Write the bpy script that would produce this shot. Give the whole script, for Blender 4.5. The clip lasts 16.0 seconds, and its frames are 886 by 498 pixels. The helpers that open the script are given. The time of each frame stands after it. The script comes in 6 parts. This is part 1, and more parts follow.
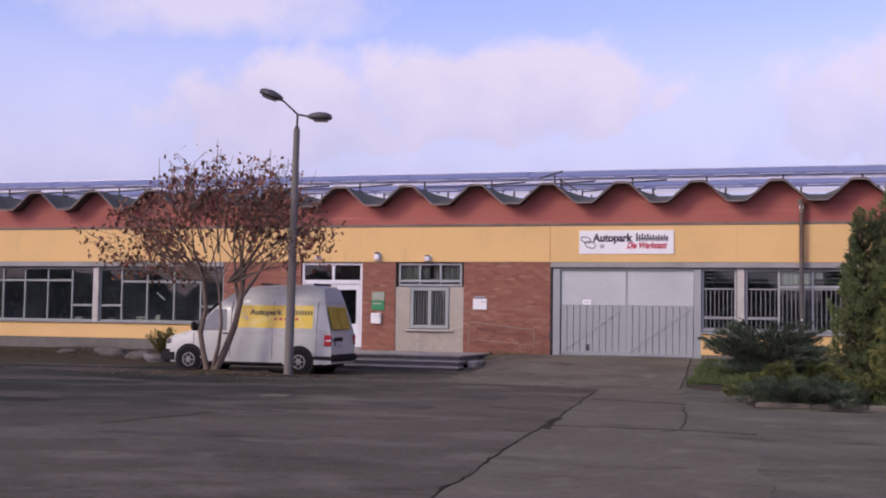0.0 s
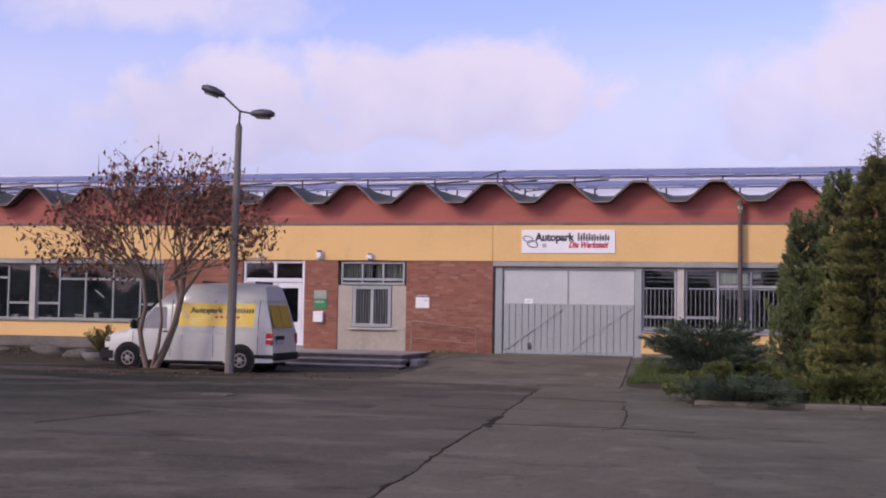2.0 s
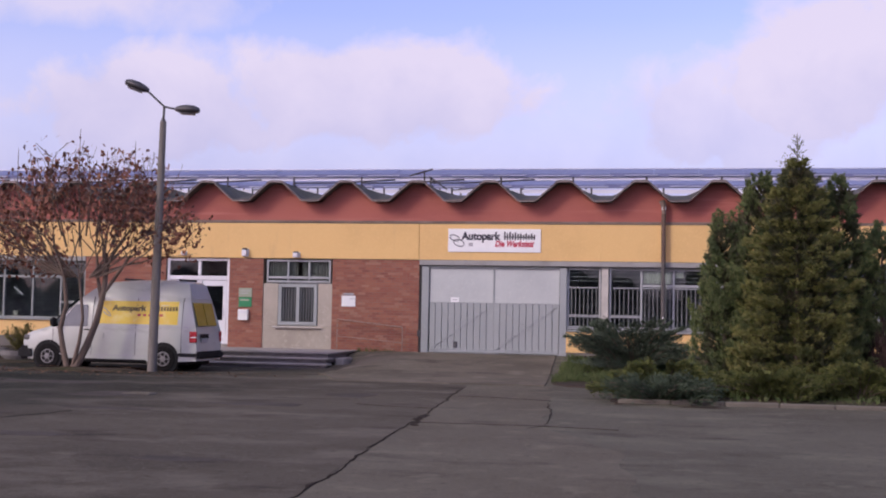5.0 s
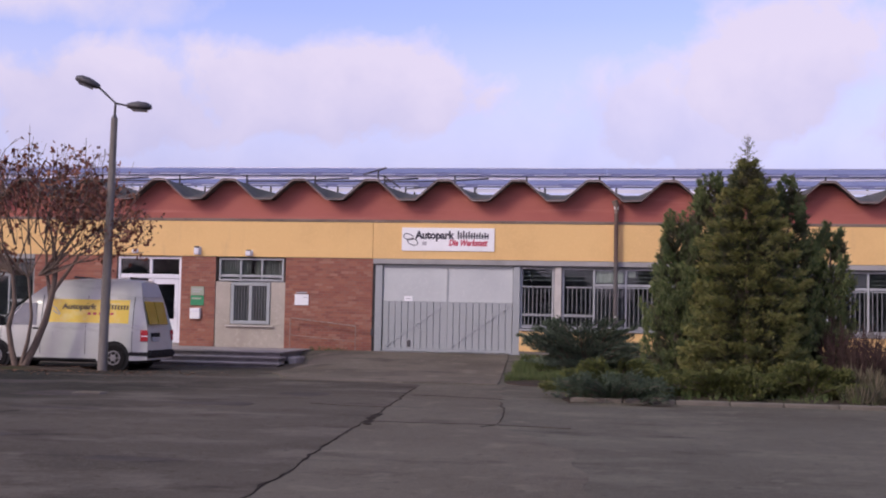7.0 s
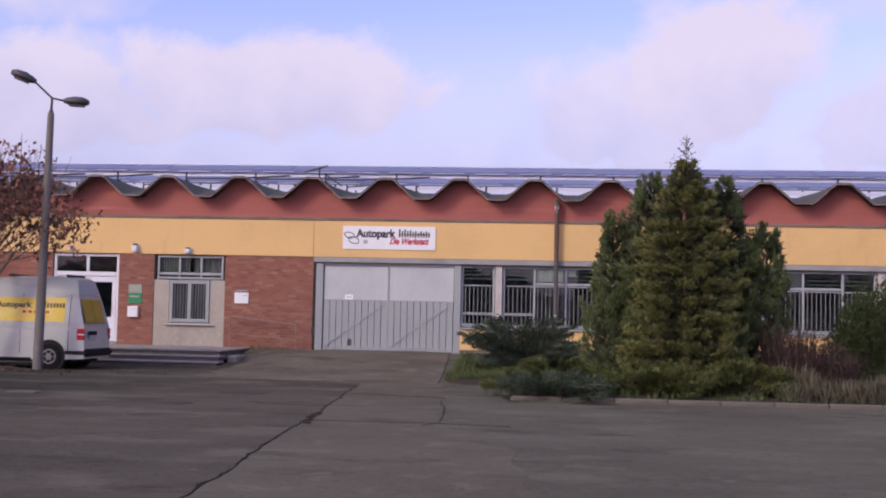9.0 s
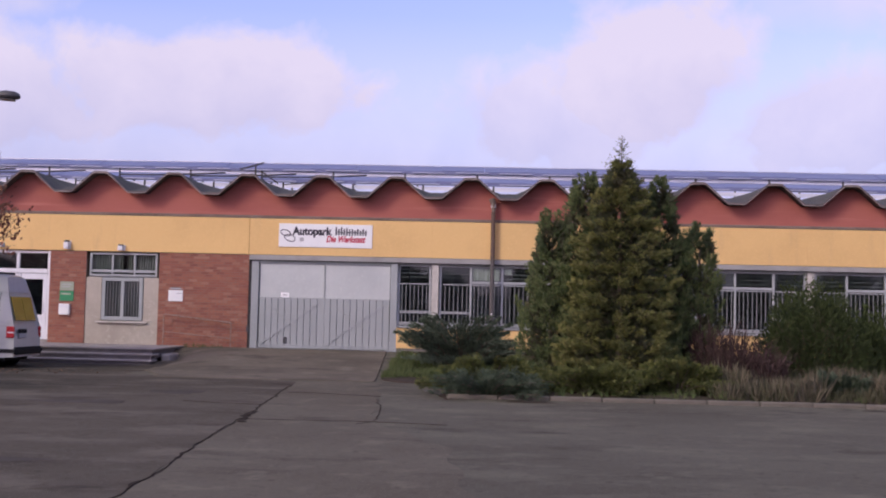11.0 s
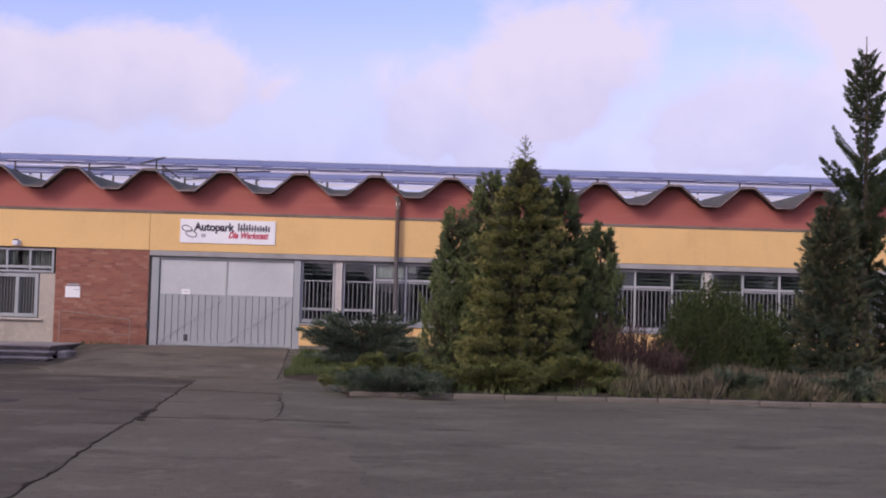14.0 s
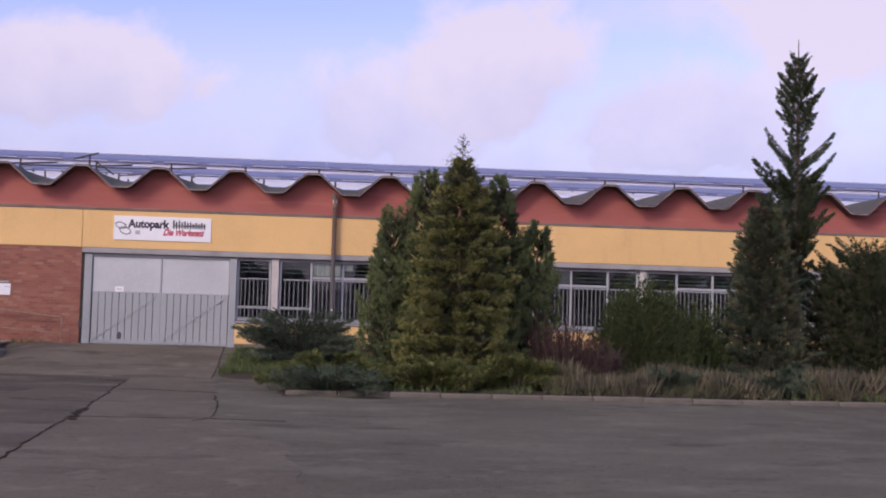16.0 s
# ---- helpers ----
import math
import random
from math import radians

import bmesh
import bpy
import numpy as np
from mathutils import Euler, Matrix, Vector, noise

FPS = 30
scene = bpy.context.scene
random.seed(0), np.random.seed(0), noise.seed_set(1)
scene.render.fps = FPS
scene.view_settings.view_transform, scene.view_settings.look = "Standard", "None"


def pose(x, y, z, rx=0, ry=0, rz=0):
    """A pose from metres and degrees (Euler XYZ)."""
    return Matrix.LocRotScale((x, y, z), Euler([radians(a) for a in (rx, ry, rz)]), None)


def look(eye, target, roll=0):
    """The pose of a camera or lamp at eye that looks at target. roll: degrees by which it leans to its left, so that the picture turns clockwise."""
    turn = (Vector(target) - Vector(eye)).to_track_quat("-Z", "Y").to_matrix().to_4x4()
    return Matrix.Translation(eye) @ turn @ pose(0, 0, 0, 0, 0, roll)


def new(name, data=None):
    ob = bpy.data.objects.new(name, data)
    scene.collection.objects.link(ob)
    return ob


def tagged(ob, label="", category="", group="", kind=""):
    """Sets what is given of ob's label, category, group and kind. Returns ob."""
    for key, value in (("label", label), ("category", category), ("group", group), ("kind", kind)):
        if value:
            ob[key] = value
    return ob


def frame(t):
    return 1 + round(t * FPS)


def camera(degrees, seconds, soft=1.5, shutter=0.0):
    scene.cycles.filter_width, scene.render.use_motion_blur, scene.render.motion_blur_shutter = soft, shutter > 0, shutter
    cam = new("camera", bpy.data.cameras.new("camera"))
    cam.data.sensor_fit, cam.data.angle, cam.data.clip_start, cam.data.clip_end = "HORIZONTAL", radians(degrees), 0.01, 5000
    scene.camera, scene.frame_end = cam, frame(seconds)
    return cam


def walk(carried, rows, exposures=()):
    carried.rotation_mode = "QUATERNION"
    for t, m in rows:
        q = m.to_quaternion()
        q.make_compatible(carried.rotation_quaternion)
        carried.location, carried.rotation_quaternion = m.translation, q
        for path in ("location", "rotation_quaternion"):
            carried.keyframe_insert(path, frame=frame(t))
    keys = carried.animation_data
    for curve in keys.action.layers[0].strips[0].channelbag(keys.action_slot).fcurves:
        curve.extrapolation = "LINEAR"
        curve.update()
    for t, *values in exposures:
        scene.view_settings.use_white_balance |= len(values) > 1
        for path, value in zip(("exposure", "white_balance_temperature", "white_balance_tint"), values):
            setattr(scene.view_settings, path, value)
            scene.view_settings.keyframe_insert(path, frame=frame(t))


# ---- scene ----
cam = camera(40.06, 16.0, soft=2.0)
EYE = 1.6
# seconds, yaw, pitch, roll of a camera that turns on the spot
ROWS = [
    (0.0, 16.382, 3.250, 0.834),
    (0.5, 15.563, 3.239, 0.875),
    (1.0, 14.774, 3.238, 0.910),
    (1.5, 14.237, 3.229, 0.941),
    (2.0, 13.681, 3.227, 0.969),
    (2.5, 13.253, 3.223, 0.993),
    (3.0, 12.554, 3.222, 1.016),
    (3.5, 12.101, 3.224, 1.036),
    (4.0, 11.469, 3.224, 1.055),
    (6.5, 8.560, 3.209, 1.141),
    (7.0, 8.024, 3.209, 1.159),
    (7.5, 7.457, 3.212, 1.177),
    (8.0, 6.738, 3.207, 1.196),
    (8.5, 6.087, 3.206, 1.217),
    (9.0, 5.247, 3.200, 1.238),
    (11.5, 1.471, 3.188, 1.360),
    (12.0, 0.649, 3.190, 1.388),
    (12.5, -0.037, 3.186, 1.415),
    (13.0, -0.749, 3.181, 1.444),
    (13.5, -1.489, 3.180, 1.472),
    (14.0, -2.274, 3.180, 1.501),
    (14.5, -3.062, 3.178, 1.529),
    (15.0, -3.859, 3.178, 1.556),
    (15.5, -4.557, 3.178, 1.582),
    (16.0, -5.237, 3.183, 1.606),
]
walk(cam, [(t, pose(0, 0, EYE, 0, 0, yaw) @ pose(0, 0, 0, 90 + pitch) @ pose(0, 0, 0, 0, 0, roll)) for t, yaw, pitch, roll in ROWS],
     exposures=[(0.0, 0.0), (16.0, 0.0)])

# ---- world and sun ----
SUN_EL, SUN_AZ = 32.0, 222.0      # azimuth clockwise from +y: behind the camera, to its left
world = bpy.data.worlds.new("world")
scene.world = world
world.use_nodes = True
wn, wl = world.node_tree.nodes, world.node_tree.links
wn.clear()


def wnode(kind, **inputs):
    n = wn.new(kind)
    for k, v in inputs.items():
        n.inputs[k].default_value = v
    return n


def wmath(op, a, b=None, c=None, clamp=False):
    n = wn.new("ShaderNodeMath")
    n.operation, n.use_clamp = op, clamp
    for i, v in enumerate((a, b, c)):
        if v is None:
            continue
        if isinstance(v, (int, float)):
            n.inputs[i].default_value = v
        else:
            wl.new(v, n.inputs[i])
    return n.outputs[0]


sky = wn.new("ShaderNodeTexSky")
sky.sky_type, sky.sun_disc = "NISHITA", False
sky.sun_elevation, sky.sun_rotation = radians(SUN_EL), radians(SUN_AZ)
sky.air_density, sky.dust_density, sky.ozone_density = 1.0, 1.5, 2.0
tc = wn.new("ShaderNodeTexCoord")
sep = wn.new("ShaderNodeSeparateXYZ")
wl.new(tc.outputs["Generated"], sep.inputs[0])
dx, dy, dz = sep.outputs
# clouds live on a flat layer overhead: direction divided by its height
flat = wmath("ADD", wmath("MAXIMUM", dz, 0.0), 0.22)
u, v = wmath("DIVIDE", dx, flat), wmath("DIVIDE", dy, flat)
comb = wn.new("ShaderNodeCombineXYZ")
wl.new(u, comb.inputs[0]), wl.new(v, comb.inputs[1])
big = wnode("ShaderNodeTexNoise", Scale=0.75, Detail=5.0, Roughness=0.5, Distortion=0.3)
wl.new(comb.outputs[0], big.inputs["Vector"])
azim = wmath("ARCTAN2", dx, dy)
elev = wmath("ARCSINE", dz)
fine = wnode("ShaderNodeTexNoise", Scale=15.0, Detail=7.0, Roughness=0.55, Distortion=0.2)
wl.new(tc.outputs["Generated"], fine.inputs["Vector"])
broad = wnode("ShaderNodeTexNoise", Scale=5.0, Detail=4.0, Roughness=0.5)
wl.new(tc.outputs["Generated"], broad.inputs["Vector"])
wob = wmath("ADD", wmath("MULTIPLY", wmath("SUBTRACT", fine.outputs["Fac"], 0.5), 1.5), wmath("MULTIPLY", wmath("SUBTRACT", broad.outputs["Fac"], 0.5), 0.5))


def bank(az, el, wa, we, power, most):
    """A soft cloud bank round a direction (degrees), denser towards its middle."""
    p = wmath("DIVIDE", wmath("SUBTRACT", azim, radians(az)), radians(wa))
    q = wmath("DIVIDE", wmath("SUBTRACT", elev, radians(el)), radians(we))
    r = wmath("SQRT", wmath("ADD", wmath("MULTIPLY", p, p), wmath("MULTIPLY", q, q)))
    return wmath("MULTIPLY", wmath("MULTIPLY", wmath("SUBTRACT", wmath("ADD", 1.0, wob), r), power, clamp=True), most)


# broken cloud high overhead, single banks lower down, a thin veil near the horizon
high = wmath("MULTIPLY", wmath("SUBTRACT", elev, radians(18)), 4.0, clamp=True)
mask = wmath("MULTIPLY", wmath("MULTIPLY", wmath("SUBTRACT", big.outputs["Fac"], 0.42), 3.0, clamp=True), high)
for b in [(-24.3, 9.2, 7.6, 3.5, 3.0, 1.0), (-13.8, 10.3, 9.2, 3.2, 3.0, 1.0), (-28.5, 14.4, 9.5, 2.3, 1.8, 0.85), (7.8, 11.8, 6.2, 4.6, 2.6, 1.0), (3.0, 9.2, 7.2, 3.4, 2.2, 0.9),
          (16.9, 9.0, 8.0, 3.8, 2.4, 0.9), (23.5, 13.6, 6.4, 3.2, 2.6, 1.0), (16, 14.5, 8, 2.0, 0.9, 0.7), (-38, 9.0, 4, 2.0, 1.2, 0.6), (32, 8, 8, 4, 1.4, 0.8)]:
    mask = wmath("MAXIMUM", mask, bank(*b))
mask = wmath("MAXIMUM", mask, wmath("MULTIPLY", wmath("MULTIPLY", wmath("SUBTRACT", radians(14), elev), 7.0, clamp=True), 0.86))
cloud_tone = wn.new("ShaderNodeMix")
cloud_tone.data_type = "RGBA"
shade = wmath("ADD", wmath("MULTIPLY", wmath("SUBTRACT", fine.outputs["Fac"], 0.40), 1.3), wmath("MULTIPLY", wmath("SUBTRACT", elev, radians(6.5)), 9.0), clamp=True)
wl.new(shade, cloud_tone.inputs["Factor"])
cloud_tone.inputs["A"].default_value = (0.55, 0.52, 0.79, 1)
cloud_tone.inputs["B"].default_value = (0.81, 0.715, 0.905, 1)
overhead = wn.new("ShaderNodeMix")
overhead.data_type = "RGBA"
wl.new(wmath("MULTIPLY", wmath("SUBTRACT", elev, radians(20)), 3.0, clamp=True), overhead.inputs["Factor"])
wl.new(cloud_tone.outputs["Result"], overhead.inputs["A"])
overhead.inputs["B"].default_value = (0.70, 0.715, 0.75, 1)
scaled = wn.new("ShaderNodeMix")
scaled.data_type, scaled.blend_type = "RGBA", "MULTIPLY"
scaled.inputs["Factor"].default_value = 1.0
wl.new(sky.outputs[0], scaled.inputs["A"])
scaled.inputs["B"].default_value = (0.235, 0.180, 0.232, 1)     # strength of the clear sky
mixed = wn.new("ShaderNodeMix")
mixed.data_type = "RGBA"
wl.new(wmath("MULTIPLY", mask, 0.92), mixed.inputs["Factor"])
wl.new(scaled.outputs["Result"], mixed.inputs["A"])
wl.new(overhead.outputs["Result"], mixed.inputs["B"])
bg = wn.new("ShaderNodeBackground")
bg.inputs["Strength"].default_value = 1.0
wl.new(mixed.outputs["Result"], bg.inputs["Color"])
wout = wn.new("ShaderNodeOutputWorld")
wl.new(bg.outputs[0], wout.inputs["Surface"])

sun = new("sun", bpy.data.lights.new("sun", "SUN"))
sun.data.energy, sun.data.angle, sun.data.color = 1.35, radians(12), (1.0, 0.98, 0.80)
_d = Vector((math.sin(radians(SUN_AZ)) * math.cos(radians(SUN_EL)), math.cos(radians(SUN_AZ)) * math.cos(radians(SUN_EL)), math.sin(radians(SUN_EL))))
sun.matrix_world = look(_d * 60, (0, 0, 0))


# ---- materials ----
def material(name, base, rough=0.8, vary=(), bump=0.0, bump_scale=60.0, metal=0.0, coat=0.0, rnd=None, streak=None, spec=0.5):
    """Principled surface. vary: (scale, colour, low, high) layers of noise; rnd: (colours) by the piece's own random number."""
    m = bpy.data.materials.new(name)
    m.use_nodes = True
    n, l = m.node_tree.nodes, m.node_tree.links
    bs = n["Principled BSDF"]
    bs.inputs["Roughness"].default_value, bs.inputs["Metallic"].default_value = rough, metal
    bs.inputs["Coat Weight"].default_value = coat
    bs.inputs["Specular IOR Level"].default_value = spec
    co = n.new("ShaderNodeTexCoord").outputs["Object"]
    rgb = n.new("ShaderNodeRGB")
    rgb.outputs[0].default_value = (*base, 1)
    cur = rgb.outputs[0]
    if rnd:
        info = n.new("ShaderNodeObjectInfo") if rnd[0] == "object" else n.new("ShaderNodeNewGeometry")
        ramp = n.new("ShaderNodeValToRGB")
        cols = rnd[1]
        els = ramp.color_ramp.elements
        while len(els) < len(cols):
            els.new(0.5)
        for i, c in enumerate(cols):
            els[i].position, els[i].color = i / (len(cols) - 1), (*c, 1)
        l.new(info.outputs["Random" if rnd[0] == "object" else "Random Per Island"], ramp.inputs[0])
        cur = ramp.outputs[0]
    for scale, col, lo, hi in vary:
        mp = n.new("ShaderNodeMapping")
        mp.inputs["Scale"].default_value = scale if isinstance(scale, tuple) else (scale,) * 3
        l.new(co, mp.inputs["Vector"])
        no = n.new("ShaderNodeTexNoise")
        no.inputs["Scale"].default_value, no.inputs["Detail"].default_value, no.inputs["Roughness"].default_value = 1.0, 6.0, 0.6
        l.new(mp.outputs[0], no.inputs["Vector"])
        mr = n.new("ShaderNodeMapRange")
        mr.inputs["From Min"].default_value, mr.inputs["From Max"].default_value = lo, hi
        l.new(no.outputs["Fac"], mr.inputs["Value"])
        mx = n.new("ShaderNodeMix")
        mx.data_type = "RGBA"
        l.new(mr.outputs[0], mx.inputs["Factor"])
        l.new(cur, mx.inputs["A"])
        mx.inputs["B"].default_value = (*col, 1)
        cur = mx.outputs["Result"]
    l.new(cur, bs.inputs["Base Color"])
    if bump:
        no = n.new("ShaderNodeTexNoise")
        no.inputs["Scale"].default_value, no.inputs["Detail"].default_value = bump_scale, 5.0
        l.new(co, no.inputs["Vector"])
        bp = n.new("ShaderNodeBump")
        bp.inputs["Strength"].default_value, bp.inputs["Distance"].default_value = bump, 0.02
        l.new(no.outputs["Fac"], bp.inputs["Height"])
        l.new(bp.outputs[0], bs.inputs["Normal"])
    return m


def glass(name, tint=(0.72, 0.76, 0.76)):
    """Clear sheet glass: lets light straight through and mirrors by its angle."""
    m = bpy.data.materials.new(name)
    m.use_nodes = True
    n, l = m.node_tree.nodes, m.node_tree.links
    n.remove(n["Principled BSDF"])
    tr, gl, fr, mx = n.new("ShaderNodeBsdfTransparent"), n.new("ShaderNodeBsdfGlossy"), n.new("ShaderNodeLayerWeight"), n.new("ShaderNodeMixShader")
    tr.inputs["Color"].default_value = (*tint, 1)
    gl.inputs["Roughness"].default_value, fr.inputs["Blend"].default_value = 0.02, 0.5
    pw, ma = n.new("ShaderNodeMath"), n.new("ShaderNodeMath")
    pw.operation, pw.inputs[1].default_value = "POWER", 5.0
    ma.operation, ma.inputs[1].default_value, ma.inputs[2].default_value = "MULTIPLY_ADD", 0.94, 0.05
    l.new(fr.outputs["Facing"], pw.inputs[0]), l.new(pw.outputs[0], ma.inputs[0])
    l.new(ma.outputs[0], mx.inputs[0]), l.new(tr.outputs[0], mx.inputs[1]), l.new(gl.outputs[0], mx.inputs[2])
    l.new(mx.outputs[0], n["Material Output"].inputs["Surface"])
    return m


M = dict(
    asphalt=material("asphalt", (0.140, 0.127, 0.098), 0.95, [(0.13, (0.104, 0.092, 0.071), 0.42, 0.64), ((0.5, 0.75, 1), (0.180, 0.164, 0.124), 0.5, 0.70), ((0.5, 0.9, 1), (0.066, 0.060, 0.047), 0.57, 0.72), (1.6, (0.197, 0.179, 0.136), 0.58, 0.76), (7, (0.082, 0.075, 0.059), 0.56, 0.72), (40, (0.250, 0.231, 0.176), 0.56, 0.72)], 0.9, 45, spec=0.04),
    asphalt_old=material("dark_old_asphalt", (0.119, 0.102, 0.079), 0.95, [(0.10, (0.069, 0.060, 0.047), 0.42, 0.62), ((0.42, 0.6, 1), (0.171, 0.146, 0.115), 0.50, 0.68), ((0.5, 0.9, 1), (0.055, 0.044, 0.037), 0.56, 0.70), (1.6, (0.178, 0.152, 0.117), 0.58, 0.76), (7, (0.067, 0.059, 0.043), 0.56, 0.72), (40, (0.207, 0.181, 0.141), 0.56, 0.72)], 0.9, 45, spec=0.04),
    asphalt_mid=material("pale_worn_asphalt", (0.152, 0.133, 0.102), 0.95, [(0.16, (0.119, 0.101, 0.076), 0.42, 0.64), ((0.5, 1.0, 1), (0.085, 0.073, 0.057), 0.57, 0.72), (1.6, (0.212, 0.185, 0.142), 0.55, 0.76), (7, (0.098, 0.084, 0.064), 0.55, 0.72), (40, (0.251, 0.227, 0.172), 0.56, 0.72)], 0.9, 45, spec=0.04),
    crack=material("crack_dirt", (0.040, 0.032, 0.026), 1.0, [(3, (0.075, 0.062, 0.050), 0.5, 0.64), (20, (0.025, 0.02, 0.017), 0.5, 0.7)], 0.5, 60, spec=0.02),
    kerb_dirt=material("kerb_dirt", (0.105, 0.078, 0.062), 0.95, [(1.5, (0.075, 0.058, 0.048), 0.42, 0.66), (12, (0.14, 0.11, 0.085), 0.55, 0.75)], 0.6, 50, spec=0.04),
    patch=material("tar_patch", (0.081, 0.070, 0.061), 1.0, [(1.2, (0.111, 0.096, 0.083), 0.42, 0.62), (30, (0.058, 0.051, 0.044), 0.5, 0.8)], 0.5, 60, spec=0.05),
    slab=material("concrete_apron", (0.175, 0.150, 0.116), 0.95, [(0.35, (0.118, 0.102, 0.077), 0.42, 0.62), (1.4, (0.235, 0.201, 0.160), 0.55, 0.72), ((0.8, 1.3, 1), (0.089, 0.076, 0.059), 0.56, 0.70), (9, (0.118, 0.100, 0.077), 0.56, 0.72), (45, (0.226, 0.197, 0.162), 0.56, 0.75)], 0.8, 45, spec=0.06),
    soil=material("bed_soil", (0.064, 0.049, 0.040), 0.95, [(0.8, (0.053, 0.054, 0.027), 0.45, 0.65), (8, (0.102, 0.080, 0.060), 0.5, 0.75)], 0.8, 30, spec=0.05),
    kerb=material("kerb_concrete", (0.157, 0.136, 0.108), 0.9, [(1.5, (0.095, 0.080, 0.064), 0.42, 0.68), (30, (0.190, 0.166, 0.134), 0.55, 0.8)], 0.4, 60),
    yellow=material("yellow_render", (0.80, 0.52, 0.215), 0.85, [(0.35, (0.72, 0.46, 0.19), 0.45, 0.7), ((2.5, 2.5, 0.35), (0.68, 0.44, 0.2), 0.58, 0.8), (25, (0.85, 0.57, 0.25), 0.5, 0.8)], 0.25, 90),
    red=material("red_render", (0.428, 0.135, 0.105), 0.85, [((0.456, 0.498, 0.950), (0.356, 0.105, 0.085), 0.45, 0.7), ((0.3, 1, 7), (0.492, 0.179, 0.144), 0.56, 0.75), (30, (0.328, 0.100, 0.079), 0.55, 0.8)], 0.3, 70),
    strip_pale=material("drip_metal", (0.36, 0.30, 0.28), 0.6, [(2.5, (0.20, 0.155, 0.14), 0.45, 0.62), (12, (0.45, 0.40, 0.38), 0.58, 0.72)], metal=0.2),
    strip=material("weathered_strip", (0.22, 0.165, 0.135), 0.9, [(1.2, (0.14, 0.105, 0.085), 0.45, 0.7), (20, (0.28, 0.22, 0.18), 0.55, 0.8)], 0.3, 60),
    plinth=material("grey_plinth", (0.177, 0.160, 0.143), 0.9, [(0.8, (0.116, 0.105, 0.092), 0.42, 0.7), (12, (0.218, 0.197, 0.177), 0.55, 0.8)], 0.4, 50),
    plaster=material("bare_plaster", (0.47, 0.415, 0.345), 0.9, [(0.8, (0.37, 0.325, 0.27), 0.45, 0.7), (7, (0.55, 0.49, 0.41), 0.55, 0.8)], 0.4, 50),
    mortar=material("mortar", (0.275, 0.198, 0.156), 0.95, [(3, (0.242, 0.192, 0.156), 0.45, 0.7)], 0.4, 80),
    brick=material("fired_brick", (0.388, 0.154, 0.088), 0.88, [(0.7, (0.238, 0.095, 0.070), 0.5, 0.75), (30, (0.213, 0.088, 0.055), 0.58, 0.8)], 0.4, 90, rnd=("object", [(0.257, 0.101, 0.073), (0.330, 0.127, 0.086), (0.373, 0.156, 0.101), (0.291, 0.110, 0.079), (0.417, 0.215, 0.149)])),
    brick_rest=material("fired_brick_rest", (0.388, 0.154, 0.088), 0.88, [(0.7, (0.238, 0.095, 0.070), 0.5, 0.75), (30, (0.213, 0.088, 0.055), 0.58, 0.8)], 0.4, 90, rnd=("island", [(0.257, 0.101, 0.073), (0.330, 0.127, 0.086), (0.373, 0.156, 0.101), (0.291, 0.110, 0.079), (0.417, 0.215, 0.149)])),
    lintel=material("grey_lintel", (0.36, 0.345, 0.33), 0.8, [(1.5, (0.27, 0.26, 0.245), 0.45, 0.7)], 0.2, 50),
    frame=material("grey_window_frame", (0.39, 0.40, 0.405), 0.6, [(3, (0.30, 0.31, 0.315), 0.5, 0.75)], 0.1, 60),
    frame_dull=material("dull_grey_window_frame", (0.285, 0.295, 0.285), 0.6, [(3, (0.215, 0.225, 0.215), 0.5, 0.75)], 0.1, 60),
    bar=material("grey_steel_bar", (0.26, 0.265, 0.265), 0.6, [(3, (0.19, 0.195, 0.195), 0.5, 0.75)]),
    pier=material("pale_pier", (0.56, 0.52, 0.47), 0.85, [(2, (0.42, 0.39, 0.35), 0.45, 0.7)], 0.3, 50),
    slat=material("dark_slat", (0.185, 0.185, 0.195), 0.6, [(4, (0.130, 0.130, 0.141), 0.5, 0.7)]),
    white=material("white_frame", (0.80, 0.79, 0.82), 0.45, [(2, (0.74, 0.72, 0.75), 0.5, 0.75)]),
    gate=material("grey_gate_paint", (0.352, 0.367, 0.365), 0.55, [((1, 1, 0.4), (0.296, 0.311, 0.312), 0.45, 0.7), (14, (0.388, 0.403, 0.394), 0.5, 0.8)], 0.1, 40),
    gate_board=material("grey_board_paint", (0.363, 0.376, 0.372), 0.55, [((1, 1, 0.4), (0.303, 0.317, 0.315), 0.45, 0.7), (14, (0.395, 0.409, 0.398), 0.5, 0.8)], 0.1, 40),
    gate_top=material("pale_gate_sheet", (0.541, 0.557, 0.540), 0.5, [(0.7, (0.465, 0.481, 0.473), 0.4, 0.7), (9, (0.584, 0.595, 0.570), 0.55, 0.8)], 0.08, 30),
    dark=material("dark_gap", (0.03, 0.028, 0.03), 0.8, [(5, (0.05, 0.045, 0.045), 0.5, 0.7)]),
    inside=material("dim_interior", (0.405, 0.420, 0.435), 0.9, [(0.6, (0.225, 0.232, 0.247), 0.45, 0.6), (2.5, (0.540, 0.540, 0.540), 0.56, 0.7)], spec=0.1),
    roof=material("bitumen_roof", (0.085, 0.078, 0.072), 0.9, [(0.8, (0.055, 0.055, 0.045), 0.45, 0.7), (12, (0.12, 0.11, 0.10), 0.55, 0.8)], 0.4, 50),
    roof_edge=material("roof_edge_sheet", (0.145, 0.115, 0.108), 0.75, [(1.5, (0.075, 0.060, 0.056), 0.45, 0.66), (9, (0.19, 0.16, 0.15), 0.6, 0.75)], 0.2, 40),
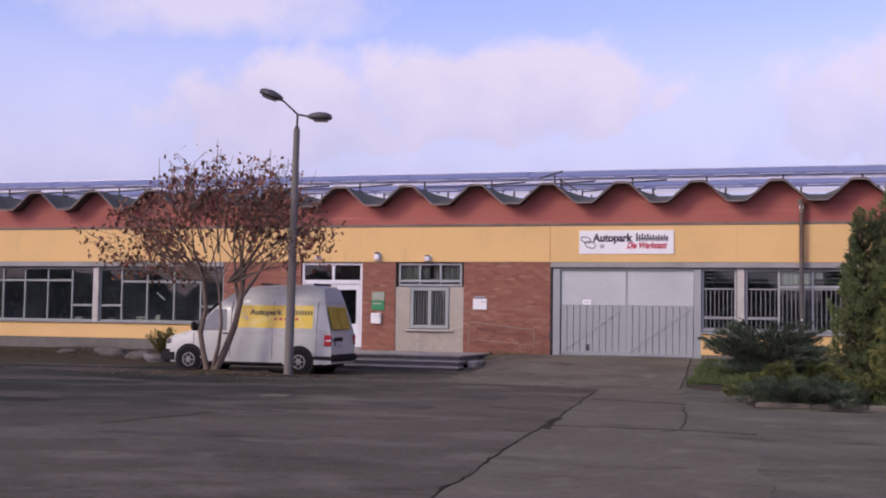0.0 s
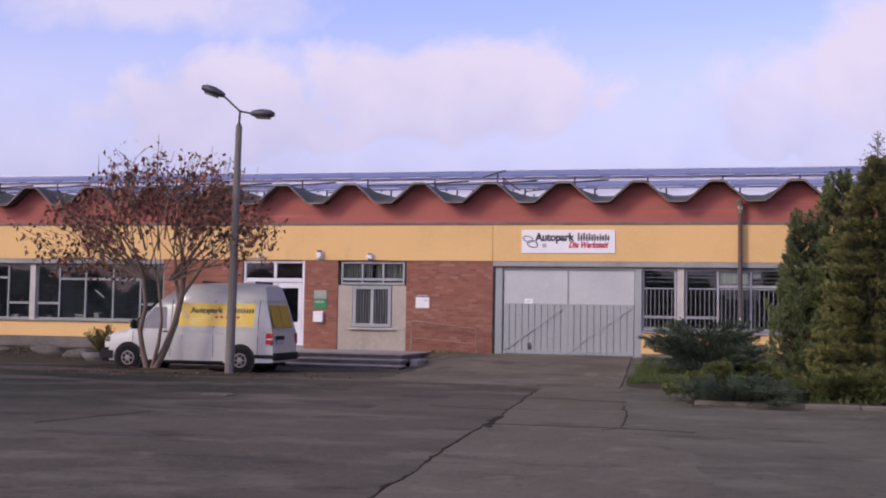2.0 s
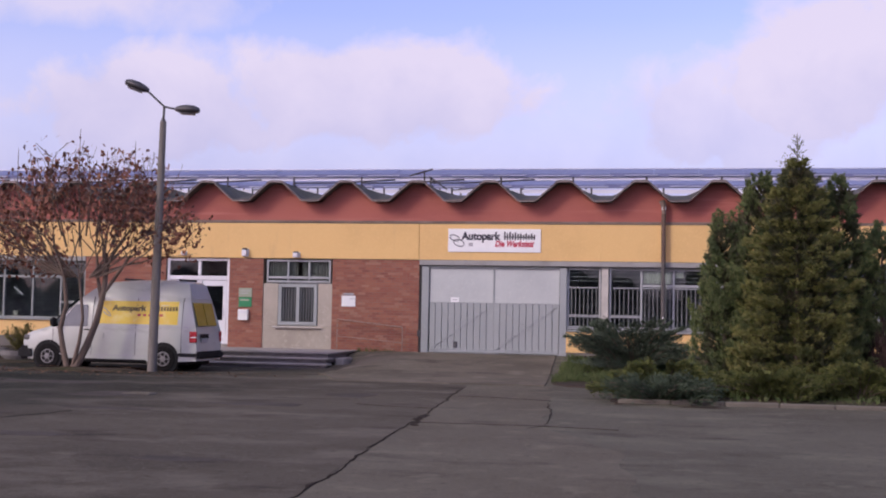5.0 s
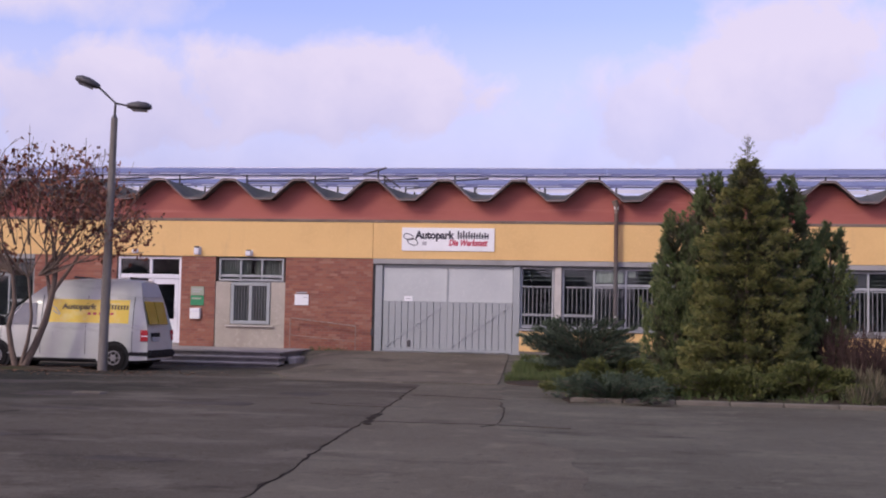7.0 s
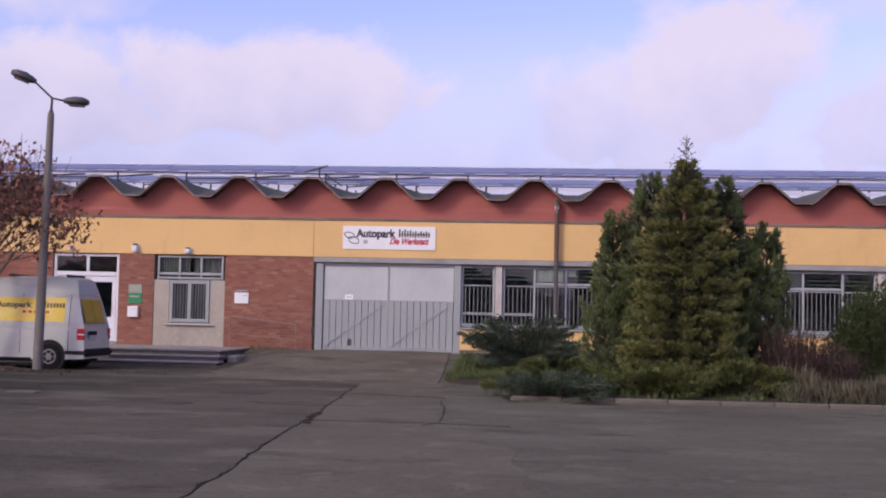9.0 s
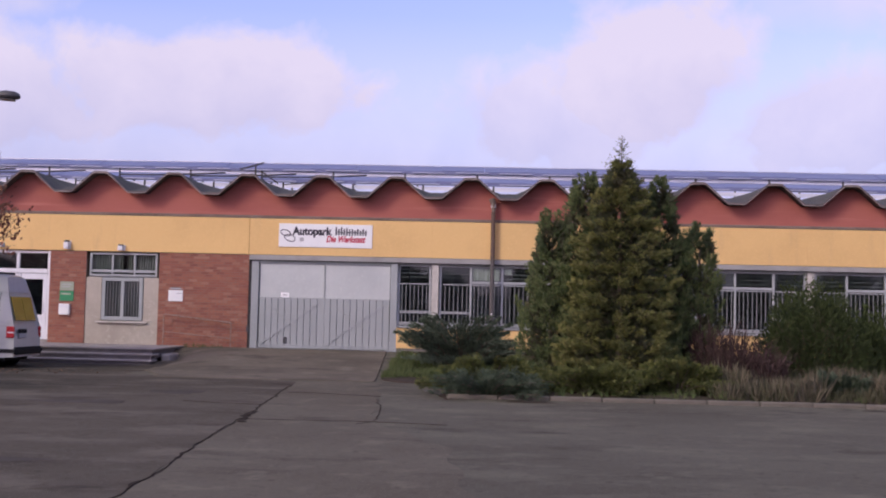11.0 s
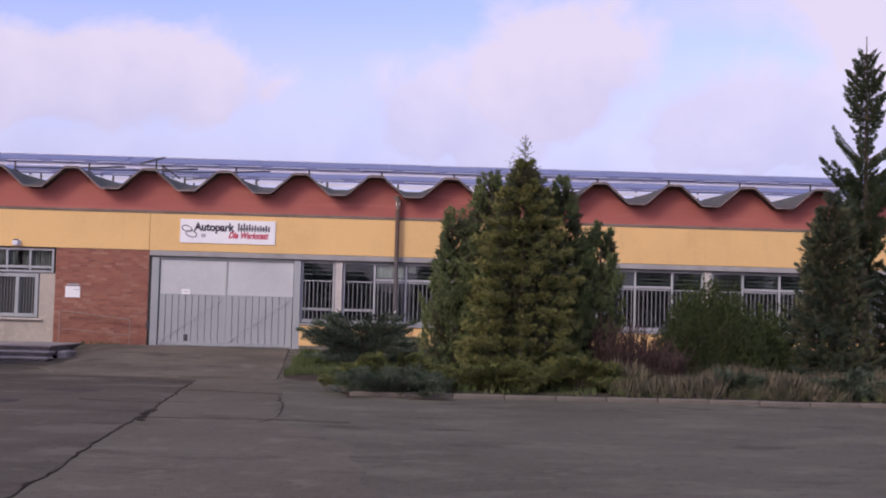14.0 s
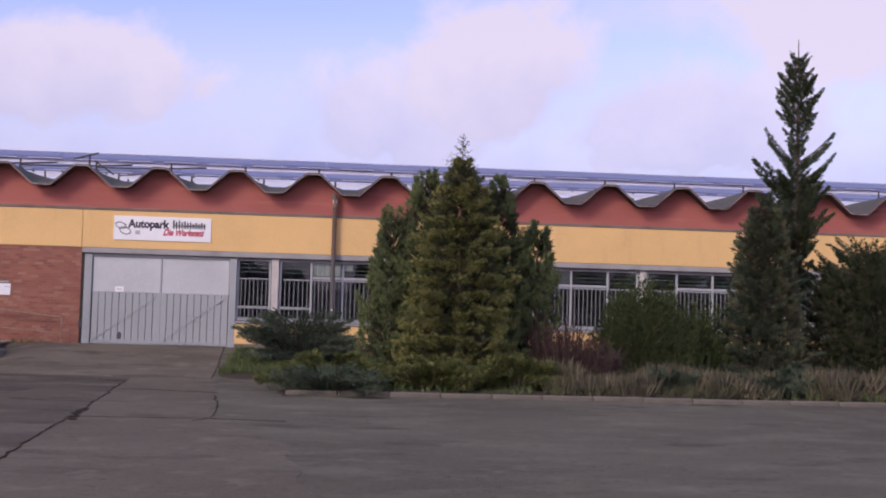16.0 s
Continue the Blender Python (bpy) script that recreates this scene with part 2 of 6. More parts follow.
    panel=material("solar_glass", (0.17, 0.18, 0.31), 0.35, [(0.9, (0.20, 0.21, 0.35), 0.4, 0.7)], spec=0.35),
    rail_metal=material("dull_rail_metal", (0.42, 0.43, 0.55), 0.5, [(1.3, (0.33, 0.34, 0.46), 0.45, 0.65)], metal=0.3),
    alu=material("aluminium", (0.66, 0.65, 0.69), 0.4, [(3, (0.55, 0.54, 0.58), 0.5, 0.75)], metal=0.6),
    sky_sheen=material("pale_sky_sheen", (0.76, 0.75, 0.84), 0.5, [((0.25, 0.4, 3), (0.60, 0.61, 0.73), 0.52, 0.66)]),
    steel=material("dark_steel", (0.06, 0.055, 0.055), 0.6, [(8, (0.1, 0.085, 0.08), 0.5, 0.75)], metal=0.4),
    pipe=material("brown_downpipe", (0.125, 0.077, 0.055), 0.65, [((6, 6, 0.8), (0.09, 0.055, 0.042), 0.45, 0.7)], 0.15, 40),
    pipe_low=material("grey_standpipe", (0.12, 0.105, 0.10), 0.75, [((6, 6, 0.8), (0.085, 0.075, 0.072), 0.45, 0.7)], 0.2, 40),
    concrete=material("pole_concrete", (0.205, 0.18, 0.158), 0.9, [((5, 5, 0.5), (0.135, 0.118, 0.105), 0.42, 0.66), ((9, 9, 2), (0.25, 0.225, 0.195), 0.55, 0.75), (40, (0.24, 0.21, 0.19), 0.55, 0.8)], 0.35, 70),
    lamp_case=material("lamp_housing", (0.06, 0.055, 0.058), 0.5, [(6, (0.14, 0.125, 0.125), 0.5, 0.75)]),
    lens=material("lamp_lens", (0.16, 0.15, 0.15), 0.25, [(9, (0.22, 0.2, 0.2), 0.5, 0.75)]),
    step=material("step_concrete", (0.345, 0.310, 0.282), 0.9, [(1.2, (0.218, 0.196, 0.178), 0.45, 0.7), (20, (0.414, 0.380, 0.345), 0.55, 0.8)], 0.4, 50),
    # darker than the treads: the shadow under each slab is in this colour
    riser=material("shaded_riser", (0.196, 0.170, 0.162), 0.9, [(2.5, (0.128, 0.112, 0.109), 0.45, 0.7)], 0.4, 50),
    rail=material("rusty_rail", (0.33, 0.235, 0.19), 0.7, [(8, (0.25, 0.14, 0.09), 0.5, 0.7)], metal=0.3),
    van=material("white_van_paint", (0.506, 0.506, 0.467), 0.38, [(0.8, (0.448, 0.448, 0.410), 0.45, 0.7), ((1, 1, 3), (0.356, 0.347, 0.313), 0.54, 0.76)], coat=0.3),
    plastic=material("black_plastic", (0.022, 0.021, 0.022), 0.7, [(12, (0.034, 0.032, 0.033), 0.5, 0.75)], 0.2, 120, spec=0.12),
    tyre=material("tyre_rubber", (0.016, 0.015, 0.015), 0.9, [(15, (0.028, 0.026, 0.025), 0.5, 0.75)], 0.3, 90, spec=0.06),
    rim=material("steel_wheel", (0.264, 0.252, 0.258), 0.5, [(10, (0.180, 0.174, 0.174), 0.5, 0.75)], metal=0.5),
    auto_glass=material("dark_auto_glass", (0.10, 0.115, 0.12), 0.06, [(1.5, (0.14, 0.155, 0.15), 0.4, 0.7)], coat=0.3),
    decal=material("yellow_decal", (0.80, 0.56, 0.07), 0.45, [(3.0, (0.82, 0.66, 0.25), 0.5, 0.75)]),
    decal_dark=material("dark_yellow_film", (0.36, 0.255, 0.02), 0.25, [(2.0, (0.45, 0.33, 0.04), 0.45, 0.7)]),
    red_lamp=material("tail_lamp_red", (0.42, 0.02, 0.03), 0.25, [(20, (0.55, 0.05, 0.05), 0.5, 0.75)], coat=0.5),
    white_sign=material("white_sign_board", (0.86, 0.85, 0.84), 0.5, [(2, (0.81, 0.80, 0.79), 0.5, 0.75)]),
    black_ink=material("black_ink", (0.035, 0.03, 0.045), 0.6, [(8, (0.06, 0.05, 0.06), 0.5, 0.75)]),
    brown_ink=material("faded_dark_ink", (0.13, 0.095, 0.045), 0.6, [(8, (0.20, 0.15, 0.06), 0.5, 0.75)]),
    grey_ink=material("grey_ink", (0.45, 0.43, 0.44), 0.6, [(8, (0.52, 0.5, 0.5), 0.5, 0.75)]),
    red_ink=material("red_ink", (0.50, 0.04, 0.08), 0.6, [(8, (0.58, 0.08, 0.11), 0.5, 0.75)]),
    green=material("green_plate", (0.035, 0.24, 0.10), 0.5, [(5, (0.05, 0.29, 0.13), 0.5, 0.75)]),
    pale_plate=material("pale_green_plate", (0.33, 0.36, 0.27), 0.55, [(5, (0.42, 0.43, 0.36), 0.5, 0.75)]),
    curtain=material("net_curtain", (0.34, 0.32, 0.32), 0.9, [((14, 14, 0.6), (0.12, 0.115, 0.115), 0.45, 0.65)]),
    # net curtain whose pale tone also carries sky reflected in the panes
    curtain_glare=material("net_curtain_and_glare", (0.62, 0.63, 0.57), 0.9, [((9, 9, 0.5), (0.36, 0.37, 0.33), 0.45, 0.65)]),
    bark=material("brown_bark", (0.176, 0.127, 0.098), 0.95, [((6, 6, 1.2), (0.104, 0.075, 0.058), 0.45, 0.7), (30, (0.247, 0.195, 0.153), 0.55, 0.8)], 0.7, 40),
    dry_leaf=material("dry_leaf", (0.20, 0.075, 0.045), 0.8, rnd=("island", [(0.10, 0.040, 0.030), (0.19, 0.072, 0.045), (0.27, 0.105, 0.06), (0.14, 0.054, 0.038), (0.30, 0.14, 0.075)])),
    thuja=material("thuja_foliage", (0.119, 0.153, 0.056), 0.85, [(0.8, (0.060, 0.088, 0.041), 0.44, 0.66)], rnd=("island", [(0.076, 0.112, 0.048), (0.133, 0.178, 0.063), (0.194, 0.239, 0.081), (0.149, 0.169, 0.075), (0.255, 0.283, 0.101)])),
    thuja_front=material("olive_thuja_foliage", (0.195, 0.208, 0.065), 0.85, [(2.2, (0.111, 0.133, 0.052), 0.50, 0.68)], rnd=("island", [(0.137, 0.153, 0.052), (0.208, 0.224, 0.068), (0.280, 0.280, 0.083), (0.215, 0.195, 0.073), (0.332, 0.305, 0.094)])),
    # dark inner twigs; shade inside the crowns is partly put into this colour
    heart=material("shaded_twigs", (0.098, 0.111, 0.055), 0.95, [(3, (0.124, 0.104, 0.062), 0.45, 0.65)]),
    spruce=material("spruce_needles", (0.056, 0.087, 0.037), 0.8, rnd=("island", [(0.034, 0.054, 0.027), (0.060, 0.090, 0.038), (0.091, 0.119, 0.050), (0.053, 0.073, 0.033)])),
    grey_spruce=material("grey_green_needles", (0.078, 0.112, 0.066), 0.8, rnd=("island", [(0.039, 0.060, 0.034), (0.070, 0.099, 0.060), (0.109, 0.141, 0.086), (0.056, 0.079, 0.045)])),
    blue_juniper=material("blue_juniper_needles", (0.106, 0.143, 0.092), 0.85, rnd=("island", [(0.051, 0.071, 0.045), (0.102, 0.135, 0.090), (0.162, 0.205, 0.142), (0.081, 0.102, 0.064)])),
    olive_needles=material("olive_needles", (0.19, 0.17, 0.05), 0.85, rnd=("island", [(0.10, 0.095, 0.035), (0.18, 0.17, 0.05), (0.26, 0.23, 0.07), (0.17, 0.12, 0.06)])),
    green_juniper=material("green_juniper_needles", (0.105, 0.121, 0.027), 0.85, rnd=("island", [(0.046, 0.061, 0.018), (0.098, 0.115, 0.027), (0.157, 0.164, 0.041), (0.082, 0.087, 0.032)])),
    yew=material("yew_foliage", (0.054, 0.084, 0.027), 0.8, rnd=("island", [(0.031, 0.047, 0.018), (0.059, 0.084, 0.024), (0.095, 0.125, 0.037), (0.048, 0.064, 0.023)])),
    unseen_belt=material("reflection_belt", (0.20, 0.19, 0.16), 0.95, [(0.2, (0.12, 0.115, 0.095), 0.42, 0.62), (0.9, (0.27, 0.25, 0.20), 0.55, 0.75)], 0.8, 6),
    grass=material("lawn_grass", (0.075, 0.110, 0.030), 0.9, rnd=("island", [(0.050, 0.075, 0.022), (0.080, 0.115, 0.030), (0.115, 0.135, 0.045), (0.065, 0.075, 0.030)])),
    straw=material("dry_grass", (0.122, 0.101, 0.063), 0.9, rnd=("island", [(0.071, 0.059, 0.035), (0.110, 0.092, 0.057), (0.167, 0.136, 0.089), (0.074, 0.078, 0.037), (0.057, 0.045, 0.032)])),
    weed=material("brown_weeds", (0.08, 0.07, 0.04), 0.9, rnd=("island", [(0.05, 0.045, 0.028), (0.085, 0.075, 0.04), (0.07, 0.075, 0.032), (0.12, 0.10, 0.06)])),
    twig=material("red_brown_twigs", (0.058, 0.030, 0.027), 0.9, rnd=("island", [(0.032, 0.018, 0.017), (0.054, 0.029, 0.025), (0.076, 0.044, 0.037)])),
    litter=material("fallen_leaves", (0.16, 0.08, 0.045), 0.9, rnd=("island", [(0.09, 0.045, 0.03), (0.17, 0.085, 0.045), (0.25, 0.14, 0.07)])),
    pane=glass("window_glass"),
    planter=material("grey_planter", (0.270, 0.255, 0.247), 0.85, [(3, (0.203, 0.191, 0.184), 0.45, 0.7)], 0.3, 50),
    rock=material("field_stone", (0.10, 0.087, 0.077), 0.9, [(2, (0.095, 0.085, 0.075), 0.45, 0.7), (14, (0.2, 0.18, 0.16), 0.55, 0.8)], 0.6, 25),
)


def darken_end(m, x0, x1, colour):
    """Darkens the asphalt bit by bit towards the far end of the yard."""
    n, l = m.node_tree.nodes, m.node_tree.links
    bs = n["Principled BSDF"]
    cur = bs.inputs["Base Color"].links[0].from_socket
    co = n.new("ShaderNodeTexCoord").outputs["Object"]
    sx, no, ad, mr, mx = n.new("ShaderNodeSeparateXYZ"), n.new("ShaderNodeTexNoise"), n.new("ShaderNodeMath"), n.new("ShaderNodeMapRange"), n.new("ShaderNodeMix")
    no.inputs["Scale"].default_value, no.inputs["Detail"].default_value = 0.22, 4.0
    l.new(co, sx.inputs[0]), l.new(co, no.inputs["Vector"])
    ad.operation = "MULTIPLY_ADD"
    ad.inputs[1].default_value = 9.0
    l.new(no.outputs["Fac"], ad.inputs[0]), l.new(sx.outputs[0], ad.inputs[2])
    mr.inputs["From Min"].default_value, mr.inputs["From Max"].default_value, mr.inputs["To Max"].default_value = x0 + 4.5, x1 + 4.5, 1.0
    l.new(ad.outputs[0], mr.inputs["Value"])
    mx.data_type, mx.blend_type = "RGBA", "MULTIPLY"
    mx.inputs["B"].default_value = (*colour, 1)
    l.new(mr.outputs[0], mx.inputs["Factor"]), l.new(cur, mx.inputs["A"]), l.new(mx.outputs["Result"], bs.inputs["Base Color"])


darken_end(M["asphalt_old"], -8.0, -15.5, (0.42, 0.50, 0.52))


# ---- mesh helpers ----
def mesh_of(name, bm):
    me = bpy.data.meshes.new(name)
    bmesh.ops.recalc_face_normals(bm, faces=bm.faces)
    bm.to_mesh(me)
    bm.free()
    return me


def part(name, bm, mat, parent=None, label=""):
    """Links a bmesh (or mesh) as one object under a thing or part."""
    me = bm if isinstance(bm, bpy.types.Mesh) else mesh_of(name, bm)
    if mat is not None and not me.materials:
        me.materials.append(mat)
    ob = new(name, me)
    if parent is not None:
        ob.parent = parent
    if label:
        ob["label"] = label
    return ob


def thing(name, label, category, at=(0, 0, 0), rz=0.0, group="", kind=""):
    ob = new(name)
    ob.empty_display_size = 0.2
    ob.matrix_basis = pose(*at, 0, 0, rz)
    return tagged(ob, label, category, group, kind)


def box(x0, x1, y0, y1, z0, z1, bevel=0.0, bm=None, seg=1):
    own = bm is None
    bm = bm or bmesh.new()
    r = bmesh.ops.create_cube(bm, size=1.0, matrix=Matrix.Translation(((x0 + x1) / 2, (y0 + y1) / 2, (z0 + z1) / 2)) @ Matrix.Diagonal((x1 - x0, y1 - y0, z1 - z0, 1)))
    if bevel:
        es = list({e for v in r["verts"] for e in v.link_edges})
        bmesh.ops.bevel(bm, geom=es, offset=bevel, segments=seg, affect="EDGES")
    return bm


def prism(profile, y0, y1, bm=None):
    """A polygon in x, z pushed from y0 to y1."""
    bm = bm or bmesh.new()
    a = [bm.verts.new((x, y0, z)) for x, z in profile]
    b = [bm.verts.new((x, y1, z)) for x, z in profile]
    n = len(profile)
    bm.faces.new(a), bm.faces.new(b[::-1])
    for i in range(n):
        bm.faces.new((a[i], b[i], b[(i + 1) % n], a[(i + 1) % n]))
    return bm


def tube(points, radii, seg=8, bm=None, cap=True):
    bm = bm or bmesh.new()
    pts = [Vector(p) for p in points]
    rings = []
    for i, p in enumerate(pts):
        d = (pts[min(i + 1, len(pts) - 1)] - pts[max(i - 1, 0)]).normalized()
        side = d.cross(Vector((0, 1, 0)) if abs(d.y) < 0.9 else Vector((1, 0, 0))).normalized()
        up = side.cross(d)
        r = radii[i] if isinstance(radii, (list, tuple)) else radii
        rings.append([bm.verts.new(p + (side * math.cos(2 * math.pi * k / seg) + up * math.sin(2 * math.pi * k / seg)) * r) for k in range(seg)])
    for a, b in zip(rings, rings[1:]):
        for k in range(seg):
            bm.faces.new((a[k], a[(k + 1) % seg], b[(k + 1) % seg], b[k]))
    if cap:
        bm.faces.new(rings[0][::-1]), bm.faces.new(rings[-1])
    return bm


def smooth(ob):
    for p in ob.data.polygons:
        p.use_smooth = True
    return ob


def scatter(name, verts, faces, pos, axis, size, spin=None):
    """One mesh of many small pieces: a template whose z runs along each axis."""
    pos, axis, size = np.asarray(pos, float), np.asarray(axis, float), np.asarray(size, float)
    n = len(pos)
    axis = axis / (np.linalg.norm(axis, axis=1, keepdims=True) + 1e-9)
    ref = np.random.normal(size=(n, 3)) if spin is None else spin
    xa = np.cross(ref, axis)
    xa /= np.linalg.norm(xa, axis=1, keepdims=True) + 1e-9
    ya = np.cross(axis, xa)
    tv = np.asarray(verts, float)
    co = (tv[None, :, 0, None] * xa[:, None] + tv[None, :, 1, None] * ya[:, None] + tv[None, :, 2, None] * axis[:, None]) * size[:, None, None] + pos[:, None]
    k = len(tv)
    fl = np.asarray(faces)
    idx = (fl[None] + (np.arange(n) * k)[:, None, None]).reshape(-1, fl.shape[1])
    me = bpy.data.meshes.new(name)
    me.from_pydata(co.reshape(-1, 3).tolist(), [], idx.tolist())
    me.update()
    return me


# small foliage pieces: a feathered spray and a grass blade
TUFT_V = [(0, 0, 0), (0.10, 0.0, 0.45), (0, 0, 1.0), (-0.10, 0.0, 0.45), (0.0, 0.10, 0.5), (0.0, -0.10, 0.5), (0.36, 0.05, 0.68), (-0.36, -0.05, 0.62), (0.1, 0.34, 0.74), (-0.1, -0.34, 0.7)]
TUFT_F = [(0, 1, 2, 3), (0, 4, 2, 5), (0, 1, 6, 3), (0, 3, 7, 1), (0, 4, 8, 5), (0, 5, 9, 4)]
BLADE_V = [(-0.035, 0, 0), (0.035, 0, 0), (0.02, 0.06, 0.6), (-0.02, 0.06, 0.6), (0.0, 0.2, 1.0), (0.09, 0.05, 0.02), (0.15, 0.1, 0.5), (0.2, 0.02, 0.85), (-0.1, -0.05, 0.02), (-0.16, -0.12, 0.55), (-0.24, -0.2, 0.8)]
BLADE_F = [(0, 1, 2, 2), (0, 2, 3, 3), (3, 2, 4, 4), (0, 5, 6, 6), (5, 7, 6, 6), (8, 0, 9, 9), (8, 9, 10, 10)]
BLADE_F = [f[:3] for f in BLADE_F]


# ---- ground ----
WY = 39.17          # face of the front wall
KERB_Y, KERB_X = 23.62, -1.05


def ease(a, b, v):
    k = min(1.0, max(0.0, (v - a) / (b - a)))
    return k * k * (3 - 2 * k)


def ground_z(x, y):
    """The yard is level and rises gently to the building; the planted bed lies a little higher."""
    lo = -9.75 - 1.1 * ease(36.3, 38.3, y)
    right, left = ease(lo, lo + 0.85, x), 1 - ease(-19.2, -17.6, x)
    rise = 0.43 * ease(30.0 + 4.5 * (1 - ease(-9.8, -7.6, x)), 39.3, y) * right + 0.30 * ease(34.0, 38.8, y) * left
    if y > 60:
        rise *= 1 - ease(60, 200, y)
    bed = 0.10 * ease(KERB_Y + 0.1, KERB_Y + 0.5, y) * ease(KERB_X + 0.05, KERB_X + 0.9, x) * (1 - ease(26, 36, y))
    return rise + bed + 0.012 * noise.noise((x * 0.25, y * 0.25, 0))


def build_ground():
    xs = sorted(set([-3000, -1200, -500, -220, -120, -80, -60] + [i * 1.0 for i in range(-48, -20)] + [i * 0.4 for i in range(-50, 8)] + [i * 1.0 for i in range(4, 40)] + [50, 70, 120, 220, 500, 1200, 3000]))
    ys = sorted(set([-3000, -1200, -500, -200, -80, -40, -20] + [i * 0.75 for i in range(-13, 64)] + [55, 65, 80, 120, 220, 500, 1200, 3000]))
    verts = [(x, y, ground_z(x, y)) for y in ys for x in xs]
    n = len(xs)
    faces = [(j * n + i, j * n + i + 1, (j + 1) * n + i + 1, (j + 1) * n + i) for j in range(len(ys) - 1) for i in range(n - 1)]
    me = bpy.data.meshes.new("ground")
    me.from_pydata(verts, [], faces)
    me.update()
    ob = part("ground", me, M["asphalt"])
    tagged(smooth(ob), "worn grey asphalt yard with stains and cracks", "ground", kind="structure")


build_ground()


def sheet(name, outline, mat, lift, label, category, kind="structure"):
    """A thin layer that follows the ground inside an outline given as (y, x_left, x_right) rows."""
    bm = bmesh.new()
    rows = []
    for y, xl, xr in outline:
        rows.append([(xl + (xr - xl) * i / 23, y) for i in range(24)])
    top = [[bm.verts.new((x, y, ground_z(x, y) + lift)) for x, y in r] for r in rows]
    for a, b in zip(top, top[1:]):
        for i in range(23):
            bm.faces.new((a[i], a[i + 1], b[i + 1], b[i]))
    r = bmesh.ops.extrude_face_region(bm, geom=list(bm.faces))
    bmesh.ops.translate(bm, verts=[v for v in r["geom"] if isinstance(v, bmesh.types.BMVert)], vec=(0, 0, -lift - 0.05))
    ob = part(name, bm, mat)
    return tagged(ob, label, category, kind=kind)


def joint_x(y):
    """The long joint that splits the yard."""
    return float(np.interp(y, [0, 7.5, 10.5, 14.4, 18.7, 21.1, 25, 27, 30], [-2.7, -3.0, -3.16, -3.45, -3.72, -3.9, -4.23, -4.35, -4.6]))


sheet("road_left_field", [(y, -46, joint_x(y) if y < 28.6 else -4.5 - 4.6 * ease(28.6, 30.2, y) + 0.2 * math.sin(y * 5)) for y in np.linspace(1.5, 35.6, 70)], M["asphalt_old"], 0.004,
      "dark old stained asphalt field, darker towards its left end", "road")
sheet("road_middle_field", [(y, joint_x(y) + 0.01, float(np.interp(y, [5, 10.6, 15, 18.2, 23.2, 29.5], [0.3, -0.1, -0.5, -1.7, -2.1, -2.6])) + 0.07 * math.sin(y * 3.1)) for y in np.linspace(5, 29.0, 60)], M["asphalt_mid"], 0.004,
      "paler worn asphalt field before the gate", "road")
# lighter concrete apron before the gate, and the bed's soil
sheet("pavement_apron", [(y, -9.2 + 1.2 * (1 - ease(29, 33, y)) + 0.25 * noise.noise((y * 0.8, 3, 0)) + 0.15 * noise.noise((y * 3.1, 5, 0)), -2.72 - 0.055 * (y - 29) + 0.03 * noise.noise((y * 1.7, 2, 4))) for y in np.linspace(29.1, 39.1, 40)], M["slab"], 0.022,
      "pale worn concrete apron rising to the gate", "pavement")
sheet("bed_soil", [(y, KERB_X + 0.15 + (0 if y < 28.6 else -1.75 * ease(28.6, 29.4, y)) + 0.1 * math.sin(y * 3), 34) for y in np.linspace(KERB_Y + 0.16, 39.1, 24)], M["soil"], 0.03,
      "dark earth of the planted bed with moss", "soil")
sheet("verge_soil", [(y, -44, -18.6 + 0.4 * noise.noise((y * 1.5, 8, 0))) for y in np.linspace(33.3, 39.1, 14)], M["soil"], 0.02,
      "weedy earth verge along the wall", "soil")


def crack(points, width, mat, name="crack", label="dark crack in the asphalt"):
    """An irregular filled crack lying on the ground."""
    pts = []
    for (a, b) in zip(points, points[1:]):
        n = max(2, int(math.dist(a, b) / 0.09))
        pts += [(a[0] + (b[0] - a[0]) * i / n, a[1] + (b[1] - a[1]) * i / n) for i in range(n)]
    pts.append(points[-1])
    bm = bmesh.new()
    prev = None
    for i, (x, y) in enumerate(pts):
        q = pts[min(i + 1, len(pts) - 1)]
        p = pts[max(i - 1, 0)]
        d = Vector((q[0] - p[0], q[1] - p[1])).normalized()
        s = Vector((-d.y, d.x))
        w = width * (0.2 + 0.8 * abs(noise.noise((x * 1.3, y * 1.3, 3))) + 1.3 * abs(noise.noise((x * 4.3, y * 4.3, 8))) ** 1.5) * (0.3 if i in (0, len(pts) - 1) else 1)
        o = s * (0.07 * noise.noise((x * 1.7, y * 1.7, 9)) + 0.03 * noise.noise((x * 6, y * 6, 2)))
        c = Vector((x, y)) + o
        pair = [bm.verts.new((c.x + s.x * k * w, c.y + s.y * k * w, ground_z(c.x, c.y) + 0.011)) for k in (-1, 1)]
        if prev:
            bm.faces.new((prev[0], prev[1], pair[1], pair[0]))
        prev = pair
    r = bmesh.ops.extrude_face_region(bm, geom=list(bm.faces))
    bmesh.ops.translate(bm, verts=[v for v in r["geom"] if isinstance(v, bmesh.types.BMVert)], vec=(0, 0, -0.02))
    tagged(part(name, bm, mat), label, "crack", kind="structure")


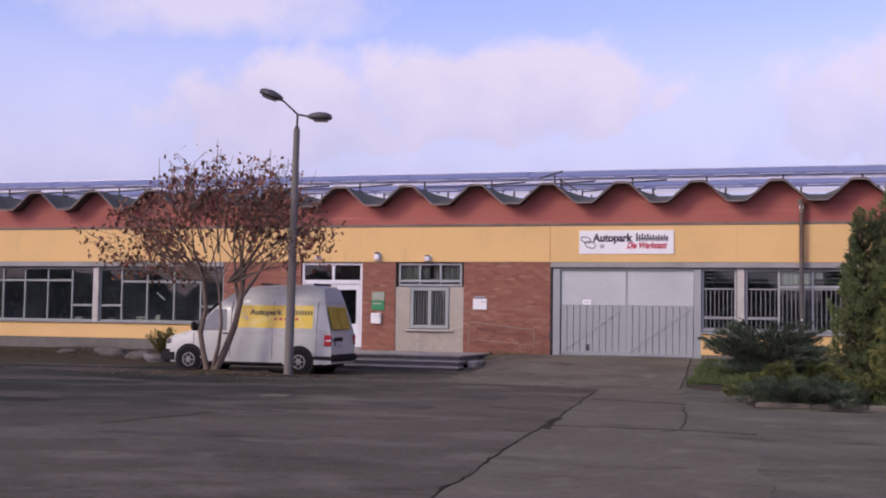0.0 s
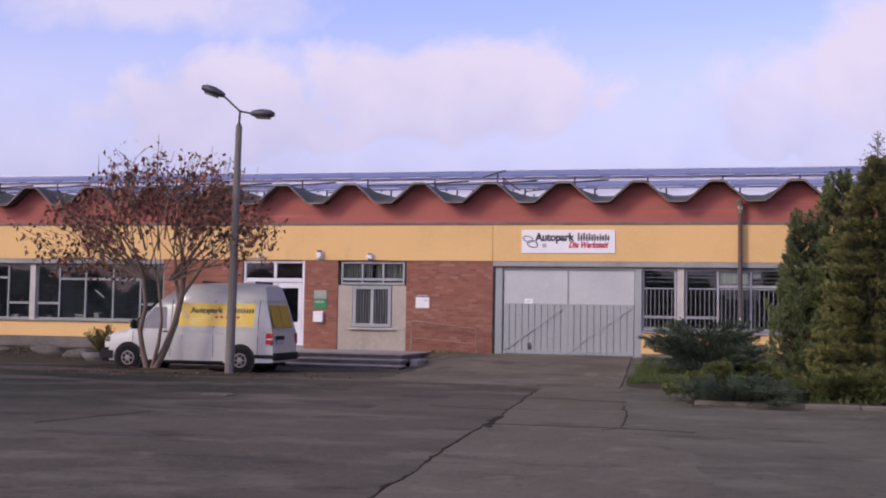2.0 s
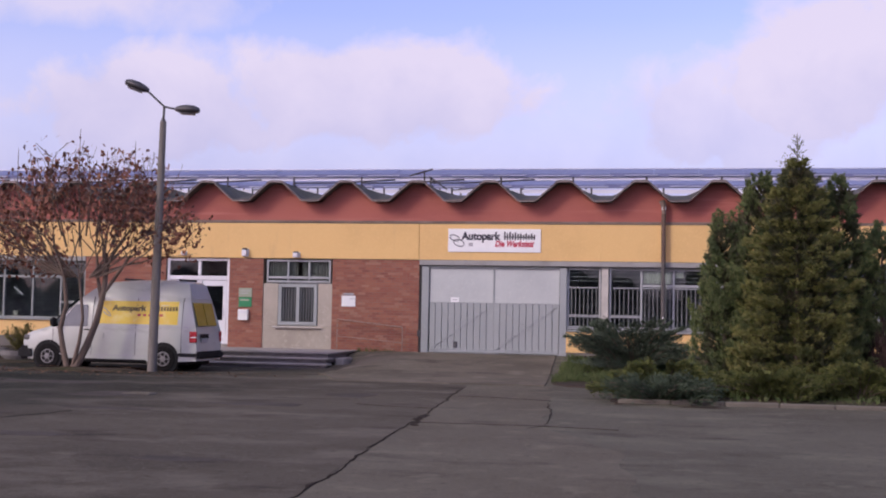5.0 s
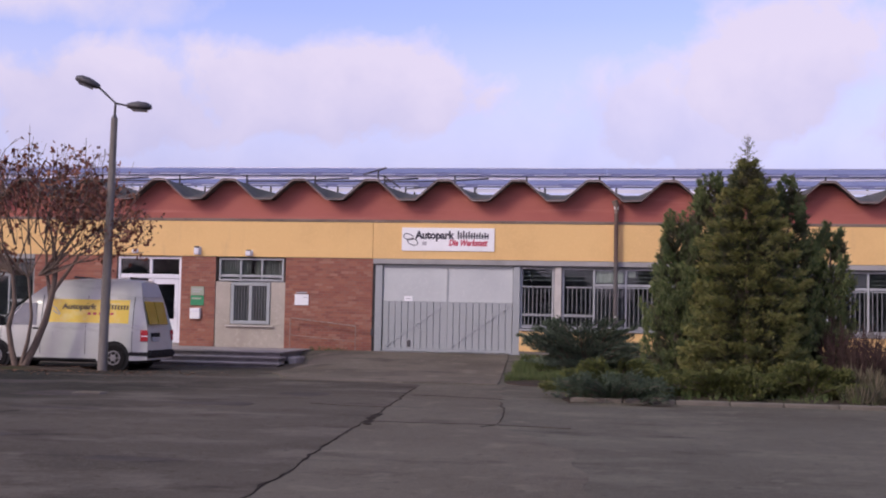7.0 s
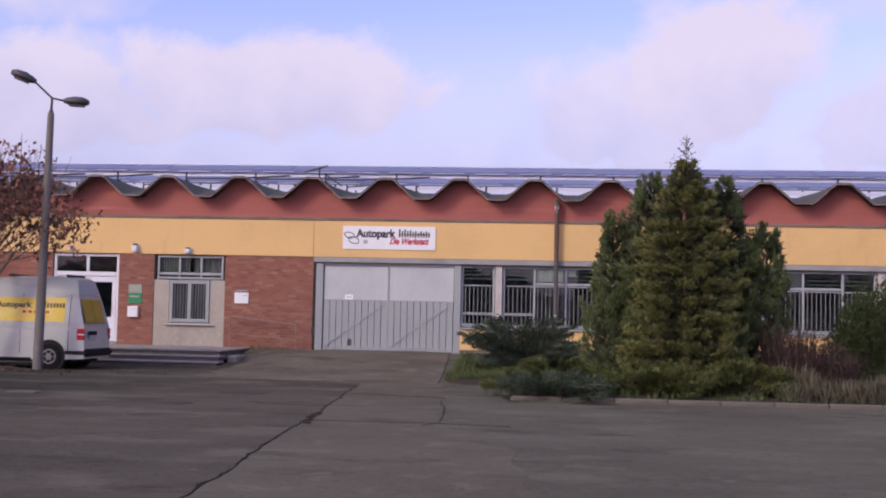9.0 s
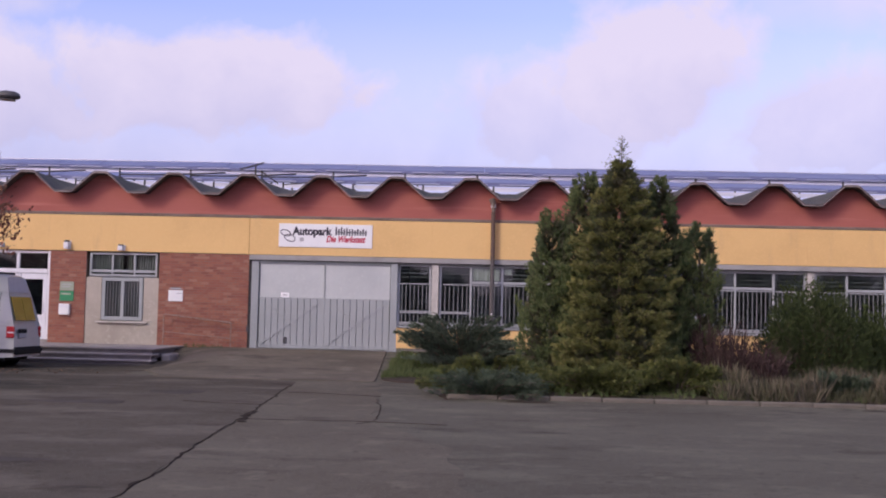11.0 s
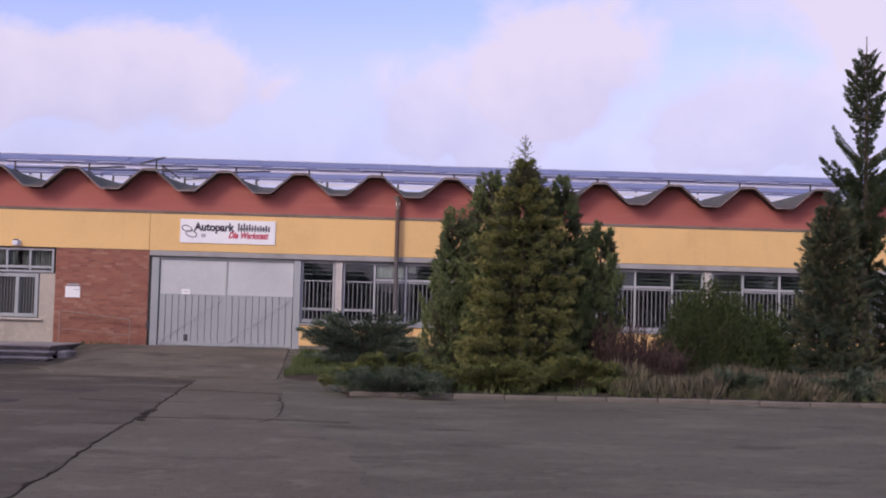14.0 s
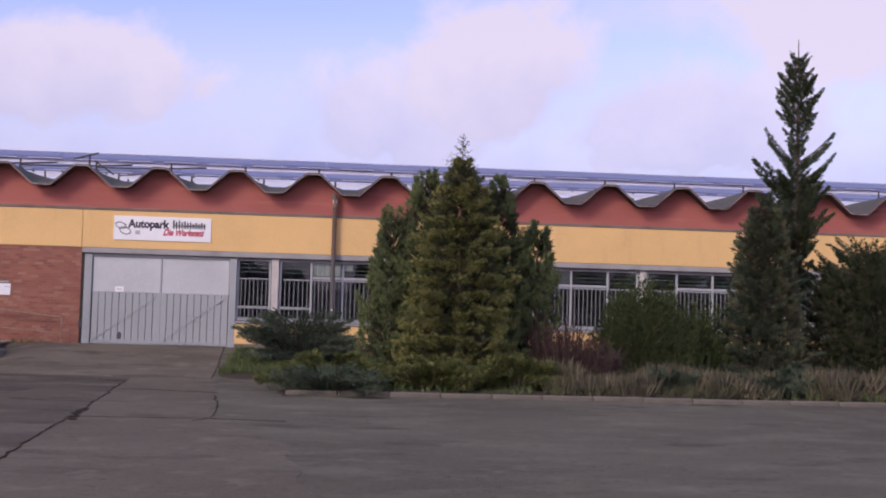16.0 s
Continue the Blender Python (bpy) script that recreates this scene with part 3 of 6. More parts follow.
crack([(-3.0, 7.5), (-3.16, 10.5), (-3.3, 12.6), (-3.45, 14.4), (-3.63, 16.6), (-3.72, 18.7), (-3.9, 21.1), (-4.23, 25.0), (-4.35, 27)], 0.019, M["crack"])
crack([(-3.55, 17.6), (-3.72, 18.6), (-3.72, 19.6)], 0.13, M["crack"], label="broken hole along the crack in the asphalt")
crack([(-3.9, 21.1), (-4.76, 21.2), (-5.4, 21.5)], 0.04, M["crack"])
crack([(-1.95, 17.9), (-1.69, 18.3), (-1.8, 20.5), (-2.1, 23.2)], 0.006, M["crack"])
crack([(-3.7, 18.2), (-2.6, 18.25), (-1.69, 18.3), (-0.6, 18.1)], 0.011, M["crack"])
crack([(-4.04, 24.5), (-3.24, 24.46), (-2.1, 23.9)], 0.04, M["crack"])


crack([(-9.75, 15.6), (-9.5, 16.8), (-9.2, 18.1)], 0.012, M["crack"])


def stain(cx, cy, rx, ry, seed):
    bm = bmesh.new()
    ring = []
    for i in range(40):
        a = 2 * math.pi * i / 40
        r = 1 + 0.5 * noise.noise((math.cos(a) * 1.4 + seed, math.sin(a) * 1.4, seed))
        x, y = cx + rx * r * math.cos(a), cy + ry * r * math.sin(a)
        ring.append(bm.verts.new((x, y, ground_z(x, y) + 0.009)))
    bm.faces.new(ring)
    r = bmesh.ops.extrude_face_region(bm, geom=list(bm.faces))
    bmesh.ops.translate(bm, verts=[v for v in r["geom"] if isinstance(v, bmesh.types.BMVert)], vec=(0, 0, -0.02))
    tagged(part("tar_patch", bm, M["patch"]), "dark damp patch on the asphalt", "patch", kind="structure")


for k, s in enumerate([(-6.9, 20.7, 0.9, 0.35), (-6.1, 23.8, 0.6, 0.5), (-10.5, 22.2, 0.9, 0.6), (-8.2, 14.6, 0.8, 0.25), (-11.2, 17.4, 1.3, 0.45), (-13.5, 25.2, 1.2, 0.5), (-5.2, 12.6, 0.5, 0.2), (-15.5, 20.5, 2.2, 0.9), (-17.5, 26.0, 2.6, 0.8), (-12.0, 13.2, 1.6, 0.5), (-19.5, 30.5, 2.4, 0.9), (-9.0, 18.9, 0.9, 0.25), (-21.5, 33.0, 2.5, 0.7)]):
    stain(*s, k * 3.7)


bm = box(-0.28, 0.28, -0.2, 0.2, -0.03, 0.012, 0.01)
for i in range(5):
    box(-0.22, 0.22, -0.15 + i * 0.07, -0.13 + i * 0.07, 0.012, 0.02, bm=bm)
ob = part("drain_cover", bm, M["kerb"])
ob.location = (-10.02, 22.48, 0.006)
tagged(ob, "small pale drain cover set in the asphalt", "drain cover")


bm = bmesh.new()
rows = []
for i in range(120):
    x = KERB_X + 0.2 + i * 0.29
    w = 0.22 + 0.16 * noise.noise((x * 0.6, 1, 4)) + 0.05 * noise.noise((x * 3, 1, 7))
    rows.append([bm.verts.new((x, KERB_Y - 0.076 - w * k, ground_z(x, KERB_Y - 0.1) + 0.022 * (1 - k) + 0.004)) for k in (0, 0.5, 1)])
for a, b in zip(rows, rows[1:]):
    for k in range(2):
        bm.faces.new((a[k], a[k + 1], b[k + 1], b[k]))
bmesh.ops.solidify(bm, geom=list(bm.faces), thickness=0.02)
tagged(part("gutter_dirt", bm, M["kerb_dirt"]), "reddish-brown dirt washed along the kerb", "dirt", kind="structure")


def kerb_run():
    """Kerb stones along the bed's front and its rounded end."""
    top = thing("kerb", "pale weathered concrete kerb stones round the planted bed", "kerb", kind="structure")
    me = mesh_of("kerb_stone", box(-0.495, 0.495, -0.075, 0.075, -0.15, 0.115, 0.02))
    for i in range(32):
        x = KERB_X + 0.75 + i * 1.0
        ob = part("kerb_stone", me, M["kerb"], top)
        ob.matrix_basis = pose(x, KERB_Y + 0.015 * math.sin(i * 2.1), 0.004 * math.sin(i * 1.3), 0, 0.25 * math.sin(i * 1.7), 0.4 * math.sin(i * 2.9))


kerb_run()

# ---- the hall ----
X_L, X_R = -47.0, 36.0
Z_SILL, Z_LINT, Z_YEL, Z_TOP = 1.30, 3.31, 3.48, 4.66
PIERS = [-24.77, -1.77, 4.23, 10.23, 16.23, 22.23, 28.23]


def wall_box(name, x0, x1, z0, z1, mat, label, y0=0.0, y1=0.32, bevel=0.006):
    return tagged(part(name, box(x0, x1, WY + y0, WY + y1, z0, z1, bevel), mat), label, "wall", kind="structure")


def yellow_band():
    edges = [X_L, -37.9, -31.9, -25.9, -19.85, -13.85, -7.84, -1.9, 4.1, 10.1, 16.1, 22.1, 28.1, X_R]
    top = thing("wall_front_upper", "yellow rendered band above the windows", "wall", kind="structure")
    for i, (a, b) in enumerate(zip(edges, edges[1:])):
        g = 0.014 if abs(b + 7.84) < 0.01 else 0.0008
        part("render_panel", box(a + 0.0008, b - g, WY - 0.03, WY + 0.30, Z_YEL, Z_TOP, 0.0015), M["yellow"], top)
    for x0, x1 in ((X_L, -19.6), (-7.83, X_R)):
        tagged(part("lintel", box(x0, x1, WY - 0.02, WY + 0.30, Z_LINT, Z_YEL - 0.004, 0.01), M["lintel"]), "grey concrete lintel over the openings", "lintel", kind="structure")
    tagged(part("trim_strip", box(X_L, X_R, WY - 0.05, WY + 0.30, Z_TOP + 0.002, Z_TOP + 0.095, 0.01), M["strip"]), "weathered brown strip under the red gables", "trim", kind="structure")
    for x0, x1 in ((X_L, -19.6), (-7.83, X_R)):
        tagged(part("drip_edge", box(x0, x1, WY - 0.045, WY - 0.022, Z_LINT - 0.03, Z_LINT - 0.003), M["dark"]), "dark drip edge under the lintel", "trim", kind="structure")


yellow_band()
wall_box("wall_left_low", X_L, -19.6, 0.70, Z_SILL - 0.05, M["yellow"], "yellow rendered wall below the windows")
wall_box("plinth_left", X_L, -19.6, 0.0, 0.698, M["plinth"], "dirty grey plinth below the yellow wall", 0.02)
wall_box("wall_right_low", -3.0, X_R, 0.55, Z_SILL - 0.10, M["yellow"], "yellow rendered wall below the barred windows")
wall_box("plinth_right", -3.0, X_R, 0.0, 0.548, M["plinth"], "dirty grey plinth below the yellow wall", 0.02)
for x in PIERS + [-30.77, -36.77, -42.77]:
    wall_box("wall_pier", x - 0.11, x + 0.11, Z_SILL - 0.05, Z_LINT - 0.003, M["pier"], "pale concrete pier between the windows", 0.015)
wall_box("wall_plaster", -13.18, -10.78, 0.2, 1.22, M["plaster"], "bare grey-beige plaster below the office window", 0.03)
wall_box("wall_plaster_side", -13.18, -12.66, 1.222, 2.64, M["plaster"], "bare grey-beige plaster beside the office window", 0.03)
wall_box("wall_plaster_side", -11.27, -10.78, 1.222, 2.64, M["plaster"], "bare grey-beige plaster beside the office window", 0.03)
# closed body of the hall behind the front
tagged(part("wall_back", box(X_L, X_R, 54.7, 55.0, 0, 6.0), M["inside"]), "plain rear wall of the hall", "wall", kind="structure")
tagged(part("wall_west", box(X_L - 0.3, X_L, WY, 55, 0, 5.6), M["yellow"]), "plain end wall of the hall", "wall", kind="structure")
tagged(part("wall_east", box(X_R, X_R + 0.3, WY, 55, 0, 5.6), M["yellow"]), "plain end wall of the hall", "wall", kind="structure")
tagged(part("floor", box(X_L, X_R, WY + 0.05, 54.7, 0.40, 0.46), M["inside"]), "dim concrete floor inside the hall", "floor", kind="structure")
tagged(part("ceiling", box(X_L, X_R, WY + 0.33, 54.7, 4.0, 4.1), M["inside"]), "dim plain ceiling inside the hall", "ceiling", kind="structure")
tagged(part("wall_partition", box(X_L, X_R, WY + 5.0, WY + 5.1, 0.46, 4.0), M["inside"]), "dim partition wall inside the hall", "wall", kind="structure")
for x in (-19.7, -14.0, -8.0, -3.0):
    tagged(part("wall_partition", box(x - 0.05, x + 0.05, WY + 0.34, WY + 4.98, 0.46, 4.0), M["inside"]), "dim partition wall inside the hall", "wall", kind="structure")

# folded concrete roof
WAVE, PEAK_X, EAVE_Y = 2.404, -0.66, 38.67
Z_LOW, Z_PEAK = 5.40, 6.03


def wave_points(lift=0.0, low=Z_LOW, peak=Z_PEAK):
    """Profile of the folds: flat valleys and crests joined by straight flanks with eased corners."""
    pts = []
    n0, n1 = int((X_L - PEAK_X) / WAVE), int((X_R - PEAK_X) / WAVE)
    for n in range(n0, n1 + 1):
        c = PEAK_X + n * WAVE
        pts += [(c - WAVE / 2, low + lift), (c - WAVE / 2 + 0.25, low + lift), (c - WAVE / 2 + 0.30, low + 0.02 + lift), (c - 0.25, peak - 0.03 + lift), (c - 0.17, peak + lift), (c + 0.17, peak + lift),
                (c + 0.25, peak - 0.03 + lift), (c + WAVE / 2 - 0.30, low + 0.02 + lift), (c + WAVE / 2 - 0.25, low + lift)]
    pts.append((PEAK_X + n1 * WAVE + WAVE / 2, low + lift))
    return pts


def build_roof():
    top = thing("roof", "folded concrete shell roof with dark bitumen covering", "roof", kind="structure")
    # saddle-shaped shells: deep folds at the eave that flatten towards the middle of the span
    bm = bmesh.new()
    rings = []
    for d, low, peak in ((0.05, Z_LOW, Z_PEAK), (0.5, 5.47, 6.015), (1.0, 5.58, 6.01), (1.5, 5.67, 6.00), (2.0, 5.74, 6.00), (2.6, 5.79, 6.00), (16.2, 5.85, 6.05)):
        prof = wave_points(-0.05, low, peak) + wave_points(0.015, low, peak)[::-1]
        rings.append([bm.verts.new((x, EAVE_Y + d, z)) for x, z in prof])
    k = len(rings[0])
    for r0, r1 in zip(rings, rings[1:]):
        for i in range(k):
            bm.faces.new((r0[i], r0[(i + 1) % k], r1[(i + 1) % k], r1[i]))
    bm.faces.new(rings[0][::-1]), bm.faces.new(rings[-1])
    part("roof_shell", bm, M["roof"], top)
    # pale sheet on the front edge of each fold
    edge_lo, edge_hi = wave_points(-0.03), wave_points(0.022)
    part("roof_edge", prism(edge_lo + edge_hi[::-1], EAVE_Y, EAVE_Y + 0.048), M["roof_edge"], top, "pale weathered edge sheet following the folds")
    # thin pale drip line on the flanks that catch the light
    part("drip_line", prism(wave_points(-0.046) + wave_points(-0.026)[::-1], EAVE_Y - 0.014, EAVE_Y + 0.03), M["strip_pale"], top, "thin pale metal drip line")
    gable = [(x, z - 0.03) for x, z in wave_points(0.0)]
    gable = [(gable[0][0], Z_TOP + 0.097)] + gable + [(gable[-1][0], Z_TOP + 0.097)]
    tagged(part("wall_gable", prism(gable, WY + 0.0, WY + 0.28), M["red"]), "faded red rendered gable wall under the folded roof", "wall", kind="structure")


build_roof()


# ---- windows ----
def window(name, x0, x1, z0, z1, mullions, transoms, mat, label, depth=0.10, fw=0.07, set_back=0.10, curtain=False):
    """A fixed window: frame members, one pane per field. transoms: per field a list of heights."""
    top = thing(name, label, "window", kind="structure")
    y0 = WY + set_back
    bars = [(x0, x0 + fw, z0, z1), (x1 - fw, x1, z0, z1)]
    bars += [(x0 + fw + 0.001, x1 - fw - 0.001, z0, z0 + fw), (x0 + fw + 0.001, x1 - fw - 0.001, z1 - fw, z1)]
    xs = [x0 + fw] + [v for m in mullions for v in (m - fw / 2, m + fw / 2)] + [x1 - fw]
    for m in mullions:
        bars.append((m - fw / 2, m + fw / 2, z0 + fw + 0.001, z1 - fw - 0.001))
    panes = []
    for i in range(0, len(xs), 2):
        a, b = xs[i], xs[i + 1]
        zs = [z0 + fw]
        for tz in transoms[i // 2 % len(transoms)]:
            bars.append((a + 0.001, b - 0.001, tz - fw * 0.6, tz + fw * 0.6))
            zs += [tz - fw * 0.6, tz + fw * 0.6]
        zs.append(z1 - fw)
        panes += [(a, b, zs[k], zs[k + 1]) for k in range(0, len(zs), 2)]
    for a, b, c, d in bars:
        part("window_frame", box(a, b, y0, y0 + depth, c, d, 0.008), mat, top)
    for a, b, c, d in panes:
        ob = part("pane", box(a + 0.002, b - 0.002, y0 + depth * 0.45, y0 + depth * 0.45 + 0.006, c + 0.002, d - 0.002), M["pane"], top)
        ob.visible_shadow = False
    return top


def sill(x0, x1, z, mat, label):
    tagged(part("window_sill", box(x0, x1, WY - 0.07, WY + 0.12, z - 0.05, z, 0.012), mat), label, "sill", kind="structure")


HI, LOW = [2.72], [1.80]
lab = "grey-framed workshop window band with dark panes"
lab_l = "grey-framed showroom window band reflecting the yard"
window("window_1", -24.66, -19.62, Z_SILL, Z_LINT - 0.035, [-23.74, -22.70, -21.61, -20.55], [[1.88], [2.76], [2.76], [2.76], [1.88]], M["frame_dull"], lab_l)
window("window_2", -30.66, -24.88, Z_SILL, Z_LINT - 0.035, [-29.75, -28.78, -27.84, -26.85, -25.81], [[1.88], [2.79], [2.79], [2.79], [2.79], [1.88]], M["frame_dull"], lab_l)
window("window_3", -36.66, -30.88, Z_SILL, Z_LINT - 0.035, [-35.6, -34.4, -33.1, -31.9], [[1.88], [2.79], [2.79], [2.79], [1.88]], M["frame_dull"], lab_l)
window("window_4", -42.66, -36.88, Z_SILL, Z_LINT - 0.035, [-41.6, -40.4, -39.1, -37.9], [[1.88], [2.79], [2.79], [2.79], [1.88]], M["frame_dull"], lab_l)
window("window_5", -2.98, -1.90, Z_SILL, Z_LINT - 0.035, [], [[1.73]], M["frame"], lab)
for i, c in enumerate([-1.77, 4.23, 10.23, 16.23, 22.23]):
    ms = [-0.62, 0.39, 1.75, 3.05] if i == 0 else [c + 1.16, c + 2.38, c + 3.62, c + 4.84]
    window(f"window_{6 + i}", c + 0.13, c + 5.87, Z_SILL, Z_LINT - 0.035, ms, [[1.73], HI, HI, HI, [1.73]], M["frame"], lab)
sill(X_L, -19.62, Z_SILL - 0.002, M["frame_dull"], "grey window sill along the showroom windows")
sill(-2.98, X_R, Z_SILL - 0.03, M["frame"], "grey window sill along the workshop windows")
# office windows in the plaster field
window("window_11", -13.08, -10.85, 2.665, 3.44, [-12.33, -11.60], [[2.84]], M["frame"], "three-part grey transom window above the office window", set_back=0.05)
window("window_12", -12.64, -11.29, 1.24, 2.63, [-11.96], [[]], M["gate"], "barred grey office window with net curtains", fw=0.12, set_back=0.0)
sill(-12.80, -11.14, 1.20, M["pier"], "pale stone sill of the office window")
for x0, x1, z0, z1 in ((-12.56, -11.36, 1.3, 2.56), (-13.02, -12.0, 2.69, 3.42), (-11.86, -10.92, 2.69, 3.42)):
    bm = bmesh.new()
    n = 40
    CUR = 0.12 if z0 < 2 else 0.175
    a = [bm.verts.new((x0 + (x1 - x0) * i / n, WY + CUR + 0.03 * math.sin(i * 1.9), z0)) for i in range(n + 1)]
    b = [bm.verts.new((x0 + (x1 - x0) * i / n, WY + CUR + 0.03 * math.sin(i * 1.9), z1)) for i in range(n + 1)]
    for i in range(n):
        bm.faces.new((a[i], a[i + 1], b[i + 1], b[i]))
    bmesh.ops.solidify(bm, geom=list(bm.faces), thickness=0.004)
    tagged(part("curtain", bm, M["curtain" if z0 < 2 else "curtain_glare"]), "pale gathered net curtain behind the office window", "curtain")


def grille(x0, x1, z0, z1, y, gap=0.135, r=0.011, label="grey painted steel bars before a window", rails=True):
    top = thing("window_grille", label, "grille", group="window grilles")
    n = max(2, round((x1 - x0) / gap))
    me = mesh_of("bar", box(-r, r, -r, r, z0, z1, 0.003))
    for i in range(n):
        part("bar", me, M["bar"], top).location = (x0 + (i + 0.5) * (x1 - x0) / n, y, 0)
    if rails:
        for z in (z0 + 0.03, z1 - 0.02):
            part("grille_rail", box(x0, x1, y + r + 0.001, y + r + 0.009, z - 0.018, z + 0.018), M["frame"], top)


def slat_blind(x0, x1, z0, z1, n):
    """A half-closed blind hanging close behind the glass."""
    top = thing("slat_blind", "dark half-closed slat blind behind a showroom pane", "blind", group="slat blinds")
    me = mesh_of("slat", box(x0, x1, 0, 0.03, -0.006, 0.006, 0.002))
    for z in np.linspace(z0, z1, n):
        part("slat", me, M["slat"], top).location = (0, WY + 0.19, float(z))
    part("cord", box(x0 + 0.2, x0 + 0.206, WY + 0.19, WY + 0.2, z0, z1), M["slat"], top)


def blind(x0, x1, z0, z1):
    x0, x1 = x0 - 0.03, x1 + 0.03
    top = thing("louvre_blind", "pale horizontal blind slats behind a transom pane", "blind", group="louvre blinds")
    me = mesh_of("slat", box(x0, x1, 0, 0.05, -0.012, 0.012, 0.003))
    for z in np.linspace(z0, z1, 3):
        part("slat", me, M["frame"], top).location = (0, WY + 0.18, float(z))


fields = [(-2.9, -1.98)]
for i, c in enumerate([-1.77, 4.23, 10.23, 16.23]):
    ms = [-0.62, 0.39, 1.75, 3.05] if i == 0 else [c + 1.16, c + 2.38, c + 3.62, c + 4.84]
    es = [c + 0.2] + ms + [c + 5.8]
    fields += [(a + 0.05, b - 0.05) for a, b in zip(es, es[1:])]
for a, b in fields:
    grille(a, b, 1.36, 2.66, WY + 0.06)
    blind(a, b, 2.86, 3.12)
# added sheets: bright sky reflection in two transom panes, put into pale colour
for a, b, z0 in ((-0.56, 0.33, 2.80), (0.46, 0.70, 2.98)):
    tagged(part("roller_blind", box(a, b, WY + 0.156, WY + 0.166, z0, 3.235, 0.003), M["curtain_glare"]), "pale sheet added behind a transom pane for its bright reflection", "blind")
for a, b, z0, z1 in ((-24.60, -23.80, 1.95, 3.2), (-23.68, -22.78, 1.42, 3.2), (-21.55, -20.62, 1.42, 2.66), (-25.76, -24.95, 1.95, 3.2), (-27.78, -26.91, 1.5, 2.7), (-20.50, -19.68, 1.95, 3.2), (-30.0, -28.84, 1.42, 3.2)):
    slat_blind(a - 0.03, b + 0.03, z0, z1, int((z1 - z0) / 0.11))
for x, w, h in ((-22.95, 0.42, 0.20), (-24.2, 0.16, 0.14), (-25.6, 0.3, 0.16), (-22.3, 0.2, 0.26)):
    tagged(part("carton", box(x - w / 2, x + w / 2, WY + 0.205, WY + 0.32, Z_SILL - 0.02, Z_SILL + h, 0.006), M["pier"]), "small pale carton on the window ledge", "carton", group="cartons on the ledge")
tagged(part("window_ledge", box(X_L, -19.75, WY + 0.202, WY + 0.42, Z_SILL - 0.06, Z_SILL - 0.022), M["lintel"]), "grey ledge behind the showroom windows", "ledge", kind="structure")
# white slat added for a slanting bright reflection streak in the pane
bm = bmesh.new()
bmesh.ops.create_cube(bm, size=1.0, matrix=pose(-22.18, WY + 0.185, 2.24, 0, 38, 0) @ Matrix.Diagonal((0.42, 0.03, 0.055, 1)))
tagged(part("tube_light", bm, M["white"]), "white slat behind the glass in place of a slanting reflection streak", "tube light")
grille(-12.5, -12.03, 1.37, 2.5, WY + 0.03, 0.10, 0.009, rails=False)
grille(-11.89, -11.43, 1.37, 2.5, WY + 0.03, 0.10, 0.009, rails=False)


# ---- entrance door ----
def entrance():
    top = thing("door_1", "white glazed entrance door with transom lights", "door", kind="structure")
    y = WY + 0.06
    f = 0.09
    for a, b, c, d in [(-16.63, -16.54, 0.56, 3.45), (-14.48, -14.39, 0.56, 3.45), (-16.53, -14.49, 3.37, 3.45), (-16.53, -14.49, 2.72, 2.86),
                       (-15.52, -15.42, 2.87, 3.36), (-15.44, -15.36, 0.56, 2.71)]:
        part("door_frame", box(a, b, y, y + 0.10, c, d, 0.008), M["white"], top)
    for x0, x1 in ((-16.53, -15.45), (-15.35, -14.49)):
        leaf = part("door_leaf", None or box(x0 + 0.005, x0 + 0.13, y + 0.02, y + 0.08, 0.57, 2.70, 0.006), M["white"], top)
        part("stile", box(x1 - 0.13, x1 - 0.005, y + 0.02, y + 0.08, 0.57, 2.70, 0.006), M["white"], leaf)
        part("top_rail", box(x0 + 0.132, x1 - 0.132, y + 0.02, y + 0.08, 2.52, 2.70, 0.006), M["white"], leaf)
        part("kick_panel", box(x0 + 0.132, x1 - 0.132, y + 0.025, y + 0.075, 0.57, 1.36, 0.006), M["white"], leaf)
        p = part("pane", box(x0 + 0.134, x1 - 0.134, y + 0.045, y + 0.053, 1.362, 2.518), M["pane"], leaf)
        p.visible_shadow = False
        part("door_handle", tube([(x1 - 0.07, y - 0.05, 1.45), (x1 - 0.07, y - 0.05, 1.75)], 0.014, 8), M["alu"], leaf, "metal pull handle")
    for x0, x1 in ((-16.53, -15.53), (-15.41, -14.49)):
        part("pane", box(x0, x1, y + 0.045, y + 0.053, 2.862, 3.368), M["pane"], top).visible_shadow = False
    tagged(part("threshold", box(-16.65, -14.38, WY, WY + 0.3, 0.46, 0.556, 0.006), M["step"]), "worn concrete threshold of the entrance", "threshold", kind="structure")


entrance()


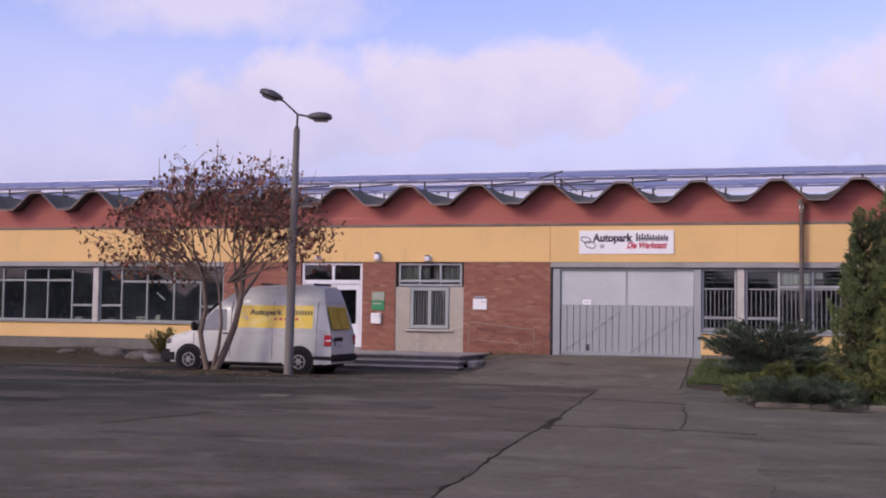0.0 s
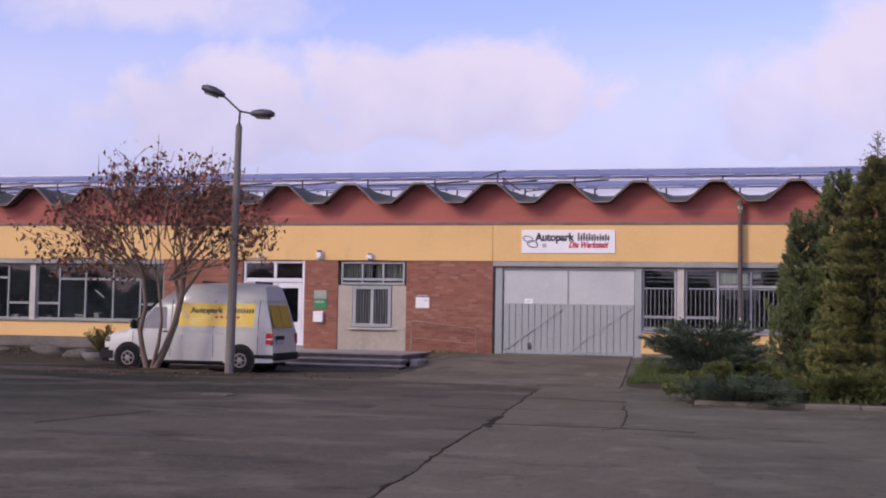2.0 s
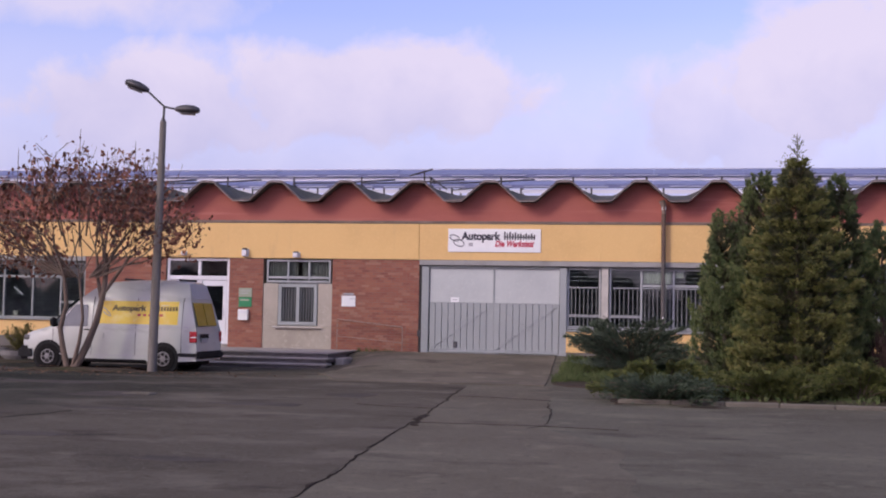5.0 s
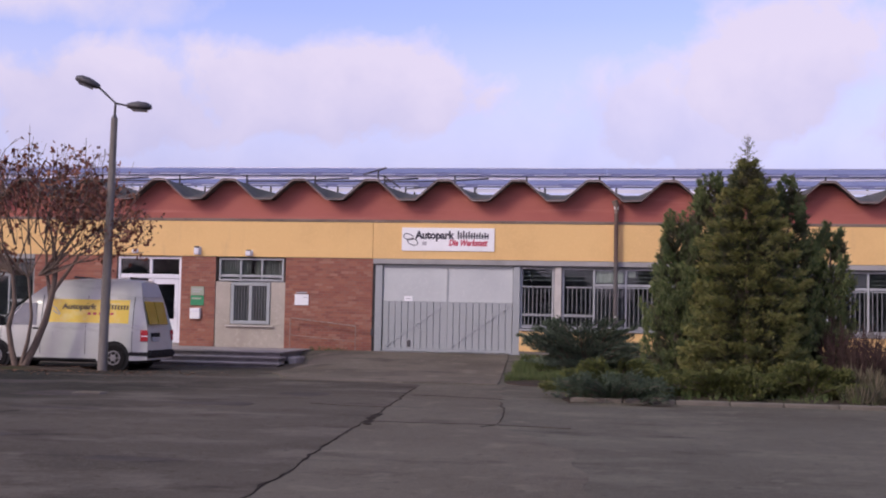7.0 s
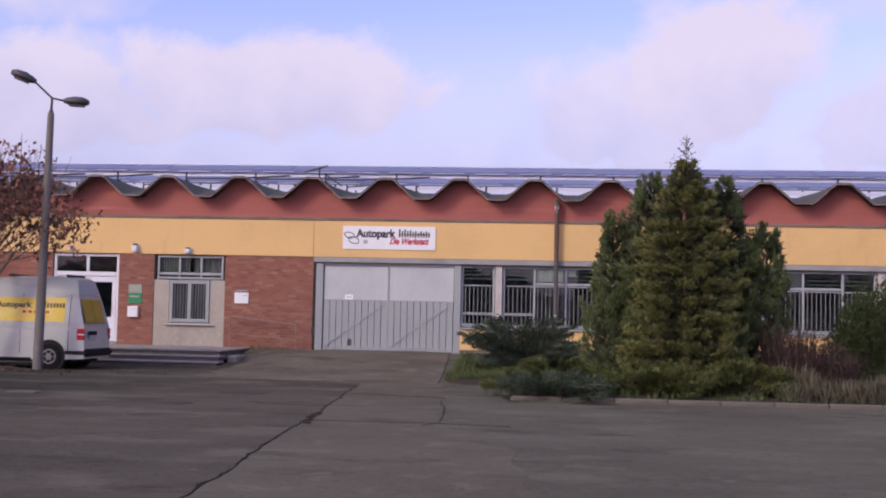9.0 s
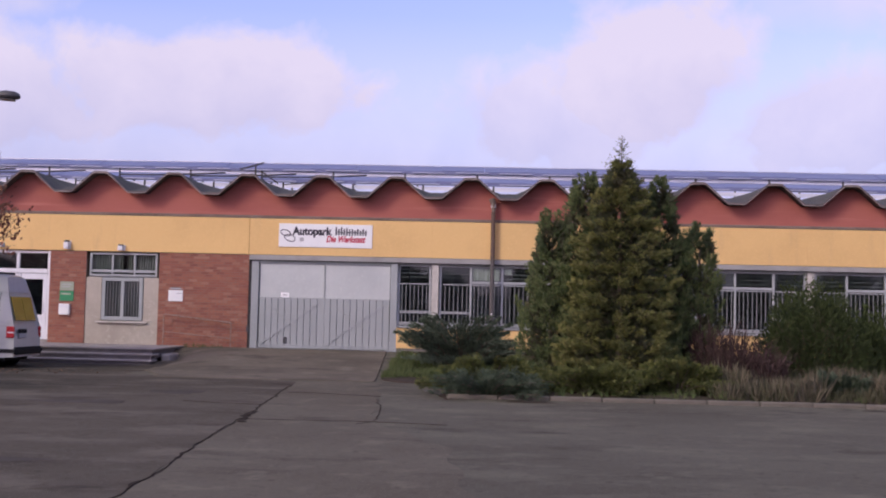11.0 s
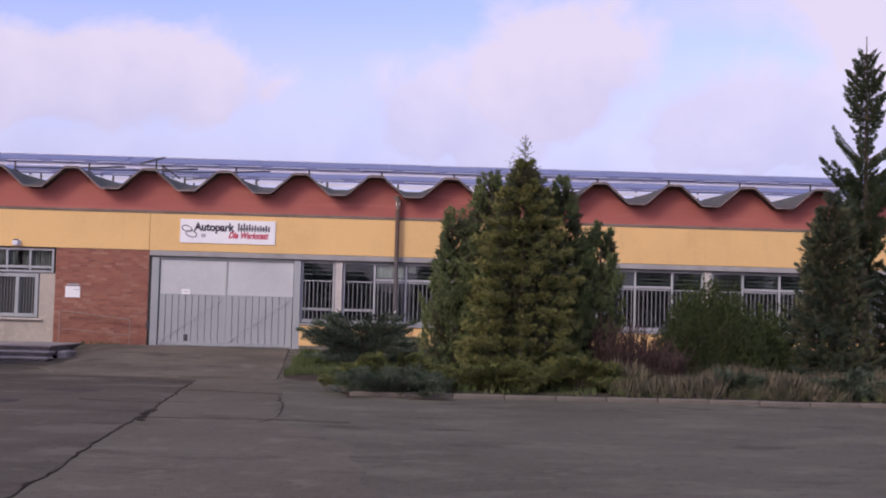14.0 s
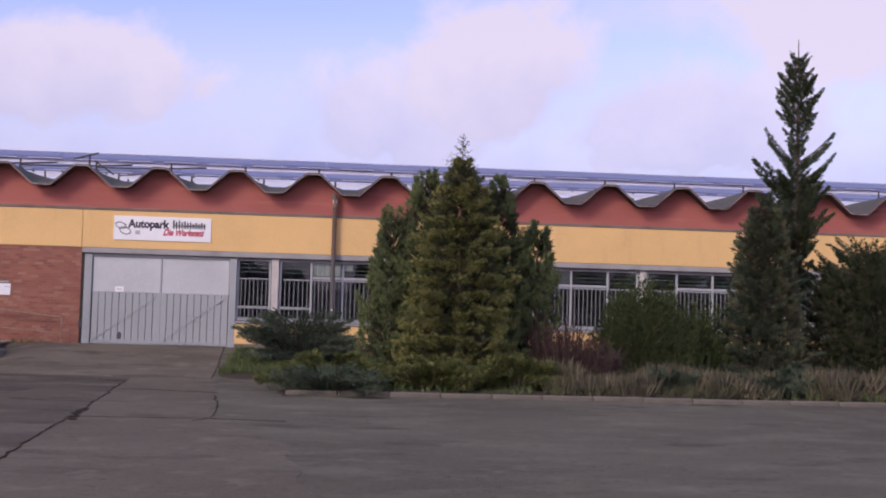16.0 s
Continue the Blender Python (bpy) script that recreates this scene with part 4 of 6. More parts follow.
# ---- the gate ----
def gate():
    top = thing("gate", "grey painted two-leaf workshop gate with pale upper sheet panels", "gate", kind="structure")
    for a, b in ((-7.74, -7.50), (-3.21, -2.985)):
        part("gate_post", box(a, b, WY + 0.0, WY + 0.14, 0.43, 3.275, 0.012), M["gate"], top)
    part("top_rail", box(-7.495, -3.215, WY + 0.03, WY + 0.12, 3.20, 3.275, 0.008), M["gate"], top)
    for x0, x1 in ((-7.48, -5.365), (-5.355, -3.225)):
        leaf = part("gate_leaf", box(x0, x1, WY + 0.08, WY + 0.12, 0.50, 2.07, 0.004), M["gate"], top)
        part("upper_sheet", box(x0, x1, WY + 0.07, WY + 0.11, 2.074, 3.195, 0.006), M["gate_top"], leaf, "pale smooth sheet panel")
        n = 10
        w = (x1 - x0) / n
        me = mesh_of("board", box(-w / 2 + 0.016, w / 2 - 0.016, 0, 0.028, 0.49, 2.10, 0.005))
        for i in range(n):
            part("board", me, M["gate_board"], leaf).location = (x0 + (i + 0.5) * w, WY + 0.05, 0)
        # diagonal brace broken by the boards, as short pieces between them
        for (ax, az), (bx, bz) in (((x0 + 0.08, 0.60), (x1 - 0.12, 1.99)), ((x0 + 0.30, 1.86), (x1 - 0.35, 0.80))):
            bm = bmesh.new()
            d = Vector((bx - ax, 0, bz - az))
            L = d.length
            rot = Matrix.Translation((ax, WY + 0.035, az)) @ Matrix.Rotation(-math.atan2(bz - az, bx - ax), 4, "Y")
            bmesh.ops.create_cube(bm, size=1.0, matrix=rot @ Matrix.Translation((L / 2, 0, 0)) @ Matrix.Diagonal((L, 0.025 if bz > az else 0.018, 0.055 if bz > az else 0.042, 1)))
            part("brace", bm, M["gate_board"], leaf)
    part("centre_strip", box(-5.385, -5.335, WY + 0.045, WY + 0.068, 0.50, 3.19, 0.006), M["gate_board"], top)
    part("bottom_rail", box(-7.48, -3.225, WY + 0.03, WY + 0.055, 0.47, 0.56, 0.006), M["gate"], top)
    part("gate_lock", box(-6.66, -6.54, WY + 0.015, WY + 0.045, 0.62, 0.82, 0.012), M["lamp_case"], top, "dark rusty hook plate")
    tagged(part("notice", box(-6.78, -6.50, WY + 0.055, WY + 0.066, 2.10, 2.27, 0.004), M["white_sign"]), "small white notice fixed to the gate", "notice")
    tagged(part("notice_line", box(-6.72, -6.56, WY + 0.05, WY + 0.0545, 2.17, 2.20), M["grey_ink"]), "grey line of unreadable print", "print")
    tagged(part("gap_strip", box(-7.83, -7.745, WY + 0.02, WY + 0.30, 0.40, 3.30), M["dark"]), "dark rusty gap beside the gate post", "trim", kind="structure")
    part("gate_hinge", box(-7.86, -7.76, WY - 0.03, WY + 0.015, 0.95, 1.18, 0.01), M["lamp_case"], top)


gate()


# ---- fittings on the front ----
def letter_bars(x0, x1, z0, heights, y, mat, parent, thick=0.004):
    """Plain upright strokes in place of a trade name, two to each letter."""
    n = len(heights)
    w = (x1 - x0) / n
    for i, h in enumerate(heights):
        for a, b, k in ((0.06, 0.34, 1.0), (0.56, 0.84, 0.8)):
            part("stroke", box(x0 + (i + a) * w, x0 + (i + b) * w, y - thick, y - 0.0005, z0, z0 + h * k), mat, parent)
    part("stroke", box(x0 + 0.02, x1 - 0.03, y - thick, y - 0.0005, z0 + 0.075, z0 + 0.105), mat, parent)


def text_part(words, height, at, mat, parent, shear=0.0, squeeze=1.0, width=0.0, lean=90.0):
    cu = bpy.data.curves.new("lettering", "FONT")
    cu.body, cu.size, cu.shear, cu.extrude, cu.offset = words, height, shear, 0.002, 0.045 * height
    tmp = bpy.data.objects.new("lettering", cu)
    scene.collection.objects.link(tmp)
    dg = bpy.context.evaluated_depsgraph_get()
    me = bpy.data.meshes.new_from_object(tmp.evaluated_get(dg))
    bpy.data.objects.remove(tmp)
    ob = part("lettering", me, mat, parent)
    if width:
        squeeze = width / max(v.co.x for v in me.vertices)
    ob.matrix_basis = pose(*at, lean, 0, 0) @ Matrix.Diagonal((squeeze, 1, 1, 1))
    return ob


def company_sign():
    top = thing("sign", "long white sign with black and red writing", "sign")
    y = WY - 0.036
    part("board", box(-6.88, -3.84, y - 0.024, y + 0.006, 3.745, 4.505, 0.006), M["white_sign"], top)
    y -= 0.025
    h = 0.21
    text_part("Autopark", 0.35, (-6.42, y - 0.001, 4.15), M["black_ink"], top, 0.0, width=1.28)
    letter_bars(-5.05, -4.0, 4.15, [0.26, 0.26, 0.24, h, h, h], y, M["black_ink"], top)
    text_part("Die Werkstatt", 0.27, (-5.34, y - 0.001, 3.93), M["red_ink"], top, 0.35, 0.78)
    # emblem as two plain overlapping rings
    for cx, cz, rx, rz in ((-6.66, 4.20, 0.16, 0.09), (-6.52, 4.04, 0.17, 0.10)):
        ring = [(cx + rx * math.cos(k * math.pi / 10) + 0.25 * rz * math.sin(k * math.pi / 10), y - 0.001, cz + rz * math.sin(k * math.pi / 10) - 0.3 * rx * math.cos(k * math.pi / 10)) for k in range(21)]
        part("emblem_stroke", tube(ring, 0.014, 6), M["black_ink"], top)
    part("small_print", box(-6.20, -6.06, y - 0.003, y - 0.0005, 3.93, 4.05), M["grey_ink"], top)


company_sign()


def plate(name, x0, x1, z0, z1, mat, label, y=None, rows=(), ink=None, category="sign"):
    y = WY - 0.012 if y is None else y
    top = thing(name, label, category)
    part("board", box(x0, x1, y - 0.012, y + 0.012, z0, z1, 0.004), mat, top)
    for a, b, c, d in rows:
        part("print_bar", box(x0 + (x1 - x0) * a, x0 + (x1 - x0) * b, y - 0.0155, y - 0.0125, z0 + (z1 - z0) * c, z0 + (z1 - z0) * d), M[ink], top)
    return top


plate("wall_plate", -14.02, -13.56, 2.17, 2.46, M["pale_plate"], "pale grey-green notice plate on the brick wall", rows=[(0.15, 0.85, 0.62, 0.72), (0.15, 0.7, 0.35, 0.45)], ink="grey_ink")
plate("wall_plate", -14.02, -13.56, 1.83, 2.16, M["green"], "green notice plate on the brick wall", rows=[(0.1, 0.8, 0.62, 0.78)], ink="pale_plate")
plate("wall_plate", -10.44, -9.97, 1.90, 2.26, M["white_sign"], "white notice board with a dark caption on the brick wall", rows=[(0.6, 0.95, 0.68, 0.74), (0.1, 0.9, 1.10, 1.22)], ink="grey_ink")
plate("caption_plate", -10.36, -10.05, 2.275, 2.35, M["lamp_case"], "small dark curved caption above a notice board")


def letter_box():
    top = thing("letter_box", "white metal letter box on the brick wall", "letter box")
    part("body", box(-14.01, -13.66, WY - 0.11, WY + 0.01, 1.38, 1.74, 0.012), M["white_sign"], top)
    part("flap", box(-13.98, -13.69, WY - 0.122, WY - 0.112, 1.62, 1.70, 0.003), M["white"], top)


letter_box()


def wall_lamp(x, z, w, h):
    top = thing("wall_light", "small white lamp box fixed under the yellow band", "wall lamp", group="wall lamps")
    part("back_plate", box(x - w * 0.7, x + w * 0.7, WY - 0.05, WY - 0.028, z - h * 0.55, z + h * 0.55, 0.004), M["white"], top)
    part("housing", box(x - w / 2, x + w / 2, WY - 0.20, WY - 0.052, z - h / 2, z + h * 0.35, 0.02, seg=2), M["white"], top)
    part("cap", box(x - w * 0.45, x + w * 0.45, WY - 0.18, WY - 0.055, z + h * 0.36, z + h * 0.62, 0.02), M["lamp_case"], top)


wall_lamp(-13.82, 3.66, 0.17, 0.24)
wall_lamp(-12.03, 3.60, 0.18, 0.17)
wall_lamp(-16.0, 3.62, 0.14, 0.12)


def downpipe(x):
    top = thing("downpipe", "brown downpipe with a pale bracket and a grey standpipe below", "downpipe")
    y = WY - 0.20
    part("pipe", tube([(x, y, 3.42), (x, y, 5.0)], 0.07, 12), M["pipe"], top)
    part("outlet", tube([(x, y, 5.0), (x, y, 5.24), (x - 0.06, WY - 0.24, 5.42)], [0.06, 0.085, 0.1], 12), M["strip"], top)
    part("standpipe", tube([(x + 0.01, y, 0.32), (x + 0.005, y, 2.55), (x, y, 3.42)], [0.075, 0.072, 0.06], 12), M["pipe_low"], top)
    part("bracket", box(x - 0.065, x + 0.065, y - 0.065, WY - 0.02, 5.12, 5.3, 0.015), M["white_sign"], top, "pale painted bracket")
    part("bracket", box(x - 0.07, x + 0.07, y - 0.07, WY - 0.01, 3.40, 3.46, 0.008), M["pipe_low"], top)
    part("badge", tube([(x + 0.01, y - 0.078, 1.71), (x + 0.01, y - 0.086, 1.71)], 0.035, 10), M["white_sign"], top)


downpipe(0.06)


# ---- steps and rail ----
def steps():
    top = thing("steps", "broad worn concrete entrance steps with shadowed risers", "steps", kind="structure")
    # landing and treads, each slab resting on a set-back riser
    lev = [(0.15, 34.78), (0.31, 35.17), (0.47, 35.56)]
    for i, (z, y0) in enumerate(lev):
        y1 = lev[i + 1][1] + 0.25 if i < 2 else WY - 0.01
        x1 = -9.70 - 0.06 * i
        part("tread", box(-17.4 + 0.1 * i, x1, y0, y1, z - 0.055, z, 0.012), M["step"], top)
        part("riser", box(-17.3 + 0.1 * i, x1 - 0.08, y0 + 0.07, y1 - 0.002 * i, z - 0.30, z - 0.057), M["riser"], top)
    part("cheek", box(-9.80, -9.52, 36.1, 37.2, 0.0, 0.30, 0.04), M["step"], top, "crumbling concrete end block")


steps()


def handrail():
    top = thing("handrail", "thin rusty tubular handrail sloping along the brick wall", "handrail")
    y = WY - 0.25
    part("rail", tube([(-10.51, y, 1.48), (-8.31, y, 1.25)], 0.022, 8), M["rail"], top)
    part("middle_rail", tube([(-10.5, y, 0.92), (-8.31, y, 0.74)], 0.014, 8), M["rail"], top)
    for x, z in ((-10.51, 1.48), (-8.31, 1.25)):
        part("post", tube([(x, y, 0.25), (x, y, z)], 0.02, 8), M["rail"], top)


handrail()


# ---- street lamp ----
def street_lamp():
    bx, by = -13.28, 30.5
    top = thing("street_lamp", "leaning grey concrete street lamp with two lamp heads", "street lamp")
    tip = Vector((-13.18, by, 6.70))
    part("pole", tube([(bx, by, -0.2), (bx + 0.03, by, 2.0), tip], [0.125, 0.12, 0.085], 16), M["concrete"], top)
    part("collar", tube([tip - Vector((0, 0, 0.05)), tip + Vector((0, 0, 0.08))], [0.075, 0.05], 12), M["lamp_case"], top)
    j = Vector((-13.165, by, 7.10))
    part("stem", tube([tip, j], 0.032, 10), M["steel"], top)
    for end, tilt, long in (((-13.62, by - 0.12, 7.53), 1, 0.62), ((-12.82, by + 0.06, 7.035), 0, 0.62)):
        e = Vector(end)
        part("arm", tube([j, e], 0.026, 8), M["steel"], top)
        d = (e - j).normalized()
        if not tilt:
            d = Vector((1, 0.1, -0.05)).normalized()
        else:
            d = Vector((-0.9, -0.25, 0.34)).normalized()
        m = Matrix.Translation(e) @ d.to_track_quat("X", "Z").to_matrix().to_4x4()
        bm = bmesh.new()
        rings = []
        for u, w, hu, hd in ((-0.05, 0.05, 0.06, 0.05), (0.05, 0.13, 0.10, 0.08), (0.26, 0.19, 0.14, 0.10), (0.48, 0.17, 0.125, 0.095), (0.60, 0.10, 0.07, 0.06)):
            ring = [(u, w * c, (hu if s > 0 else hd) * s) for c, s in ((math.cos(a), math.sin(a)) for a in [2 * math.pi * k / 14 for k in range(14)])]
            rings.append([bm.verts.new(m @ Vector(p)) for p in ring])
        for a, b in zip(rings, rings[1:]):
            for k in range(14):
                bm.faces.new((a[k], a[(k + 1) % 14], b[(k + 1) % 14], b[k]))
        bm.faces.new(rings[0]), bm.faces.new(rings[-1])
        head = smooth(part("lamp_head", bm, M["lamp_case"], top))
        bm = box(0.10, 0.50, -0.12, 0.12, -0.125, -0.085, 0.02)
        bmesh.ops.transform(bm, matrix=m, verts=bm.verts)
        part("lens", bm, M["lens"], head, "cloudy lamp glass")


street_lamp()


# ---- the van ----
def van():
    """White high-roof van, front towards -x; u runs from its nose to its tail."""
    X0, Y0 = -17.52, 31.2        # nose; near side
    W = 0.95
    top = thing("van", "white high-roof delivery van with yellow side lettering, parked by the steps", "van", at=(X0, Y0 + W, 0.0))
    top.location.z = ground_z(-15, 32.0) - 0.01
    # stations: u, bottom, waist height, roof height, half width low, half width waist, half width roof
    st = [(0.00, 0.42, 0.62, 0.80, 0.62, 0.66, 0.60), (0.06, 0.30, 0.75, 0.93, 0.78, 0.80, 0.70), (0.30, 0.26, 0.88, 1.04, 0.90, 0.90, 0.78), (0.80, 0.26, 1.02, 1.17, 0.94, 0.94, 0.80),
          (1.00, 0.26, 1.06, 1.32, 0.95, 0.95, 0.78), (1.45, 0.26, 1.08, 1.78, 0.95, 0.95, 0.74), (1.72, 0.26, 1.09, 2.02, 0.95, 0.95, 0.72), (2.05, 0.26, 1.10, 2.26, 0.95, 0.95, 0.70),
          (2.45, 0.26, 1.10, 2.42, 0.95, 0.95, 0.68), (3.2, 0.26, 1.10, 2.48, 0.95, 0.95, 0.68), (4.3, 0.26, 1.10, 2.49, 0.95, 0.95, 0.68), (4.72, 0.28, 1.10, 2.46, 0.95, 0.95, 0.68)]
    bm = bmesh.new()
    rings = []

    def ring(u_at, zb, zw, zr, wl, ww, wr):
        pts = [(-wl, zb), (-wl - 0.0, zb + (zw - zb) * 0.5), (-ww, zw), (-ww + (ww - wr) * 0.35, zw + (zr - zw) * 0.5), (-wr - (ww - wr) * 0.12, zw + (zr - zw) * 0.82), (-wr * 0.90, zr - (zr - zw) * 0.035), (-wr * 0.55, zr)]
        pts = pts + [(-y, z) for y, z in pts[::-1]]
        return [bm.verts.new((u_at(z), y, z)) for y, z in pts]

    for u, *q in st:
        rings.append(ring(lambda z, u=u: u, *q))
    # tail leans forward above the waist
    rings.append(ring(lambda z: 5.18 - max(0, z - 1.05) * 0.27, 0.30, 1.10, 2.42, 0.92, 0.93, 0.66))
    for a, b in zip(rings, rings[1:]):
        k = len(a)
        for i in range(k - 1):
            bm.faces.new((a[i], a[i + 1], b[i + 1], b[i]))
        bm.faces.new((a[k - 1], a[0], b[0], b[k - 1]))
    bm.faces.new(rings[0]), bm.faces.new(rings[-1][::-1])
    body = smooth(part("body", bm, M["van"], top))
    body.data.set_sharp_from_angle(angle=radians(32))

    def side_y(u, z, out=0.006):
        """Half width of the side at a height behind the doors."""
        zw, zr, ww, wr = 1.10, 2.48, 0.95, 0.68
        if z <= zw:
            return 0.95 + out
        k = (z - zw) / (zr - zw)
        if k < 0.5:
            return ww - (ww - wr) * 0.35 * (k / 0.5) + out
        return ww - (ww - wr) * 0.35 - ((ww - wr) * 0.53) * ((k - 0.5) / 0.32) + out

    def skin(name, outline, mat, label="", sides=(-1,), out=0.006, parent=None):
        """A thin panel that lies on the side; outline of (u, z)."""
        for s in sides:
            b2 = bmesh.new()
            zs = sorted({z for _, z in outline})
            lo, hi = zs[0], zs[-1]
            n = 8
            prev = None
            for i in range(n + 1):
                z = lo + (hi - lo) * i / n
                cut = []
                for (u0, z0), (u1, z1) in zip(outline, outline[1:] + outline[:1]):
                    if z0 != z1 and min(z0, z1) - 1e-6 <= z <= max(z0, z1) + 1e-6:
                        cut.append(u0 + (u1 - u0) * (z - z0) / (z1 - z0))
                ua, ub = min(cut), max(cut)
                row = [b2.verts.new((ua + (ub - ua) * j / 6, s * side_y(0, z, out), z)) for j in range(7)]
                if prev:
                    for j in range(6):
                        b2.faces.new((prev[j], prev[j + 1], row[j + 1], row[j]))
                prev = row
            r = bmesh.ops.extrude_face_region(b2, geom=list(b2.faces))
            bmesh.ops.translate(b2, verts=[v for v in r["geom"] if isinstance(v, bmesh.types.BMVert)], vec=(0, -s * 0.012, 0))
            return part(name, b2, mat, parent or body, label)

    # side glass of the cab, yellow lettering field, seams
    skin("side_window", [(1.12, 1.18), (2.02, 1.18), (1.98, 1.78), (1.62, 1.78)], M["auto_glass"], "dark cab side window")
    skin("quarter_window", [(0.93, 1.17), (1.08, 1.17), (1.52, 1.70), (1.46, 1.70)], M["auto_glass"], "small dark quarter window")
    skin("lettering_field", [(2.36, 1.27), (4.62, 1.27), (4.62, 1.90), (2.36, 1.90)], M["decal"], "yellow side lettering field", out=0.004)
    for u in (1.0, 2.14, 3.42, 4.74):
        skin("door_seam", [(u, 0.40), (u + 0.014, 0.40), (u + 0.014, 2.0 if u > 1.5 else 1.1), (u, 2.0 if u > 1.5 else 1.1)], M["dark"], "thin dark door seam", out=0.003)
    skin("trim_line", [(2.2, 1.195), (4.95, 1.195), (4.95, 1.22), (2.2, 1.22)], M["grey_ink"], "sliding door rail", out=0.008)
    skin("rub_strip", [(1.02, 0.40), (4.0, 0.40), (4.0, 0.425), (1.02, 0.425)], M["grey_ink"], out=0.006)
    skin("sill_trim", [(1.35, 0.26), (3.75, 0.26), (3.75, 0.31), (1.35, 0.31)], M["plastic"], "black sill", out=0.004)
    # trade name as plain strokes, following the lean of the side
    text_part("Autopark", 0.20, (2.72, -side_y(0, 1.64, 0.010), 1.64), M["brown_ink"], body, 0.0, width=0.98, lean=82.2)
    for k, (u0, hgt) in enumerate([(3.86 + 0.085 * i, 0.16 if i in (0, 2) else 0.115) for i in range(9)]):
        skin("stroke", [(u0, 1.64), (u0 + 0.05, 1.64), (u0 + 0.05, 1.64 + hgt), (u0, 1.64 + hgt)], M["brown_ink"], out=0.012)
    for i in range(5):
        skin("stroke", [(3.45 + 0.16 * i, 1.49), (3.54 + 0.16 * i, 1.49), (3.54 + 0.16 * i, 1.55), (3.45 + 0.16 * i, 1.55)], M["red_ink"], out=0.012)
    for pts in ([(2.42, 1.72), (2.52, 1.66), (2.66, 1.52)], [(2.45, 1.60), (2.55, 1.52), (2.68, 1.48)]):
        part("emblem_stroke", tube([(u, -side_y(0, z, 0.008), z) for u, z in pts], 0.014, 6), M["grey_ink"], body)
    # windscreen and tail glass
    b2 = bmesh.new()
    ws = [(0.90, -0.76, 1.24), (0.90, 0.76, 1.24), (1.60, 0.68, 1.93), (1.60, -0.68, 1.93)]
    vs = [b2.verts.new(Vector(p) + Vector((-0.028, 0, 0.026))) for p in ws]
    b2.faces.new(vs)
    bmesh.ops.solidify(b2, geom=list(b2.faces), thickness=0.02)
    part("windscreen", b2, M["auto_glass"], body, "dark raked windscreen")

    def tail(name, y0, y1, z0, z1, mat, label="", out=0.012, thick=0.02, parent=None):
        def tx(z):
            return 5.18 - max(0, z - 1.05) * 0.27 + out
        b3 = bmesh.new()
        v = [b3.verts.new((tx(z) - t, y, z)) for t in (thick, 0) for y, z in ((y0, z0), (y1, z0), (y1, z1), (y0, z1))]
        for f in ((0, 1, 2, 3), (4, 5, 6, 7), (0, 1, 5, 4), (1, 2, 6, 5), (2, 3, 7, 6), (3, 0, 4, 7)):
            b3.faces.new([v[i] for i in f])
        bmesh.ops.bevel(b3, geom=list(b3.edges), offset=0.006, segments=1, affect="EDGES")
        return part(name, b3, mat, parent or body, label)

    tail("rear_window", -0.70, -0.02, 1.25, 1.88, M["decal_dark"], "rear window covered with yellow film")
    tail("rear_window", 0.02, 0.70, 1.25, 1.88, M["decal_dark"], "rear window covered with yellow film")
    tail("door_seam", -0.008, 0.008, 0.45, 2.3, M["dark"], out=0.004)
    tail("plate_recess", -0.66, -0.06, 0.92, 1.03, M["plastic"], "dark number plate recess")
    tail("number_plate", -0.60, -0.12, 0.80, 0.91, M["grey_ink"], "number plate with plain bars", out=0.018)
    tail("upper_panel", -0.62, 0.62, 1.98, 2.38, M["grey_ink"], "grey upper tail panel", out=0.004)
    for s in (-1, 1):
        lampm = box(4.98, 5.185, s * 0.93 - 0.035 if s > 0 else -0.965, 0.965 if s > 0 else -0.895, 0.80, 1.10, 0.015)
        t = part("tail_lamp", lampm, M["red_lamp"], body, "red tail lamp")
        part("reverse_lens", box(5.02, 5.19, s * 0.94 - 0.03, s * 0.94 + 0.03, 0.93, 0.955, 0.004), M["white_sign"], t)
        part("head_lamp", box(0.10, 0.36, s * 0.80 - 0.09, s * 0.80 + 0.09, 0.78, 0.92, 0.03), M["lens"], body, "clear head lamp")
    # bumpers, mirrors, handles
    part("rear_bumper", box(4.62, 5.27, -0.955, 0.955, 0.36, 0.56, 0.05, seg=2), M["plastic"], top, "black rear bumper")
    part("front_bumper", box(-0.06, 0.46, -0.945, 0.945, 0.24, 0.62, 0.08, seg=2), M["plastic"], top, "black front bumper")
    for s in (-1, 1):
        m = part("wing_mirror", box(1.02, 1.16, s * 1.10 - 0.10, s * 1.10 + 0.10, 1.16, 1.42, 0.04, seg=2), M["plastic"], top, "black wing mirror")
        part("mirror_arm", box(1.06, 1.12, min(s * 0.90, s * 1.01), max(s * 0.90, s * 1.01), 1.17, 1.23, 0.01), M["plastic"], m)
    part("door_handle", box(1.92, 2.08, -0.975, -0.945, 1.08, 1.12, 0.01), M["plastic"], top)
    part("fuel_flap", box(2.35, 2.50, -0.962, -0.949, 0.86, 1.02, 0.004), M["van"], top)
    for u, z in ((2.9, 2.52), (4.5, 2.52)):
        part("roof_bar", box(u, u + 0.04, -0.62, 0.62, z - 0.05, z + 0.01, 0.01), M["steel"], top)
    part("underbody", box(0.5, 4.9, -0.80, 0.80, 0.20, 0.27), M["plastic"], top)

